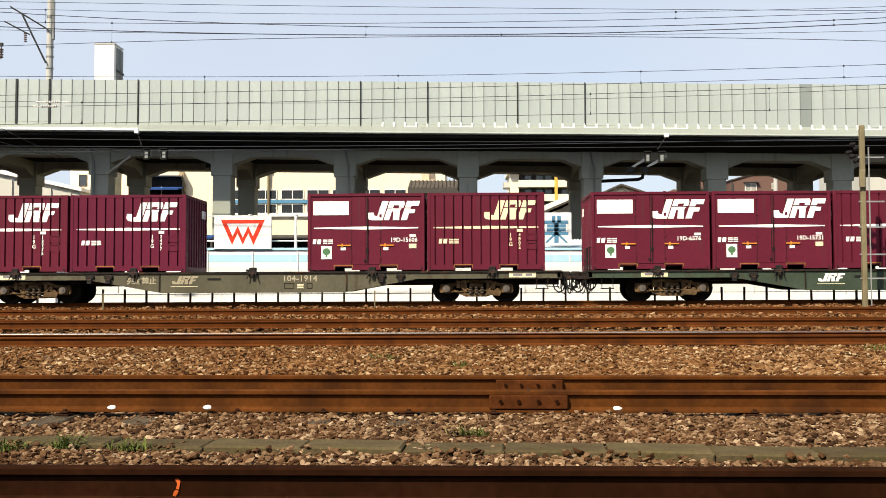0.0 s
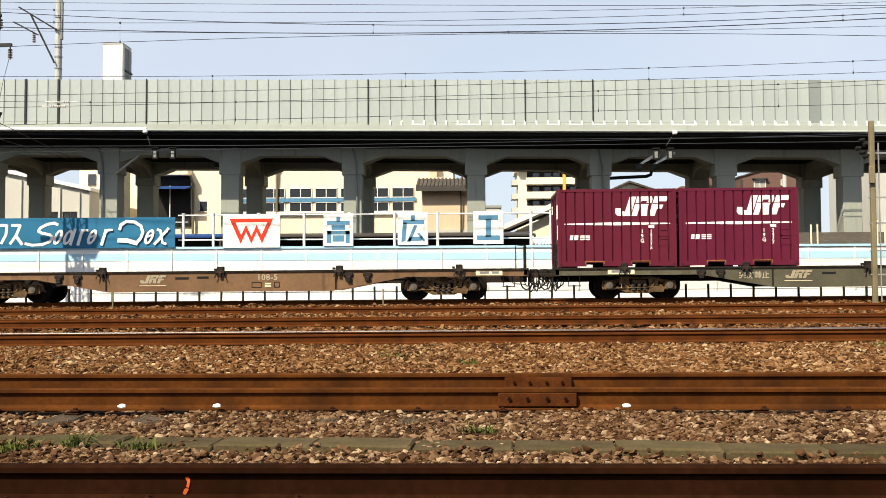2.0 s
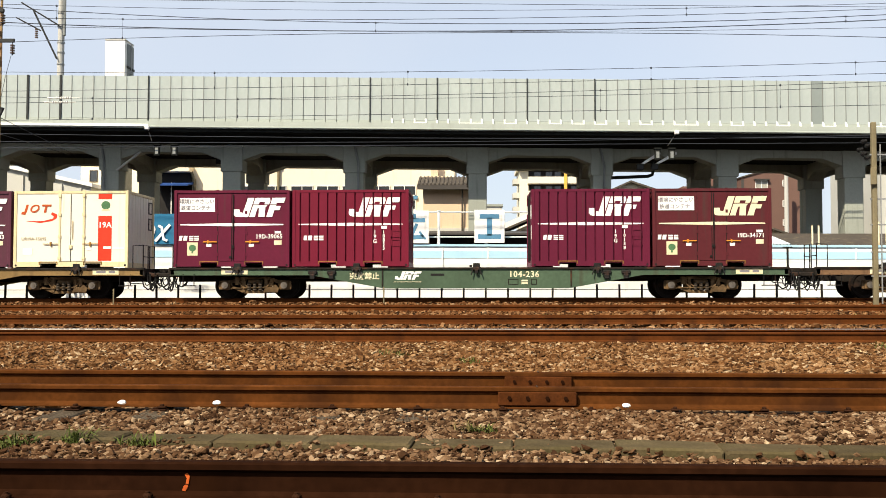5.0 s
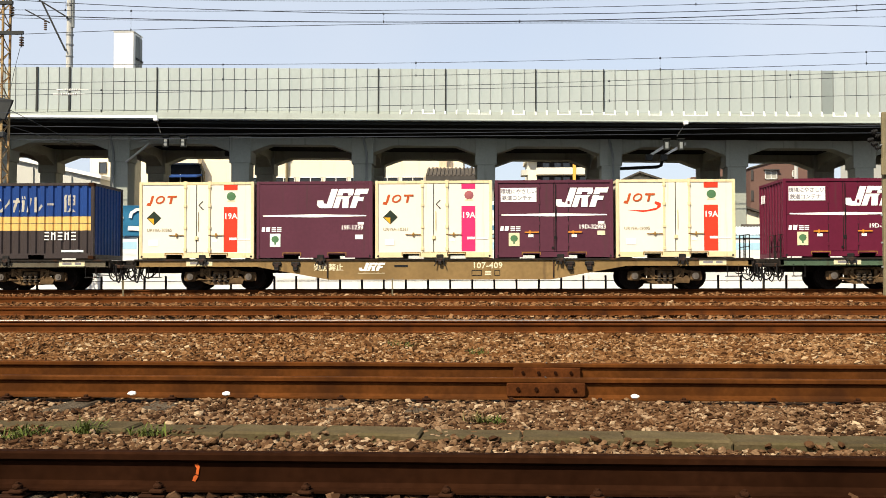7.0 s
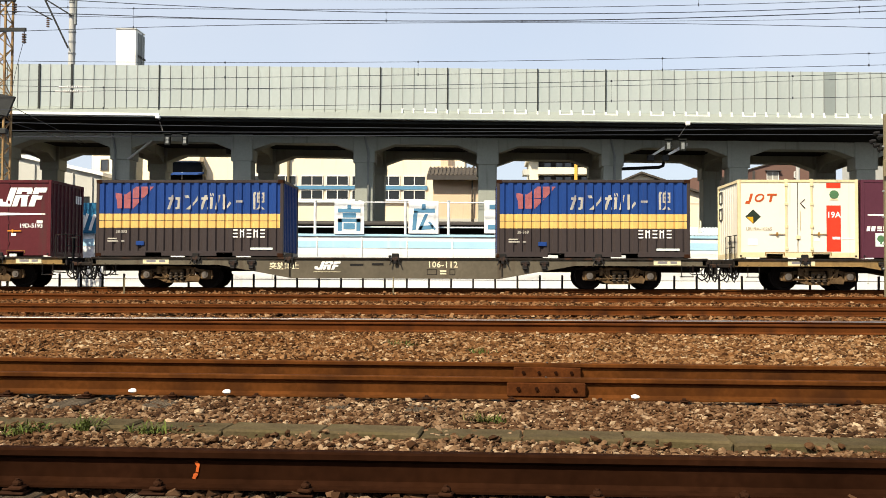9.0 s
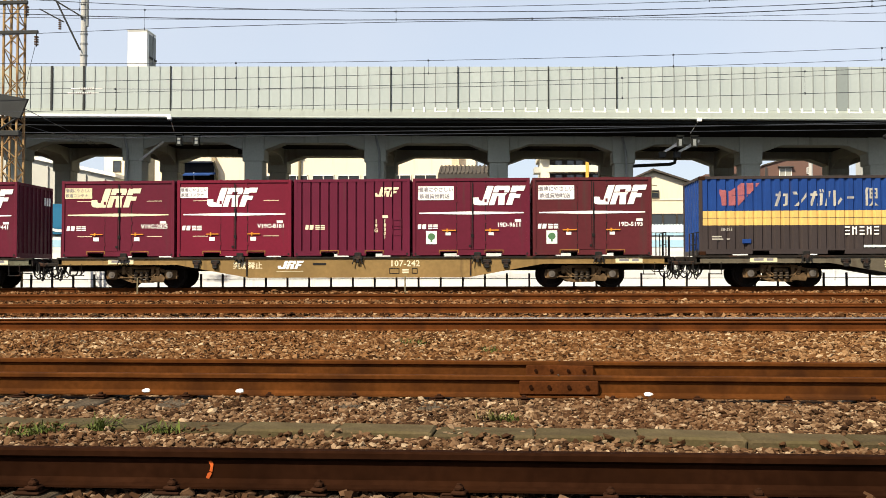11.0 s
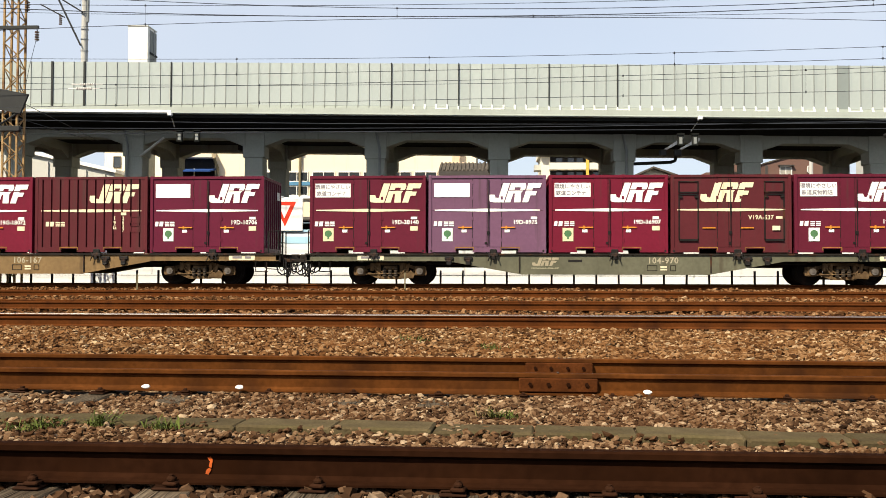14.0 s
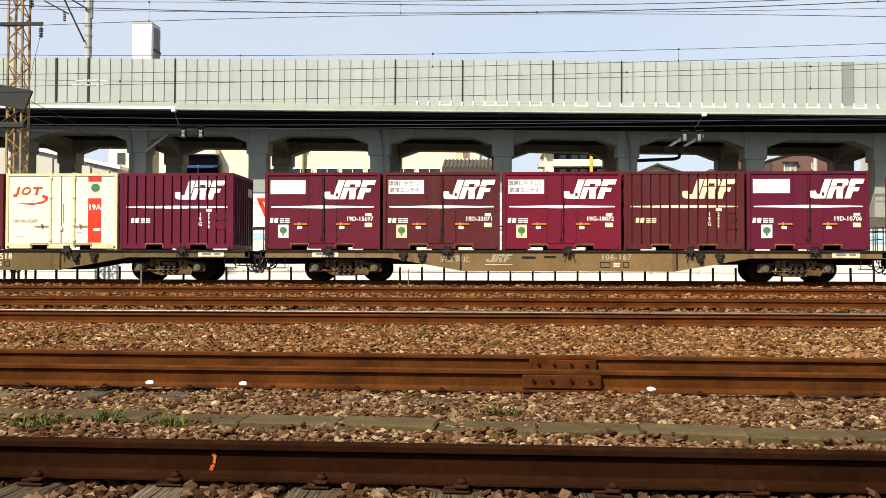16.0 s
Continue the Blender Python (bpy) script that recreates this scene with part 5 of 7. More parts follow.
PAINTS = {
    "maroon": paint("maroon_container_paint", (0.106, 0.0119, 0.0255), 0.22),
    "wine": paint("wine_red_container_paint", (0.145, 0.0102, 0.0255), 0.15),
    "plum": paint("plum_container_paint", (0.106, 0.011, 0.0289), 0.2),
    "brownish": paint("brown_maroon_container_paint", (0.0892, 0.017, 0.0204), 0.45),
    "faded": paint("faded_mauve_container_paint", (0.149, 0.0723, 0.119), 0.3),
    "smooth": paint("dull_purple_brown_container_paint", (0.0892, 0.0272, 0.0425), 0.3),
    "cream_box": paint("cream_white_container_paint", (0.745, 0.695, 0.57), 0.2, 0.45, (0.42, 0.33, 0.2), 0.05),
    "cream_trim": paint("yellowed_frame_paint", (0.7, 0.58, 0.34), 0.3, 0.5, (0.25, 0.14, 0.06)),
    "blue_box": paint("deep_blue_container_paint", (0.0136, 0.0467, 0.187), 0.2),
    "navy_low": paint("grimy_navy_container_paint", (0.044, 0.034, 0.032), 0.5),
    "band": paint("buff_yellow_band_paint", (0.66, 0.42, 0.13), 0.2, 0.5, (0.3, 0.16, 0.05)),
}


def emblem_polys(x, z, w, h):
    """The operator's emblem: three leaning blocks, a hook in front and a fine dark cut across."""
    lean = 0.12

    def lay(*pts):
        return [(x + w * (u + lean * v), z + h * v) for u, v in pts]

    def bar(u0, u1, v0, v1):
        return lay((u0, v0), (u1, v0), (u1, v1), (u0, v1))

    s = [bar(0.18, 0.305, 0.0, 1.0), lay((-0.02, 0.40), (0.0, 0.16), (0.05, 0.03), (0.12, 0.0), (0.18, 0.0), (0.18, 0.22), (0.12, 0.25), (0.09, 0.40))]
    s += [bar(0.325, 0.43, 0.0, 0.61), bar(0.325, 0.43, 0.655, 1.0), bar(0.43, 0.60, 0.78, 1.0)]
    s += [lay((0.535, 0.655), (0.625, 0.655), (0.63, 0.85), (0.60, 1.0), (0.535, 0.80)), lay((0.43, 0.46), (0.50, 0.46), (0.60, 0.61), (0.43, 0.61))]
    s += [lay((0.50, 0.0), (0.62, 0.0), (0.575, 0.50), (0.60, 0.61), (0.45, 0.55))]
    s += [bar(0.65, 0.765, 0.0, 0.61), bar(0.65, 0.765, 0.655, 1.0), bar(0.765, 0.90, 0.74, 1.0), bar(0.765, 0.86, 0.36, 0.57)]
    return s


def emblem(c, polys, y, strips, material):
    for k, poly in enumerate(polys):
        part("emblem_block", plates([poly], y - 0.0006 * k, strips), material, c)


def stripe_polys(z):
    return [[(-HALF + 0.2, z - 0.018), (0, z - 0.05), (HALF - 0.2, z - 0.018), (HALF - 0.2, z + 0.018), (0, z + 0.05), (-HALF + 0.2, z + 0.018)]]


def owner_polys(x, z):
    s = [slant(x, x + 0.10, z, z + 0.15, 0.02), slant(x + 0.14, x + 0.26, z, z + 0.15, 0.02)]
    for k in range(2):
        for j in range(3):
            s.append([(x + 0.33 + 0.17 * k, z + 0.055 * j), (x + 0.47 + 0.17 * k, z + 0.055 * j), (x + 0.47 + 0.17 * k, z + 0.035 + 0.055 * j), (x + 0.33 + 0.17 * k, z + 0.035 + 0.055 * j)])
    return s


def box_frame(c, half, material, name="frame", pocket=(0.72, 0.72), trim=None, lip=True):
    """Corner posts, top and bottom rails, fork pockets, roof, floor and back wall of a container."""
    g = Geo()
    for sx_ in (-1, 1):
        for sy_ in (-1, 1):
            x = sx_ * (half - 0.05)
            y = sy_ * (DEEP - 0.05)
            g.box(x - 0.05, x + 0.05, y - 0.05, y + 0.05, 0.0, TALL, 0.008)
    for sy_ in (-1, 1):
        y = sy_ * (DEEP - 0.04)
        g.box(-half + 0.1, half - 0.1, y - 0.04, y + 0.04, TALL - 0.09, TALL - 0.005)
        # bottom rail, broken by two fork pockets
        a, b = pocket
        for x0, x1 in ((-half + 0.1, -a - 0.26), (-a + 0.26, b - 0.26), (b + 0.26, half - 0.1)):
            g.box(x0, x1, y - 0.04, y + 0.04, 0.03, 0.19)
        for p in (-a, b):
            g.box(p - 0.26, p + 0.26, y - 0.04, y + 0.04, 0.14, 0.19)
    for sx_ in (-1, 1):
        x = sx_ * (half - 0.04)
        g.box(x - 0.04, x + 0.04, -DEEP + 0.1, DEEP - 0.1, TALL - 0.09, TALL - 0.005)
        g.box(x - 0.04, x + 0.04, -DEEP + 0.1, DEEP - 0.1, 0.0, 0.16)
    part(name, g, trim or material, c)
    part("roof", Geo().box(-half + 0.06, half - 0.06, -DEEP + 0.06, DEEP - 0.06, TALL - 0.06, TALL), material, c)
    part("floor", Geo().box(-half + 0.08, half - 0.08, -DEEP + 0.09, DEEP - 0.09, 0.14, 0.2), M["underside"], c)
    part("back_wall", Geo().box(-half + 0.1, half - 0.1, DEEP - 0.07, DEEP - 0.03, 0.19, TALL - 0.08), material, c)
    for sx_ in (-1, 1):
        for sy_ in (-1, 1):
            for z in (0.055,):
                part("corner_casting", Geo().tube((sx_ * (half - 0.09), sy_ * (DEEP + 0.004), z + 0.02), (sx_ * (half - 0.09), sy_ * (DEEP - 0.02), z + 0.02), 0.035, 8), M["black"], c)


def ribbed_end(c, half, material, side, count=8):
    """An end wall with upright ribs; side is -1 or 1."""
    x = side * (half - 0.05)
    step = (2 * DEEP - 0.2) / count
    prof = [(x, -DEEP + 0.1)]
    for k in range(count):
        y = -DEEP + 0.1 + k * step
        prof += [(x, y + step * 0.3), (x + side * 0.035, y + step * 0.36), (x + side * 0.035, y + step * 0.64), (x, y + step * 0.7)]
    prof.append((x, DEEP - 0.1))
    ring = prof + [(x - side * 0.03, DEEP - 0.1), (x - side * 0.03, -DEEP + 0.1)]
    g = Geo().loft([[(px, py, 0.16) for px, py in ring], [(px, py, TALL - 0.09) for px, py in ring]], False)
    e = part("end_wall", g, material, c)
    return e


def end_marks(c, half, side, x_face=None):
    """A small white emblem and stickers on the end that faces along the train."""
    x = side * (half - 0.012)
    g = Geo()
    for k in range(3):
        y = 0.62 + 0.16 * k
        g.box(min(x, x + side * 0.003), max(x, x + side * 0.003), y, y + 0.12, 1.83, 2.1)
    part("end_emblem", g, M["white"], c)


def common_marks(c, y, number, logo="white", text="white", slogan=0, wide=1.68, lx=0.01, strips=None, sticker=True, owner=True, number_x=1.2, number_z=0.98):
    emblem(c, emblem_polys(lx, 1.61, wide, 0.61), y, strips, M[logo])
    part("stripe", plates(stripe_polys(1.365), y, strips), M[text if logo == "white" else "yellowed"], c, "tapering white stripe")
    if owner:
        part("owner_mark", plates(owner_polys(-1.7, 0.86), y), M[text], c)
    if number:
        letters(number, 0.19, M[text], c, number_x, y - 0.002, number_z, "number_marking")
        part("small_plate", plates([[(1.38, 1.08), (1.58, 1.08), (1.58, 1.16), (1.38, 1.16)]], y), M[text], c)
    if slogan:
        part("slogan_label", plates([[(-1.68, 1.78), (-0.55, 1.78), (-0.55, 2.22), (-1.68, 2.22)]], y), M["white" if slogan != 3 else "sticker"], c, "white slogan label")
        if slogan in (1, 2):
            a, b = (("環境にやさしい", "鉄道コンテナ"), ("環境にやさしい", "鉄道貨物輸送"))[slogan - 1]
            letters(a, 0.16, M["grey_text"], c, -1.12, y - 0.004, 2.10, "slogan_text")
            letters(b, 0.16, M["grey_text"], c, -1.16, y - 0.004, 1.89, "slogan_text")
    if sticker:
        s = part("sticker", plates([[(-1.43, 0.38), (-1.09, 0.38), (-1.09, 0.80), (-1.43, 0.80)]], y), M["sticker" if sticker == 1 else "pale_sticker"], c, "pale paper sticker with a green tree print")
        ring = [(-1.26 + 0.12 * math.cos(a), 0.62 + 0.11 * math.sin(a)) for a in [i * 0.628 for i in range(10)]]
        part("print", plates([ring, [(-1.29, 0.45), (-1.23, 0.45), (-1.24, 0.55), (-1.28, 0.55)]], y - 0.003), M["green_mark"], s)


def door_side(c, half, material, y0, lines=(-0.46, 0.0, 0.46)):
    """Side wall with a pair of doors: set-back sheets, proud posts, lock rods and hinges."""
    part("side_wall", Geo().box(-half + 0.1, lines[0] - 0.005, y0, y0 + 0.04, 0.19, TALL - 0.09), material, c)
    part("side_wall", Geo().box(lines[2] + 0.005, half - 0.1, y0, y0 + 0.04, 0.19, TALL - 0.09), material, c)
    for a, b in ((lines[0], lines[1]), (lines[1], lines[2])):
        d = part("door", Geo().box(a + 0.012, b - 0.012, y0 - 0.006, y0 + 0.03, 0.2, TALL - 0.1, 0.006), material, c)
    seam = Geo()
    for x in lines:
        seam.box(x - 0.010, x + 0.010, y0 + 0.003, y0 + 0.035, 0.2, TALL - 0.1)
    part("door_gap", seam, M["black"], c)
    for x in (lines[0], lines[2]):
        for z in (0.42, 1.1, 1.75, 2.25):
            part("hinge", Geo().box(x - 0.035, x + 0.035, y0 - 0.018, y0, z - 0.05, z + 0.05), material, c)
        part("roof_clip", Geo().box(x - 0.04, x + 0.04, -DEEP - 0.004, -DEEP + 0.05, TALL - 0.06, TALL + 0.012), material, c)
    part("lock_rod", Geo().tube((lines[1] + 0.05, y0 - 0.03, 0.24), (lines[1] + 0.05, y0 - 0.03, TALL - 0.14), 0.014, 6), M["black"], c)
    part("lock_handle", Geo().box(lines[1] + 0.03, lines[1] + 0.07, y0 - 0.05, y0 - 0.02, 1.2, 1.55, 0.006), M["black"], c)
    part("lower_latch", Geo().box(lines[1] + 0.0, lines[1] + 0.08, y0 - 0.05, y0 - 0.012, 0.6, 0.7, 0.006).box(-0.08, 0.0, y0 - 0.03, y0 - 0.01, 0.3, 0.36), M["black"], c)


def pockets(c, spots, y=-DEEP):
    for p in spots:
        g = Geo().box(p - 0.30, p + 0.30, y - 0.012, y + 0.02, 0.172, 0.196).box(p - 0.30, p - 0.276, y - 0.012, y + 0.02, 0.09, 0.172).box(p + 0.276, p + 0.30, y - 0.012, y + 0.02, 0.09, 0.172)
        part("fork_pocket_rim", g, M["yellow"], c, "yellow fork pocket rim")


def new_container(label, name="freight_container"):
    return thing(name, label, "container", group="containers on the freight train")


def container_doors(number, col="maroon", slogan=1, logo="white", sticker=1, tint="maroon"):
    mat = PAINTS[col]
    c = new_container(f"{tint} steel container with side doors" + (" and a blank white label" if slogan in (3, 4) else " and a white slogan label"))
    y = -DEEP + 0.03
    box_frame(c, HALF, mat)
    door_side(c, HALF, mat, y)
    for s in (-1, 1):
        ribbed_end(c, HALF, mat, s)
        end_marks(c, HALF, s)
    seam = Geo().box(-HALF + 0.1, -0.47, y - 0.004, y, 1.345, 1.355).box(0.47, HALF - 0.1, y - 0.004, y, 1.345, 1.355)
    part("sheet_seam", seam, M["black"], c)
    common_marks(c, y - 0.012, number, logo, "white", slogan, sticker=sticker)
    for x in (-0.68, 0.68):
        part("door_latch", Geo().box(x - 0.24, x + 0.20, y - 0.035, y - 0.003, 0.80, 0.835).box(x - 0.10, x - 0.06, y - 0.04, y, 0.76, 0.87), M["ochre_handle"], c, "orange door latch bar")
        part("latch_label", plates([[(x - 0.13, 0.66), (x + 0.03, 0.66), (x + 0.03, 0.75), (x - 0.13, 0.75)]], y - 0.012), M["white"], c)
    pockets(c, (-0.72, 0.72))
    if number and len(number) % 2:
        part("data_plate", plates([[(1.36, 0.72), (1.60, 0.72), (1.60, 0.86), (1.36, 0.86)]], y - 0.012), M["yellowed"], c)
    return c


GROOVES = [-1.60 + 0.291 * k for k in range(12)]


def rib_strips(half, grooves, w=0.026):
    e = [-half] + [v for g in grooves for v in (g - w, g + w)] + [half]
    return [(e[i], e[i + 1]) for i in range(0, len(e), 2)]


def grooved_wall(c, half, grooves, material, y, z0, z1, deep=0.05, w=0.026, name="side_wall"):
    prof = [(-half + 0.1, y)]
    for g in grooves:
        prof += [(g - w, y), (g - w * 0.55, y + deep), (g + w * 0.55, y + deep), (g + w, y)]
    prof.append((half - 0.1, y))
    back = [(x, yy + 0.006) for x, yy in prof][::-1]
    ring = prof + back
    return part(name, Geo().loft([[(x, yy, z0) for x, yy in ring], [(x, yy, z1) for x, yy in ring]], False), material, c)


def container_ribbed(digits, col="maroon", logo="white", small=False, tint="maroon", kind="19G"):
    mat = PAINTS[col]
    c = new_container(f"{tint} corrugated steel freight container" + (" with a small emblem" if small else " with a white stripe"))
    y = -DEEP + 0.012
    box_frame(c, HALF, mat)
    grooved_wall(c, HALF, GROOVES, mat, y, 0.19, TALL - 0.09)
    strips = rib_strips(HALF, GROOVES)
    for s in (-1, 1):
        e = ribbed_end(c, HALF, mat, s, 8 if s > 0 else 2)
        end_marks(c, HALF, s)
        if s < 0:
            for yy in (-0.35, 0.35):
                part("lock_rod", Geo().tube((-HALF + 0.0, yy, 0.2), (-HALF + 0.0, yy, TALL - 0.15), 0.02, 6), M["black"], c)
            part("end_label", Geo().box(-HALF + 0.005, -HALF + 0.012, -1.0, -0.62, 1.55, 2.0).box(-HALF + 0.005, -HALF + 0.012, -0.98, -0.8, 0.9, 1.35), M["white"], c)
    if small:
        emblem(c, emblem_polys(0.70, 1.90, 0.80, 0.30), y - 0.005, strips, M[logo])
    else:
        emblem(c, emblem_polys(-0.09, 1.61, 1.66, 0.61), y - 0.005, strips, M[logo])
        part("stripe", plates(stripe_polys(1.365), y - 0.005, strips), M[logo], c, "tapering stripe")
    part("owner_mark", plates(owner_polys(-1.5, 0.86), y - 0.005), M[logo], c)
    for k, ch in enumerate(kind):
        letters(ch, 0.17, M[logo], c, 0.78, y - 0.006, 1.12 - 0.15 * k, "number_marking")
    for k, ch in enumerate(digits):
        letters(ch, 0.15, M[logo], c, 1.06, y - 0.006, 1.12 - 0.13 * k, "number_marking")
    part("small_plate", plates([[(0.98, 1.22), (1.16, 1.22), (1.16, 1.31), (0.98, 1.31)]], y - 0.005), M[logo], c)
    g = Geo()
    for z in (0.66, 0.95):
        g.box(1.30, 1.62, y - 0.015, y, z, z + 0.025).box(1.30, 1.62, y - 0.015, y, z + 0.2, z + 0.225).box(1.30, 1.325, y - 0.015, y, z, z + 0.2).box(1.595, 1.62, y - 0.015, y, z, z + 0.2)
    part("card_holder", g, mat, c)
    pockets(c, (-0.72, 0.72))
    return c


def container_vented(number, col="maroon", slogan=3, tint="maroon"):
    mat = PAINTS[col]
    c = new_container(f"{tint} ventilated container with side doors and vent slots")
    y = -DEEP + 0.03
    box_frame(c, HALF, mat)
    door_side(c, HALF, mat, y, (-0.44, 0.0, 0.44))
    for s in (-1, 1):
        ribbed_end(c, HALF, mat, s)
        end_marks(c, HALF, s)
    part("slogan_label", plates([[(-1.76, 1.90), (-0.86, 1.90), (-0.86, 2.24), (-1.76, 2.24)]], y - 0.012), M["sticker" if slogan == 3 else "white"], c, "pale slogan label")
    letters("環境にやさしい", 0.125, M["grey_text"], c, -1.31, y - 0.016, 2.15, "slogan_text")
    letters("鉄道コンテナ", 0.125, M["grey_text"], c, -1.36, y - 0.016, 1.99, "slogan_text")
    common_marks(c, y - 0.012, number, "yellowed" if slogan == 3 else "white", "white", 0, 1.66, -0.92, sticker=False)
    slots = [[(a, z), (b, z), (b, z + 0.018), (a, z + 0.018)] for a, b in ((-1.35, -0.85), (0.95, 1.45)) for z in (1.80, 0.66)]
    part("vent_slot", plates(slots, y - 0.01), M["yellowed"], c)
    for x in (-0.68, 0.66):
        part("door_latch", Geo().box(x - 0.22, x + 0.18, y - 0.035, y - 0.003, 0.72, 0.75).box(x - 0.10, x - 0.06, y - 0.04, y, 0.68, 0.79), M["ochre_handle"], c, "orange door latch bar")
        part("latch_label", plates([[(x - 0.13, 0.52), (x + 0.05, 0.52), (x + 0.05, 0.64), (x - 0.13, 0.64)]], y - 0.012), M["white"], c)
    pockets(c, (-0.72, 0.72))
    return c


def container_louvred(number, col="brownish"):
    mat = PAINTS[col]
    c = new_container("brownish maroon ventilated container with two framed vent flaps")
    y = -DEEP + 0.03
    box_frame(c, HALF, mat)
    door_side(c, HALF, mat, y, (-0.42, -0.06, 0.30))
    for s in (-1, 1):
        ribbed_end(c, HALF, mat, s)
    common_marks(c, y - 0.012, number, "yellowed", "yellowed", 0, 1.66, -0.98, sticker=False, owner=False, number_x=0.92, number_z=1.12)
    for x in (-1.62, 1.02):
        f = Geo()
        for z0, z1 in ((0.42, 1.86), (1.9, 2.26)):
            f.box(x, x + 0.62, y - 0.03, y, z0, z0 + 0.03).box(x, x + 0.62, y - 0.03, y, z1 - 0.03, z1).box(x, x + 0.03, y - 0.03, y, z0, z1).box(x + 0.59, x + 0.62, y - 0.03, y, z0, z1)
        fr = part("vent_flap", f, M["black"], c, "dark framed vent flap")
        part("flap_hinge", Geo().box(x + 0.02, x + 0.12, y - 0.05, y, 1.74, 1.8).box(x + 0.5, x + 0.6, y - 0.05, y, 1.74, 1.8).box(x + 0.02, x + 0.6, y - 0.05, y, 0.38, 0.41), M["black"], fr)
    for x in (-0.66, 0.52):
        part("door_latch", Geo().box(x - 0.22, x + 0.18, y - 0.035, y - 0.003, 0.78, 0.81), M["ochre_handle"], c, "orange door latch bar")
    part("data_plate", plates([[(1.26, 0.72), (1.50, 0.72), (1.50, 0.86), (1.26, 0.86)]], y - 0.04), M["yellowed"], c)
    pockets(c, (-0.72, 0.72))
    return c


def container_smooth(number):
    mat = PAINTS["smooth"]
    c = new_container("dull purple-brown smooth-sided freight container")
    y = -DEEP + 0.012
    box_frame(c, HALF, mat)
    part("side_wall", Geo().box(-HALF + 0.1, HALF - 0.1, y, y + 0.04, 0.19, TALL - 0.09), mat, c)
    for s in (-1, 1):
        ribbed_end(c, HALF, mat, s)
    common_marks(c, y - 0.006, number, "white", "white", 0, 1.66, 0.05, sticker=2)
    part("small_plate", plates([[(1.3, 0.62), (1.55, 0.62), (1.55, 0.76), (1.3, 0.76)]], y - 0.006), M["white"], c)
    pockets(c, (-0.72, 0.72))
    return c


def container_cream(number, diamond, swoosh, band="red"):
    mat, trim = PAINTS["cream_box"], PAINTS["cream_trim"]
    c = new_container("cream insulated container, " + ("magenta" if band == "pink" else "red") + " side band" + (", black hazard diamond" if diamond else ""), "insulated_container")
    y = -DEEP + 0.02
    box_frame(c, HALF, mat, trim=trim)
    lines = (-0.36, 0.0, 0.42)
    part("side_wall", Geo().box(-HALF + 0.1, lines[0] - 0.01, y, y + 0.04, 0.19, TALL - 0.09), mat, c)
    part("side_wall", Geo().box(lines[2] + 0.01, HALF - 0.1, y, y + 0.04, 0.19, TALL - 0.09), mat, c)
    for a, b in ((lines[0], lines[1]), (lines[1], lines[2])):
        part("door", Geo().box(a + 0.015, b - 0.012, y - 0.012, y + 0.02, 0.2, TALL - 0.1, 0.008), mat, c)
    for x in lines:
        part("door_gap", Geo().box(x - 0.011, x + 0.011, y + 0.004, y + 0.04, 0.2, TALL - 0.1), M["frame_dark"], c)
    for x in (lines[0], lines[2]):
        g = Geo().box(x - 0.03, x + 0.03, y - 0.03, y, 0.2, TALL - 0.1)
        part("hinge_post", g, trim, c)
        for z in (0.3, 1.0, 1.7, 2.3):
            part("hinge", Geo().box(x - 0.05, x + 0.05, y - 0.045, y - 0.02, z - 0.05, z + 0.05, 0.008), trim, c)
        part("roof_clip", Geo().box(x - 0.05, x + 0.05, -DEEP - 0.006, -DEEP + 0.05, TALL - 0.1, TALL + 0.02), trim, c)
    part("lock_rod", Geo().tube((0.06, y - 0.035, 0.9), (0.06, y - 0.035, 1.5), 0.012, 6).box(-0.05, 0.06, y - 0.05, y - 0.01, 0.6, 0.72, 0.01), M["cream_trim"] if "cream_trim" in M else trim, c)
    for x in (-0.62, 0.66):
        part("door_latch", Geo().tube((x - 0.27, y - 0.03, 0.76), (x + 0.22, y - 0.03, 0.76), 0.014, 6).box(x - 0.05, x + 0.0, y - 0.045, y, 0.70, 0.82), M["yellow"], c)
    for s in (-1, 1):
        x = s * (HALF - 0.04)
        end = part("end_wall", Geo().box(min(x, x - s * 0.04), max(x, x - s * 0.04), -DEEP + 0.1, DEEP - 0.1, 0.16, TALL - 0.09), mat, c)
        for k in range(9):
            yy = -DEEP + 0.22 + k * 0.25
            part("rib", Geo().box(min(x, x + s * 0.012), max(x, x + s * 0.012), yy - 0.02, yy + 0.02, 0.18, TALL - 0.1), mat, end)
        f = Geo()
        for z in (1.85, 1.3):
            f.box(min(x, x + s * 0.03), max(x, x + s * 0.03), 0.72, 0.76, z, z + 0.4).box(min(x, x + s * 0.03), max(x, x + s * 0.03), 1.02, 1.06, z, z + 0.4).box(min(x, x + s * 0.03), max(x, x + s * 0.03), 0.72, 1.06, z + 0.37, z + 0.41).box(min(x, x + s * 0.03), max(x, x + s * 0.03), 0.72, 1.06, z, z + 0.04)
        part("end_hatch", f, M["frame_dark"], c)
    # stacked band pieces and print
    yy = y - 0.006
    band_mat = M[band]
    part("side_band", plates([[(0.88, 0.22), (1.32, 0.22), (1.32, 1.66), (0.88, 1.66)], [(0.88, 2.20), (1.32, 2.20), (1.32, 2.37), (0.88, 2.37)]], yy), band_mat, c, "upright red band")
    letters("19A", 0.26, M["white"], c, 1.10, yy - 0.004, 1.36, "type_marking")
    ring = [(1.12 + 0.15 * math.cos(a), 2.0 + 0.14 * math.sin(a)) for a in [i * 0.628 for i in range(10)]]
    part("print", plates([ring], yy), M["green_mark"] if band == "red" else M["faded_red"], c)
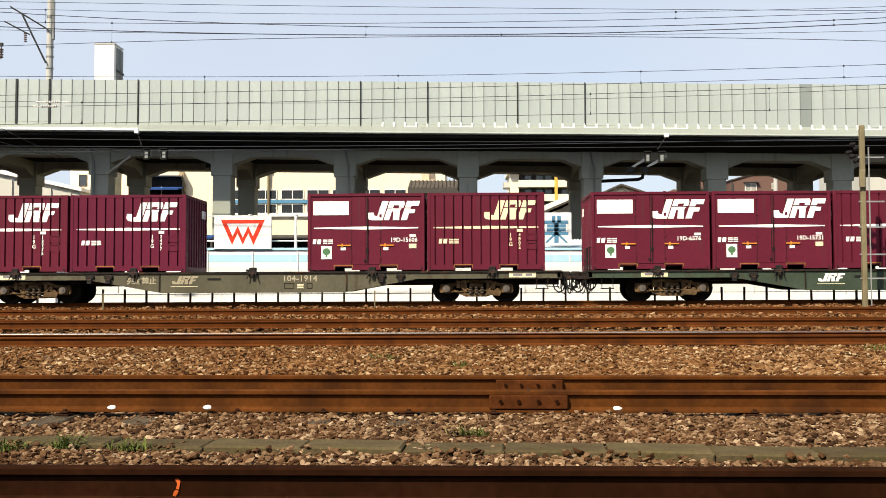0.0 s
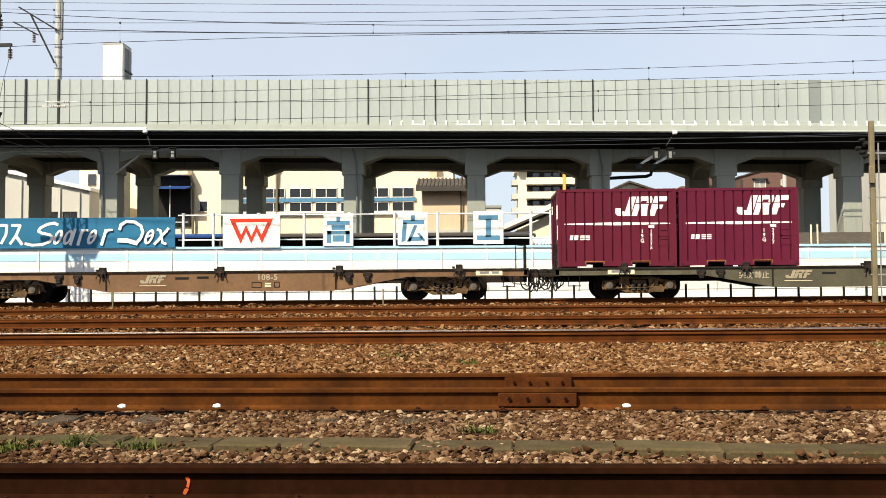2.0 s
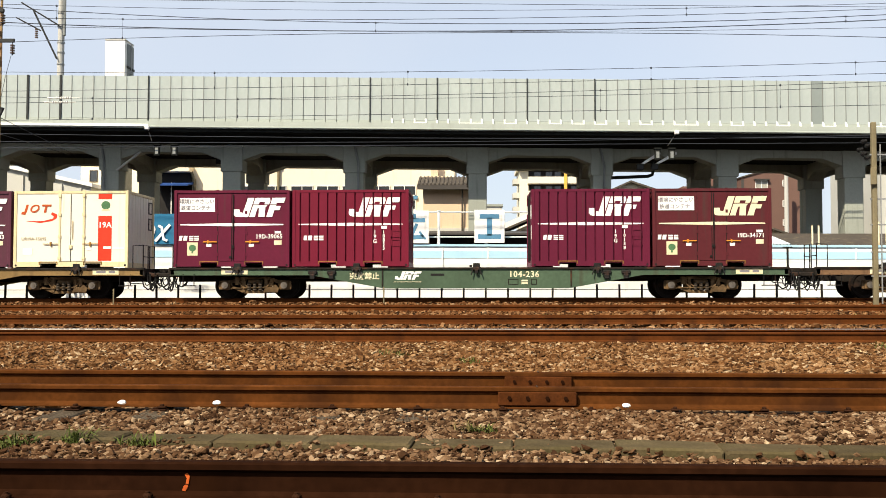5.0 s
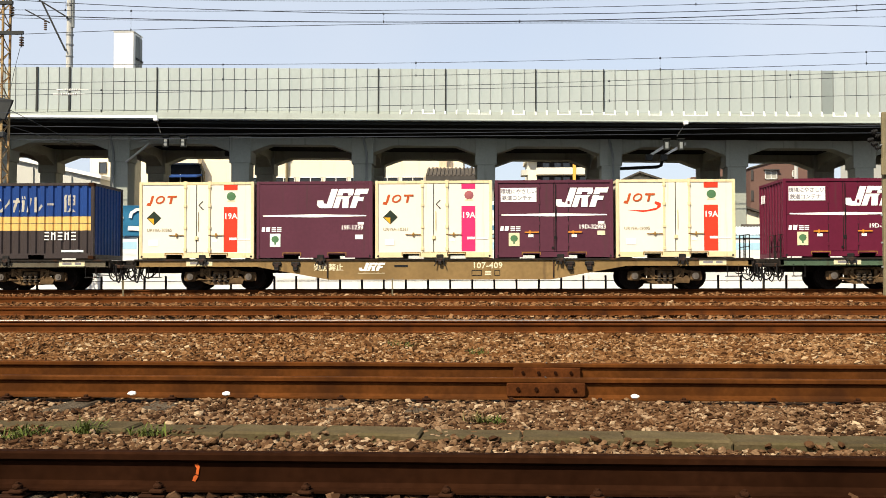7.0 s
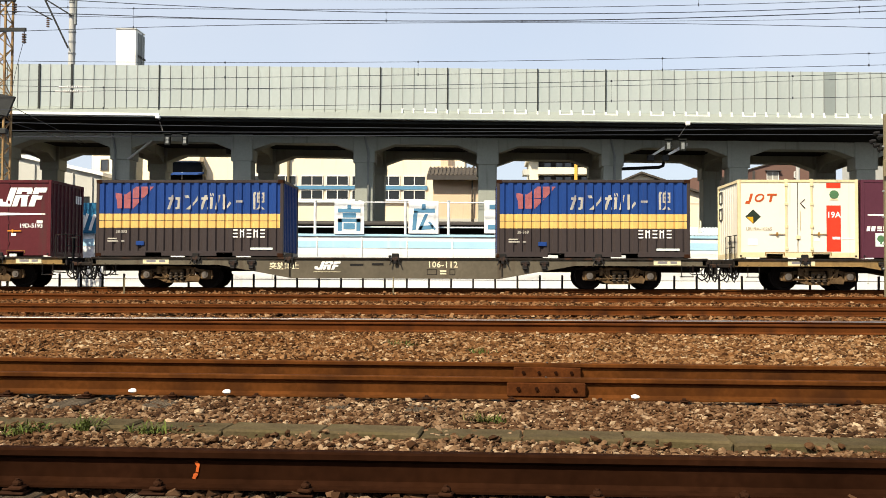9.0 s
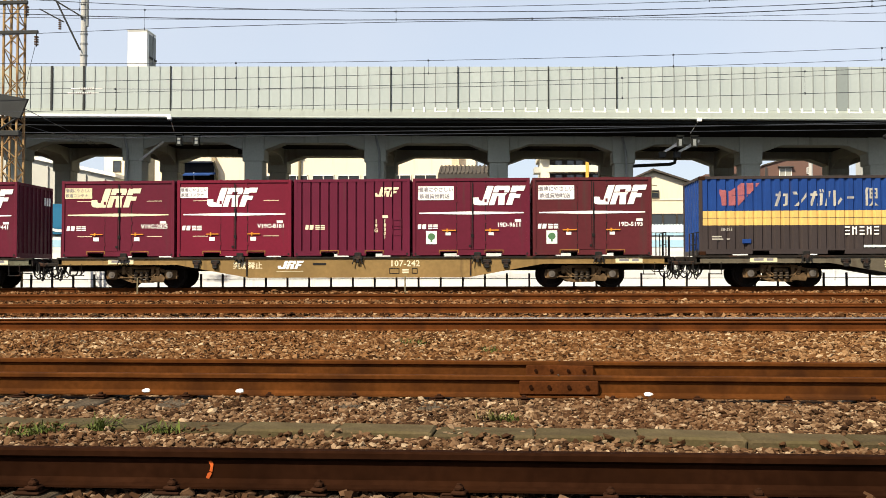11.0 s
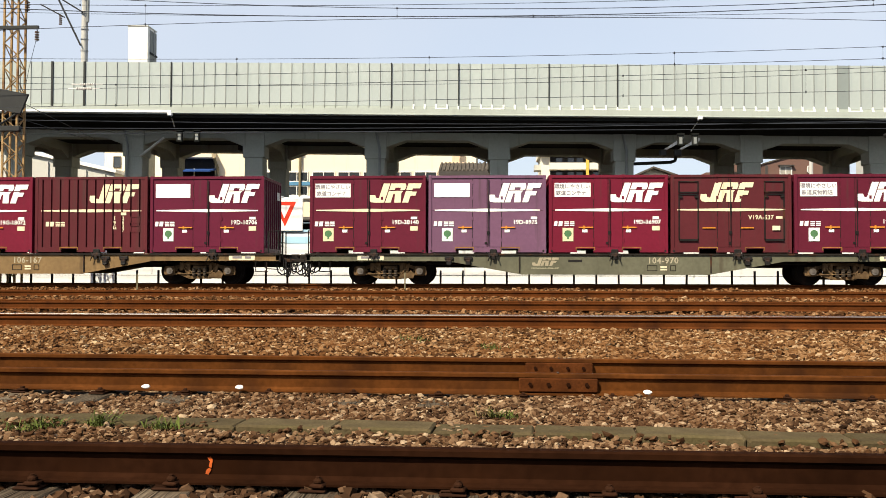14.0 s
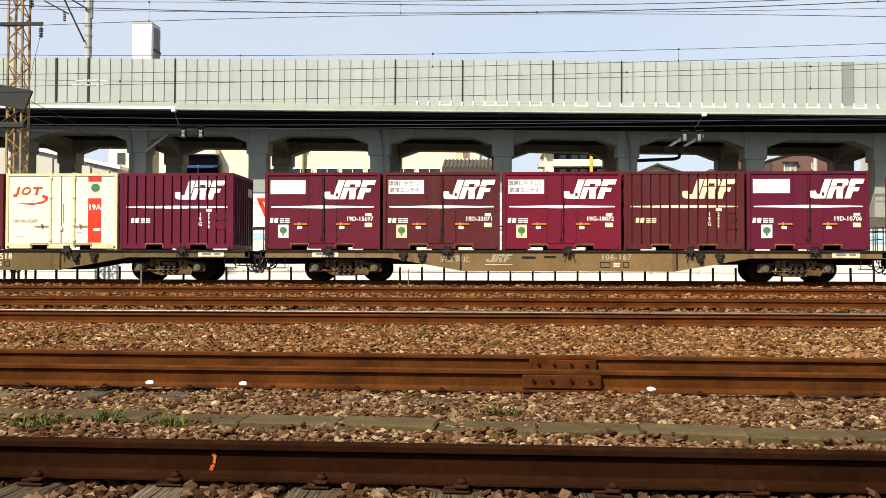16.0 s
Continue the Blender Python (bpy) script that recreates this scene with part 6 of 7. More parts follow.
    part("print", plates([[(0.98, 1.82), (1.26, 1.82), (1.22, 1.88), (1.02, 1.88)]], yy), M["sticker"], c)
    lx = -1.55
    polys = [slant(lx + 0.02, lx + 0.1, 1.77, 2.03, 0.07), [(lx - 0.08, 1.72), (lx + 0.06, 1.70), (lx + 0.08, 1.80), (lx - 0.04, 1.80)]]
    for k in range(10):
        p, q = k * 0.628, (k + 1) * 0.628
        polys.append([(lx + 0.37 + r * math.cos(a) * 0.15 + 0.04 * math.sin(a), 1.90 + r * 0.135 * math.sin(a)) for r, a in ((0.62, p), (1, p), (1, q), (0.62, q))])
    polys += [slant(lx + 0.66, lx + 0.73, 1.77, 2.02, 0.06), slant(lx + 0.60, lx + 0.90, 1.97, 2.03, 0.015)]
    part("emblem", plates(polys, yy), M["orange_print"], c, "orange-red block emblem")
    if swoosh:
        sw = [[(-1.48, 1.50), (-1.0, 1.44), (-0.62, 1.50), (-0.58, 1.58), (-0.9, 1.50), (-1.3, 1.50)], [(-0.62, 1.50), (-0.46, 1.60), (-0.46, 1.72), (-0.62, 1.78), (-0.66, 1.72), (-0.56, 1.64)]]
        part("swoosh", plates(sw, yy), M["red"], c, "red curved swoosh")
    if diamond:
        s = part("hazard_diamond", plates([[(-1.38, 1.08), (-1.14, 1.31), (-1.38, 1.54), (-1.62, 1.31)]], yy), M["diamond"], c, "black hazard diamond")
        part("amber_half", plates([[(-1.38, 1.10), (-1.38, 1.30), (-1.58, 1.30)]], yy - 0.003), M["amber"], s)
        part("chevron", plates([[(0.06, 1.72), (0.2, 1.86), (0.22, 1.83), (0.1, 1.72)], [(0.06, 1.72), (0.1, 1.72), (0.24, 1.58), (0.2, 1.56)]], yy - 0.012), M["frame_dark"], c)
    letters(number, 0.14, M["grimy_text"], c, -1.2, yy - 0.003, 0.92, "number_marking")
    for x0, x1, z0, z1 in ((-1.55, -1.25, 0.42, 0.62), (0.5, 0.66, 0.55, 0.62), (1.34, 1.72, 0.6, 0.64), (1.06, 1.3, 0.6, 0.68)):
        part("notice", plates([[(x0, z0), (x1, z0), (x1, z1), (x0, z1)]], yy - 0.004), M["white"], c)
    pockets(c, (-0.72, 0.72))
    return c


def container_blue(number):
    half = 3.03
    c = new_container("long blue corrugated container with a buff band and grimy base")
    blue, low = PAINTS["blue_box"], PAINTS["navy_low"]
    box_frame(c, half, blue, pocket=(1.15, 1.15), trim=low)
    n = 21
    step = (2 * half - 0.2) / n
    prof = []
    y = -DEEP + 0.012
    for k in range(n):
        x = -half + 0.1 + k * step
        prof += [(x, y), (x + step * 0.52, y), (x + step * 0.66, y + 0.045), (x + step * 0.86, y + 0.045)]
    prof.append((half - 0.1, y))
    ring = prof + [(x, yy + 0.006) for x, yy in prof][::-1]

    def sheet(z0, z1, mat, name, label=""):
        part(name, Geo().loft([[(x, yy, z0) for x, yy in ring], [(x, yy, z1) for x, yy in ring]], False), mat, c, label)

    sheet(1.385, TALL - 0.09, blue, "upper_side")
    sheet(1.165, 1.38, PAINTS["band"], "band", "buff yellow band")
    sheet(1.145, 1.165, M["frame_dark"], "band_line")
    sheet(0.93, 1.145, PAINTS["band"], "band", "buff yellow band")
    sheet(0.19, 0.93, low, "lower_side", "grimy dark navy lower side")
    strips = [(-half + 0.1 + k * step, -half + 0.1 + k * step + step * 0.52) for k in range(n)]
    yy = y - 0.005
    wing = [[(-2.46, 2.06), (-2.36, 1.80), (-2.05, 1.80), (-2.07, 2.0)], [(-2.36, 1.80), (-2.34, 1.55), (-1.82, 1.55), (-1.52, 1.86), (-2.05, 1.86)], [(-2.07, 1.86), (-1.48, 1.90), (-1.16, 2.25), (-1.73, 2.25), (-2.07, 2.0)]]
    wide = [(a - 0.035, b + 0.03) for a, b in strips]
    part("emblem", plates(wing, yy, wide), M["faded_red"], c, "faded red emblem")
    shp = []
    for x in (-0.70, 0.36):  # two hooked shapes
        shp += [slant(x + 0.02, x + 0.40, 1.83, 1.91, 0.0), slant(x + 0.30, x + 0.38, 1.54, 1.84, 0.02), slant(x + 0.22, x + 0.32, 1.52, 1.59, 0.0), slant(x - 0.02, x + 0.07, 1.52, 1.98, 0.15)]
    shp += [slant(0.68, 0.72, 1.94, 2.04, -0.03), slant(0.76, 0.80, 1.94, 2.04, -0.03)]
    shp += [slant(-0.13, 0.0, 1.88, 1.97, -0.04), [(-0.12, 1.52), (0.02, 1.52), (0.26, 1.80), (0.26, 1.95), (0.16, 1.78)]]
    shp += [slant(0.82, 0.90, 1.52, 1.98, 0.10), [(1.08, 1.52), (1.17, 1.52), (1.17, 2.0), (1.08, 2.0)], [(1.14, 1.52), (1.22, 1.54), (1.36, 1.72), (1.30, 1.78)]]
    shp += [slant(1.45, 1.76, 1.74, 1.81, 0)]
    shp += [slant(2.06, 2.13, 1.52, 1.92, 0), slant(2.00, 2.08, 1.82, 2.08, 0.08), slant(2.18, 2.42, 2.0, 2.06, 0), slant(2.18, 2.42, 1.74, 1.80, 0), slant(2.18, 2.42, 1.88, 1.93, 0), slant(2.18, 2.23, 1.74, 2.0, 0), slant(2.37, 2.42, 1.74, 2.0, 0), slant(2.26, 2.33, 1.62, 2.1, 0), slant(2.16, 2.24, 1.52, 1.64, 0.1), slant(2.34, 2.44, 1.52, 1.64, -0.12)]
    for lo, hi in ((-1.0, -0.2), (-0.2, 0.3), (0.3, 0.805), (0.805, 1.4), (1.4, 1.9), (1.9, 3.0)):
        some = [q for q in shp if lo <= sum(p[0] for p in q) / len(q) < hi]
        part("company_shape", plates(some, yy, wide), M["silver"], c, "worn silver block shape")
    w = []
    for k in range(5):
        x = 1.42 + 0.22 * k
        w += [slant(x, x + 0.04, 0.62, 0.88, 0), slant(x + 0.1, x + 0.14, 0.62, 0.88, 0), slant(x, x + 0.14, 0.80, 0.84, 0)] if k % 2 else [slant(x, x + 0.15, 0.84, 0.88, 0), slant(x, x + 0.15, 0.73, 0.77, 0), slant(x, x + 0.15, 0.62, 0.66, 0)]
    part("name_shapes", plates(w, yy), M["white"], c)
    letters(number, 0.13, M["silver"], c, -2.2, yy - 0.002, 0.80, "number_marking")
    part("data_lines", plates([slant(-2.65, -2.35, 0.56, 0.6, 0), slant(-2.65, -2.3, 0.48, 0.52, 0), slant(-2.2, -2.1, 0.48, 0.52, 0)], yy), M["silver"], c)
    part("notice", plates([slant(1.98, 2.7, 0.23, 0.30, 0)], yy - 0.01), M["pale_sticker"], c)
    part("card_holder", Geo().box(-1.72, -1.45, yy - 0.03, yy, 0.36, 0.5, 0.01), blue, c)
    for s in (-1, 1):
        ribbed_end(c, half, blue, s, 9)
        for z in (0.06, TALL - 0.06):
            part("corner_block", Geo().box(s * (half - 0.09) - 0.095, s * (half - 0.09) + 0.095, -DEEP - 0.008, -DEEP + 0.17, z - 0.06, z + 0.06, 0.01), M["plate_rust"], c, "rusty corner casting")
    return c


# ---- wagons ----
def bogie_mesh():
    """Two arch-bar side frames with open windows, joined by a bolster."""
    g = Geo()
    for s in (-1, 1):
        y0, y1 = sorted((s * 0.86, s * 0.96))
        g.prism_y([(-1.16, 0.50), (-0.72, 0.50), (-0.40, 0.62), (0.40, 0.62), (0.72, 0.50), (1.16, 0.50), (1.14, 0.57), (0.74, 0.60), (0.42, 0.70), (-0.42, 0.70), (-0.74, 0.60), (-1.14, 0.57)], y0, y1)
        g.prism_y([(-0.80, 0.36), (-0.34, 0.17), (0.34, 0.17), (0.80, 0.36), (0.80, 0.44), (0.30, 0.26), (-0.30, 0.26), (-0.80, 0.44)], y0, y1)
        for x in (-0.36, 0.36):
            g.box(x - 0.055, x + 0.055, y0 - 0.02, y1 + 0.02, 0.20, 0.66, 0.01)
        for x in (-0.95, 0.95):
            g.prism_y([(x - 0.20, 0.30), (x + 0.20, 0.30), (x + 0.23, 0.40), (x + 0.16, 0.58), (x - 0.16, 0.58), (x - 0.23, 0.40)], y0, y1)
    g.box(-0.22, 0.22, -1.0, 1.0, 0.46, 0.60, 0.03)
    g.box(-0.30, 0.30, -0.95, 0.95, 0.18, 0.25, 0.02)
    return g


def spring_mesh():
    n = 10
    rings = []
    for k in range(11):
        r = 0.07 if k % 2 else 0.05
        rings.append([(r * math.cos(i * 2 * math.pi / n), -0.985 + r * math.sin(i * 2 * math.pi / n), 0.26 + 0.026 * k) for i in range(n)])
    return Geo().loft(rings)


def axle_box_mesh():
    g = Geo().box(-0.15, 0.15, -1.03, -0.92, 0.28, 0.58, 0.03)
    return g


def brake_mesh():
    g = Geo()
    for s in (-1, 1):
        g.box(s * 0.46 - 0.05, s * 0.46 + 0.05, -0.86, -0.66, 0.24, 0.62, 0.02)
        g.tube((s * 0.62, -0.99, 0.66), (s * 0.35, -0.99, 0.32), 0.025, 6)
    g.tube((-0.7, -0.99, 0.33), (0.7, -0.99, 0.37), 0.02, 6)
    g.prism_y([(0.32, 0.22), (0.74, 0.20), (0.80, 0.34), (0.66, 0.46), (0.56, 0.36), (0.36, 0.34)], -1.04, -0.99)
    g.box(0.50, 0.60, -1.0, -0.93, 0.40, 0.66, 0.015).box(-0.64, -0.52, -1.02, -0.95, 0.44, 0.70, 0.015)
    g.tube((-0.52, -1.0, 0.60), (-0.20, -1.0, 0.36), 0.02, 6)
    return g


def wheelset_mesh():
    g = Geo()
    g.tube((0, -0.62, 0), (0, 0.62, 0), 0.075, 12)
    for s in (-1, 1):
        y = s * 0.565
        rings = []
        n = 28
        for r, dy in ((0.08, -0.07), (0.18, -0.055), (0.34, -0.03), (0.36, -0.065), (0.428, -0.065), (0.43, 0.045), (0.455, 0.055), (0.455, 0.075), (0.36, 0.075), (0.34, 0.02), (0.18, 0.0), (0.08, 0.03)):
            rings.append([(r * math.cos(i * 2 * math.pi / n), y - s * dy, r * math.sin(i * 2 * math.pi / n)) for i in range(n)])
        g.loft(rings, False)
    # chalk and casting marks, so that the turning shows
    for a in (0.3, 2.4, 4.5):
        g.box(0.22 * math.cos(a) - 0.03, 0.22 * math.cos(a) + 0.03, -0.63, -0.60, 0.22 * math.sin(a) - 0.03, 0.22 * math.sin(a) + 0.03)
    return g


BOGIE = mesh_of("side_frame", bogie_mesh(), M["bogie"])
SPRING = mesh_of("coil_spring", spring_mesh(), M["spring"])
AXLE = mesh_of("axle_box", axle_box_mesh(), M["bogie"])
AXLE_CAP = mesh_of("axle_cap", Geo().tube((0, -1.02, 0.43), (0, -1.075, 0.43), 0.105, 14).tube((0, -1.075, 0.43), (0, -1.09, 0.43), 0.05, 10), M["axle_cap"])
BRAKE = mesh_of("brake_rigging", brake_mesh(), M["bogie"])
BEAM = mesh_of("brake_beam", Geo().box(-0.48, 0.48, -0.74, -0.66, 0.27, 0.64, 0.03), M["wheel"])
WHEELSET = mesh_of("wheelset", wheelset_mesh(), M["wheel"])
LOCK = mesh_of("container_lock", Geo().box(-0.11, 0.11, -0.10, 0.06, -0.02, 0.13, 0.02).box(-0.22, -0.13, -0.06, 0.04, 0.0, 0.07, 0.01).box(-0.16, 0.16, -0.13, -0.02, -0.10, 0.0, 0.015).tube((-0.1, -0.12, -0.06), (-0.17, -0.15, -0.24), 0.018, 6).tube((0.1, -0.12, -0.06), (0.16, -0.15, -0.24), 0.018, 6).box(-0.05, 0.05, -0.15, -0.1, -0.2, -0.06, 0.01), M["black"])
FLAP = mesh_of("folded_lock", Geo().box(-0.14, 0.14, -0.10, 0.0, -0.07, 0.05, 0.02).box(-0.08, 0.08, -0.14, -0.05, -0.22, -0.06, 0.02).tube((-0.06, -0.12, -0.2), (0.06, -0.12, -0.2), 0.03, 8), M["black"])
HOSES = []
for k, (x, d, w) in enumerate(((0.0, 0.42, 0.30), (0.12, 0.5, -0.28), (-0.1, 0.36, 0.22), (0.05, 0.55, 0.1))):
    y = -0.5 - 0.2 * k
    HOSES.append(Geo().path([(x, y, 0.80), (x + w * 0.15, y, 0.80 - d * 0.45), (x + w * 0.5, y, 0.80 - d * 0.88), (x + w, y, 0.80 - d), (x + w * 1.45, y, 0.80 - d * 0.8), (x + w * 1.65, y, 0.80 - d * 0.4), (x + w * 1.6, y, 0.86)], 0.024, 6))
for k in range(6):
    x, y, d = -0.32 + 0.13 * k, -0.95 + 0.1 * (k % 3), 0.26 + 0.09 * ((k * 2) % 5)
    HOSES.append(Geo().path([(x, y, 0.86), (x - 0.03, y, 0.86 - d * 0.6), (x + 0.0, y, 0.86 - d * 0.9), (x + 0.06, y, 0.86 - d), (x + 0.13, y, 0.86 - d * 0.85), (x + 0.16, y, 0.86 - d * 0.5), (x + 0.14, y, 0.80)], 0.018, 6))
HOSES = [mesh_of("brake_hose", g, M["hose"]) for g in HOSES]
HOSE_BOX = mesh_of("hose_bracket", Geo().box(-0.30, 0.32, -1.02, -0.84, 0.70, 0.82, 0.02), M["underside"])
PULL_ROD = mesh_of("uncoupling_rod", Geo().path([(-0.62, -1.1, 0.86), (-0.62, -1.1, 0.54), (-0.58, -1.1, 0.50), (-0.18, -1.1, 0.48)], 0.018, 6), M["hose"])
COUPLER = mesh_of("coupler", Geo().box(-0.55, 0.0, -0.11, 0.11, 0.74, 0.96, 0.02).box(-0.06, 0.24, -0.2, 0.2, 0.70, 0.98, 0.04).tube((-0.05, -0.95, 0.78), (-0.05, 0.95, 0.78), 0.025, 6).box(-0.16, -0.02, -0.95, -0.78, 0.55, 0.85, 0.02).tube((-0.1, -0.9, 0.55), (0.1, -0.95, 0.40), 0.02, 6), M["underside"])


def build_wagon(number, base, n, slots, depth_at=3.3, rusty=0.35, hold=False, shade="brown", locks=None):
    mat = paint(f"wagon_paint_{shade}_{n}", base, rusty, 0.6, (0.05, 0.03, 0.018), 0.2)
    w = thing("flat_wagon", f"{shade} steel container flat wagon with deep side sills" + (", empty" if not slots else ""), "railway wagon", group="wagons of the freight train")
    top = FLOOR - 0.03
    a, b = depth_at, depth_at + 2.35
    low = 0.345
    ou = [(-9.75, top - 0.20), (-b, top - 0.20), (-a, low), (a, low), (b, top - 0.20), (9.75, top - 0.20), (9.75, top), (-9.75, top)]
    for y0, y1 in ((-1.20, -1.16), (1.16, 1.20)):
        part("side_sill", Geo().prism_y(ou, y0, y1), mat, w, f"{shade} painted side sill")
    flange = Geo()
    for (xa, za), (xb, zb) in zip(ou[:5], ou[1:6]):
        flange.prism_y([(xa, za - 0.02), (xb, zb - 0.02), (xb, zb), (xa, za)], -1.24, -1.10)
    part("lower_flange", flange, mat, w)
    part("deck_edge", Geo().box(-9.8, 9.8, -1.24, -1.10, top - 0.03, top + 0.025).box(-9.8, 9.8, 1.10, 1.235, top, top + 0.03), M["underside"], w)
    core = Geo().box(-9.8, 9.8, -0.22, 0.22, 0.55, top).box(-9.8, -9.65, -1.2, 1.2, 0.72, top).box(9.65, 9.8, -1.2, 1.2, 0.72, top)
    for k in range(-9, 10):
        core.box(k - 0.06, k + 0.06, -1.16, 1.16, 0.70, top)
    part("underframe", core, M["underside"], w)
    for x in (-a - 0.08, a + 0.08):
        part("stiffener", Geo().box(x - 0.02, x + 0.02, -1.225, -1.20, 0.38, top), M["underside"], w)
    part("brake_cylinder", Geo().tube((-1.6, -0.7, 0.62), (-0.6, -0.7, 0.62), 0.2, 12).tube((0.6, -0.75, 0.6), (1.8, -0.75, 0.6), 0.16, 12).tube((-6, -0.9, 0.66), (6, -0.9, 0.66), 0.03, 6), M["underside"], w)
    # lettering on the sill
    yy = -1.206
    old = n in (1, 2, 7, 8)
    letters(number, 0.27, M["faded_mark" if old else "yellowed"], w, 1.50, yy, top - 0.20, "number_marking", 1.08)
    part("emblem", plates(emblem_polys(-2.6, top - 0.36, 0.85, 0.26), yy), M["grimy_text" if n in (1, 2, 7, 8) else "white"], w, "small leaning block emblem")
    part("emblem_line", plates([slant(-2.62, -1.75, top - 0.44, top - 0.425, 0)], yy), M["yellowed"], w)
    part("slot_hole", plates([slant(-1.45, -1.02, top - 0.24, top - 0.17, 0)] + ([slant(-0.75, -0.38, top - 0.22, top - 0.15, 0)] if n in (2, 5, 8) else []), yy - 0.002), M["black"], w)
    part("data_frame", plates([slant(1.0, 1.32, top - 0.52, top - 0.50, 0), slant(1.0, 1.32, top - 0.36, top - 0.34, 0), slant(1.0, 1.02, top - 0.52, top - 0.34, 0), slant(1.30, 1.32, top - 0.52, top - 0.34, 0), slant(1.72, 1.9, top - 0.52, top - 0.50, 0), slant(1.72, 1.9, top - 0.36, top - 0.34, 0), slant(1.72, 1.74, top - 0.52, top - 0.34, 0), slant(1.88, 1.9, top - 0.52, top - 0.34, 0)], yy), M["underside"], w)
    part("data_lines", plates([slant(1.42, 1.62, top - 0.42, top - 0.37, 0), slant(1.42, 1.62, top - 0.50, top - 0.45, 0)], yy), M["yellowed"], w)
    if hold:
        letters("突放禁止", 0.24, M["faded_mark" if old else "yellowed"], w, -3.55, yy, top - 0.26, "warning_marking")
    for x in (-7.7, 8.55):
        part("end_plate", plates([slant(x - 0.42, x + 0.42, top - 0.19, top - 0.02, 0)], -1.212), M["sticker" if not old else "yellowed"], w, "pale inspection plate")
        part("plate_lines", plates([slant(x - 0.3, x + 0.0, top - 0.14, top - 0.07, 0), slant(x + 0.1, x + 0.3, top - 0.14, top - 0.07, 0)], -1.216), M["grey_text"], w)
    spots = locks or [-2 * PITCH, -PITCH, 0, PITCH, 2 * PITCH]
    for x in spots:
        part("container_lock", LOCK, None, w, m=pose(x, -1.16, FLOOR))
    for x in (-5.2, -4.6, 4.1, 4.7):
        part("folded_lock", FLAP, None, w, m=pose(x, -1.16, top - 0.12))
    for s in (-1, 1):
        part("coupler", COUPLER, None, w, m=pose(s * 9.95, 0, 0, 0, 0, 0 if s > 0 else 180))
        for me in HOSES:
            part("brake_hose", me, None, w, m=pose(s * 9.9, 0, 0))
        part("hose_bracket", HOSE_BOX, None, w, m=pose(s * 9.9, 0, 0))
        part("uncoupling_rod", PULL_ROD, None, w, m=pose(s * 9.9, 0, 0))
        part("step", Geo().path([(s * 9.0, -1.2, 0.78), (s * 9.0, -1.2, 0.42), (s * 9.35, -1.2, 0.42), (s * 9.35, -1.2, 0.78)], 0.02, 6).box(s * 9.17 - 0.2, s * 9.17 + 0.2, -1.22, -1.05, 0.40, 0.43), M["black"], w)
        if s < 0 or n % 2 == 0:
            h = Geo()
            for yb in (-1.1, -0.5):
                h.path([(s * 9.72, yb, 0.95), (s * 9.72, yb, 1.72), (s * 9.72, yb + 0.45, 1.72), (s * 9.72, yb + 0.45, 0.95)], 0.018, 6)
            h.path([(s * 9.4, -1.14, 0.95), (s * 9.4, -1.14, 1.70), (s * 9.72, -1.1, 1.72)], 0.018, 6)
            h.tube((s * 9.72, -1.1, 1.35), (s * 9.72, -0.05, 1.35), 0.015, 6)
            part("end_railing", h, M["black"], w)
        if s < 0 and n in (3, 6):
            part("brake_wheel", Geo().tube((9.85, -0.9, 0.9), (9.85, -0.9, 1.62), 0.035, 8).tube((9.7, -0.9, 1.62), (10.0, -0.9, 1.62), 0.02, 6), M["black"], w)
    for bx in (-7.1, 7.1):
        bg = part("bogie", BOGIE, None, w, "grimy brown cast bogie frame", m=pose(bx, 0, 0))
        for sx_ in (-0.18, 0.0, 0.18):
            part("coil_spring", SPRING, None, bg, m=pose(sx_, 0, 0))
        for sx_ in (-0.95, 0.95):
            part("axle_box", AXLE, None, bg, m=pose(sx_, 0, 0))
            part("axle_cap", AXLE_CAP, None, bg, "worn grey axle cap", m=pose(sx_, 0, 0))
        part("brake_rigging", BRAKE, None, bg)
        part("brake_beam", BEAM, None, bg)
        for wx in (-0.95, 0.95):
            ws = part("wheelset", WHEELSET, None, bg, "dark steel wheels on one axle", m=pose(wx, 0, 0.43))
            WHEELS.append((ws, wx))
    MOVING.append((w, n, 0.2, 0.0, 0.0))
    for k, c in slots:
        x = k * PITCH if k in (-2, -1, 0, 1, 2) else k
        MOVING.append((c, n, x, 0.0, FLOOR + 0.004))
    return w


CD, CR = container_doors, container_ribbed
build_wagon("104-1420", (0.0467, 0.0638, 0.0425), 0, [(-2, CD("19D-6576", "maroon", 4, sticker=2)), (-1, CD("19D-15731", "maroon", 4, sticker=2)), (0, CR("21034", "maroon"))], 2.9, 0.4, shade="dark green")
build_wagon("104-1914", (0.0935, 0.085, 0.0553), 1, [(-2, CR("19775", "maroon")), (-1, CR("2477", "plum")), (1, CD("19D-15606", "maroon", 4, sticker=2)), (2, CR("4802", "maroon", "yellowed"))], 2.9, 0.45, True, "olive grey")
build_wagon("108-5", (0.17, 0.0978, 0.051), 2, [], 3.6, 0.4, shade="brown")
build_wagon("104-236", (0.0638, 0.0978, 0.0595), 3, [(-2, CD("19D-39065", "plum", 1)), (-1, CR("18853", "wine", tint="wine red")), (1, CR("10138", "plum")), (2, CD("19D-34171", "brownish", 1, "yellowed"))], 2.9, 0.35, True, "green")
CC = container_cream
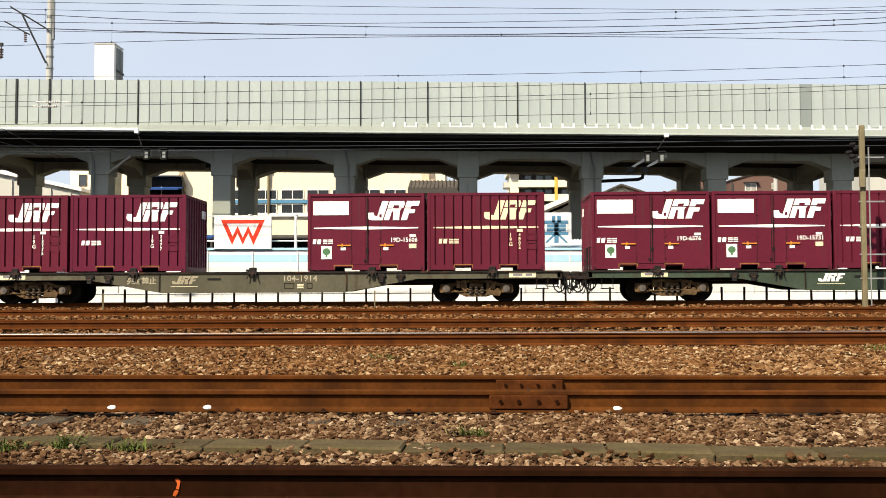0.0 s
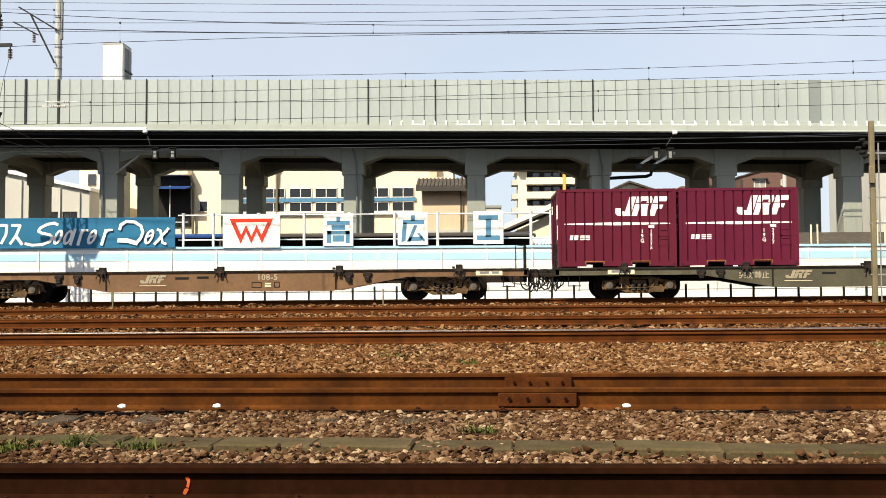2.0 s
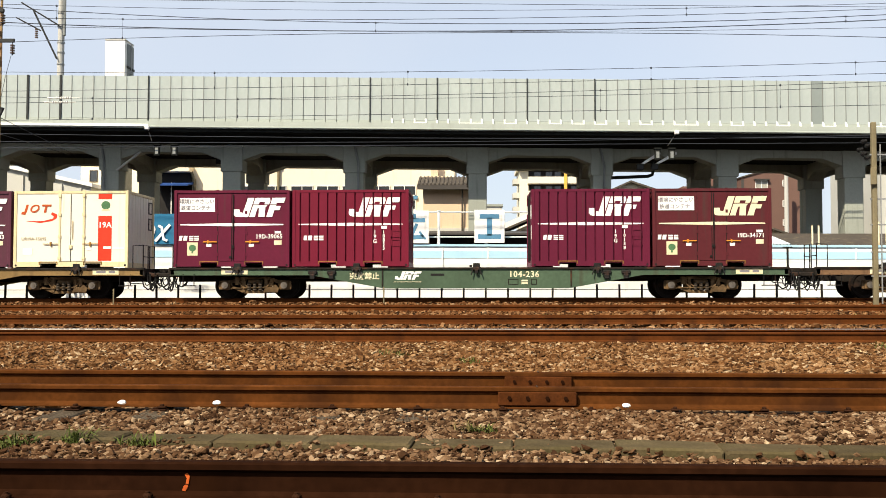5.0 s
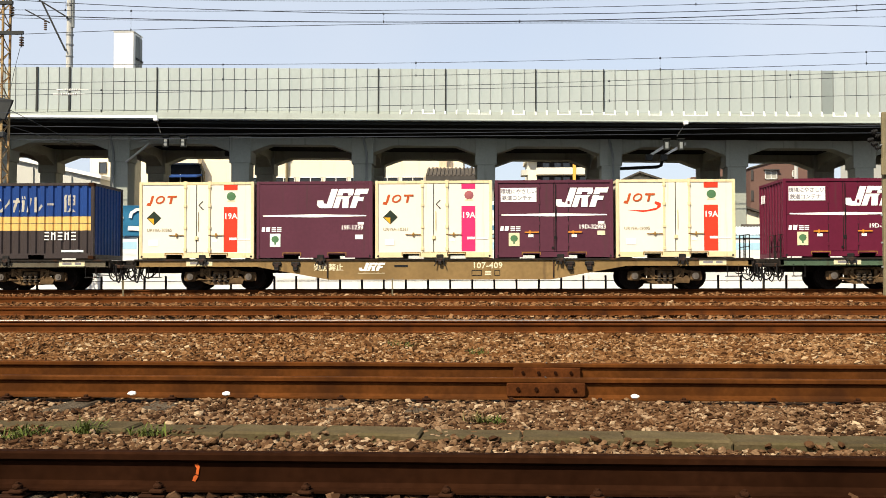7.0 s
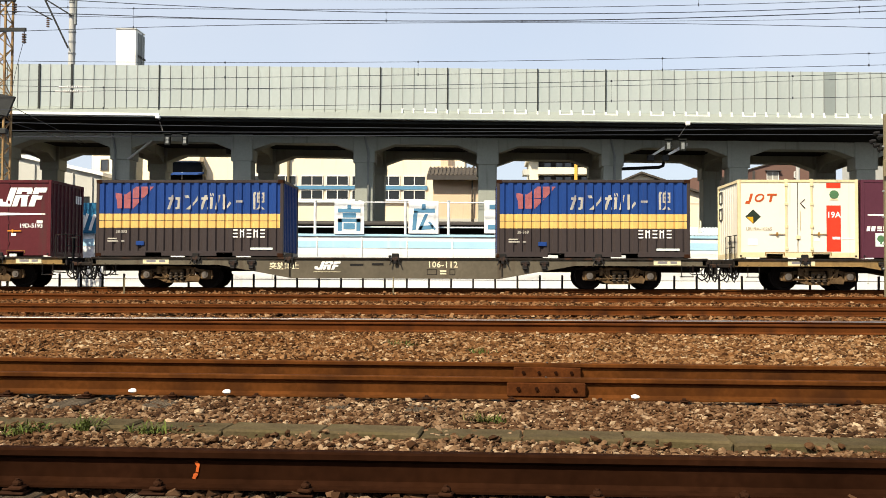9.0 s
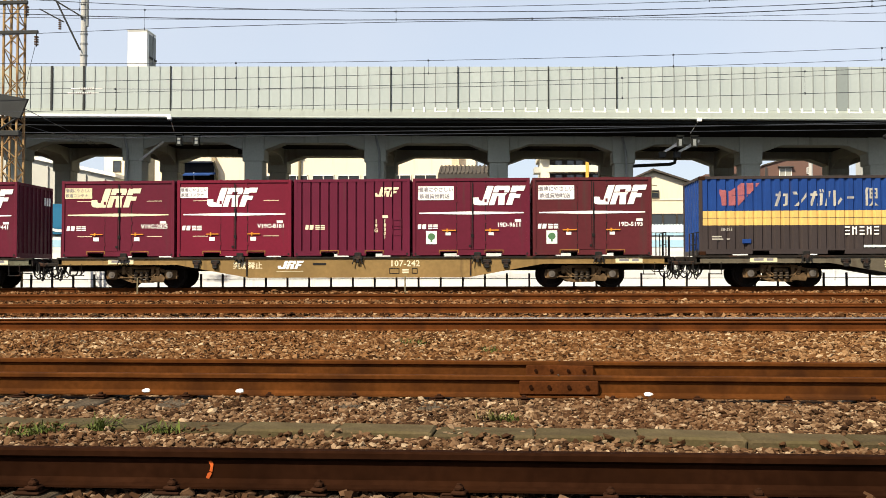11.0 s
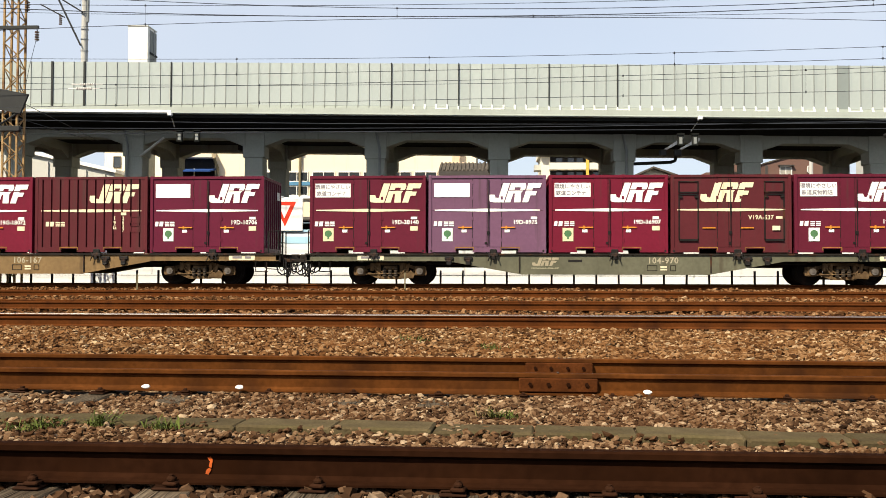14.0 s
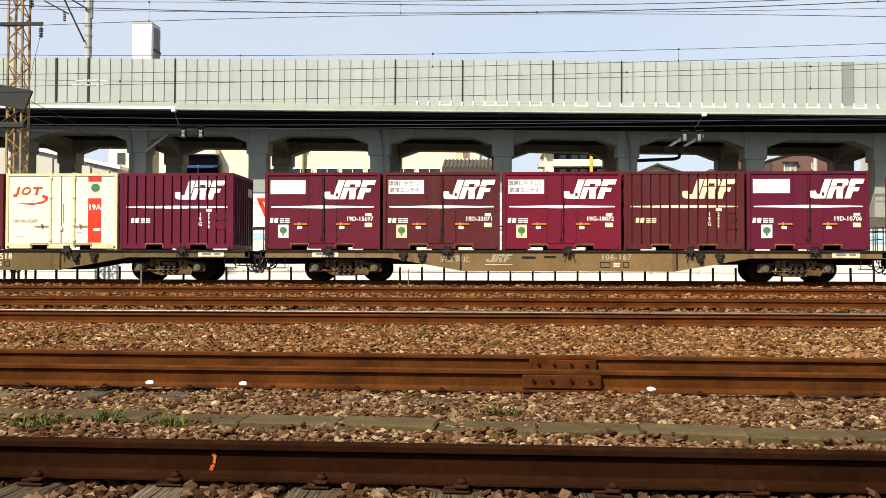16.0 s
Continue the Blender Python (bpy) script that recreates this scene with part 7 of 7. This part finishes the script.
build_wagon("107-409", (0.22, 0.14, 0.055), 4, [(-2, CC("UR19A-10265", True, False)), (-1, container_smooth("19F-1739")), (0, CC("UR19A-10361", True, False, "pink")), (1, CD("19D-32983", "smooth", 1, tint="dark purple-brown")), (2, CC("UR19A-15095", False, True))], 3.5, 0.3, True, "tan")
build_wagon("106-112", (0.106, 0.0892, 0.0612), 5, [(-6.43, container_blue("38-353")), (6.43, container_blue("38-368"))], 3.3, 0.4, True, "grey brown", [-6.4, 0, 6.4, -3.4, 3.4])
CV = container_vented
build_wagon("107-242", (0.225, 0.142, 0.052), 6, [(-2, CV("V19C-2825", "maroon", 3)), (-1, CV("V19C-8181", "wine", 1, "wine red")), (0, CR("18001", "plum", "yellowed", True, "plum")), (1, CD("19D-9611", "maroon", 2, sticker=2)), (2, CD("19D-5193", "brownish", 2, sticker=2))], 3.5, 0.25, True, "tan")
build_wagon("104-970", (0.115, 0.111, 0.0723), 7, [(-2, CD("19D-38140", "maroon", 1, "yellowed")), (-1, CD("19D-8975", "faded", 4, tint="faded mauve", sticker=2)), (0, CD("19D-36907", "wine", 1, tint="wine red")), (1, container_louvred("V19A-537")), (2, CD("19D-9441", "maroon", 2, sticker=2))], 2.9, 0.4, shade="olive green")
build_wagon("106-167", (0.185, 0.118, 0.052), 8, [(-2, CD("19D-15697", "maroon", 4, sticker=2)), (-1, CD("19D-33071", "brownish", 1)), (0, CD("19G-18072", "wine", 1, tint="wine red")), (1, CR("2637", "brownish", "yellowed", tint="brownish maroon")), (2, CD("19D-10706", "plum", 4, sticker=2))], 3.3, 0.4, True, "ochre brown")
build_wagon("107-518", (0.12, 0.085, 0.036), 9, [(0, CD("19D-30127", "brownish", 1)), (1, CC("UR19A-15587", False, True)), (2, CR("7795", "plum"))], 3.5, 0.35, True, "tan")


# ---- what moves ----
def run_at(t):
    return float(np.interp(t, [r[0] for r in RUN], [r[1] for r in RUN]))


def motions():
    for ob, n, dx, dy, dz in MOVING:
        shift = 0.45 if n == 9 else 0.0
        walk(ob, [(t, pose(x - WAGON_STEP * n + dx + shift, TRACK_Y + dy, RAIL_Z + dz + RISE * (x - WAGON_STEP * n + dx), 0, -math.degrees(RISE), 0)) for t, x in RUN])
    for ws, wx in WHEELS:
        rows = []
        for k in range(241):
            t = k / 15
            a = math.degrees((run_at(t) - RUN[0][1]) / 0.455)
            rows.append((t, pose(wx, 0, 0.43, 0, a, 0)))
        walk(ws, rows)


motions()
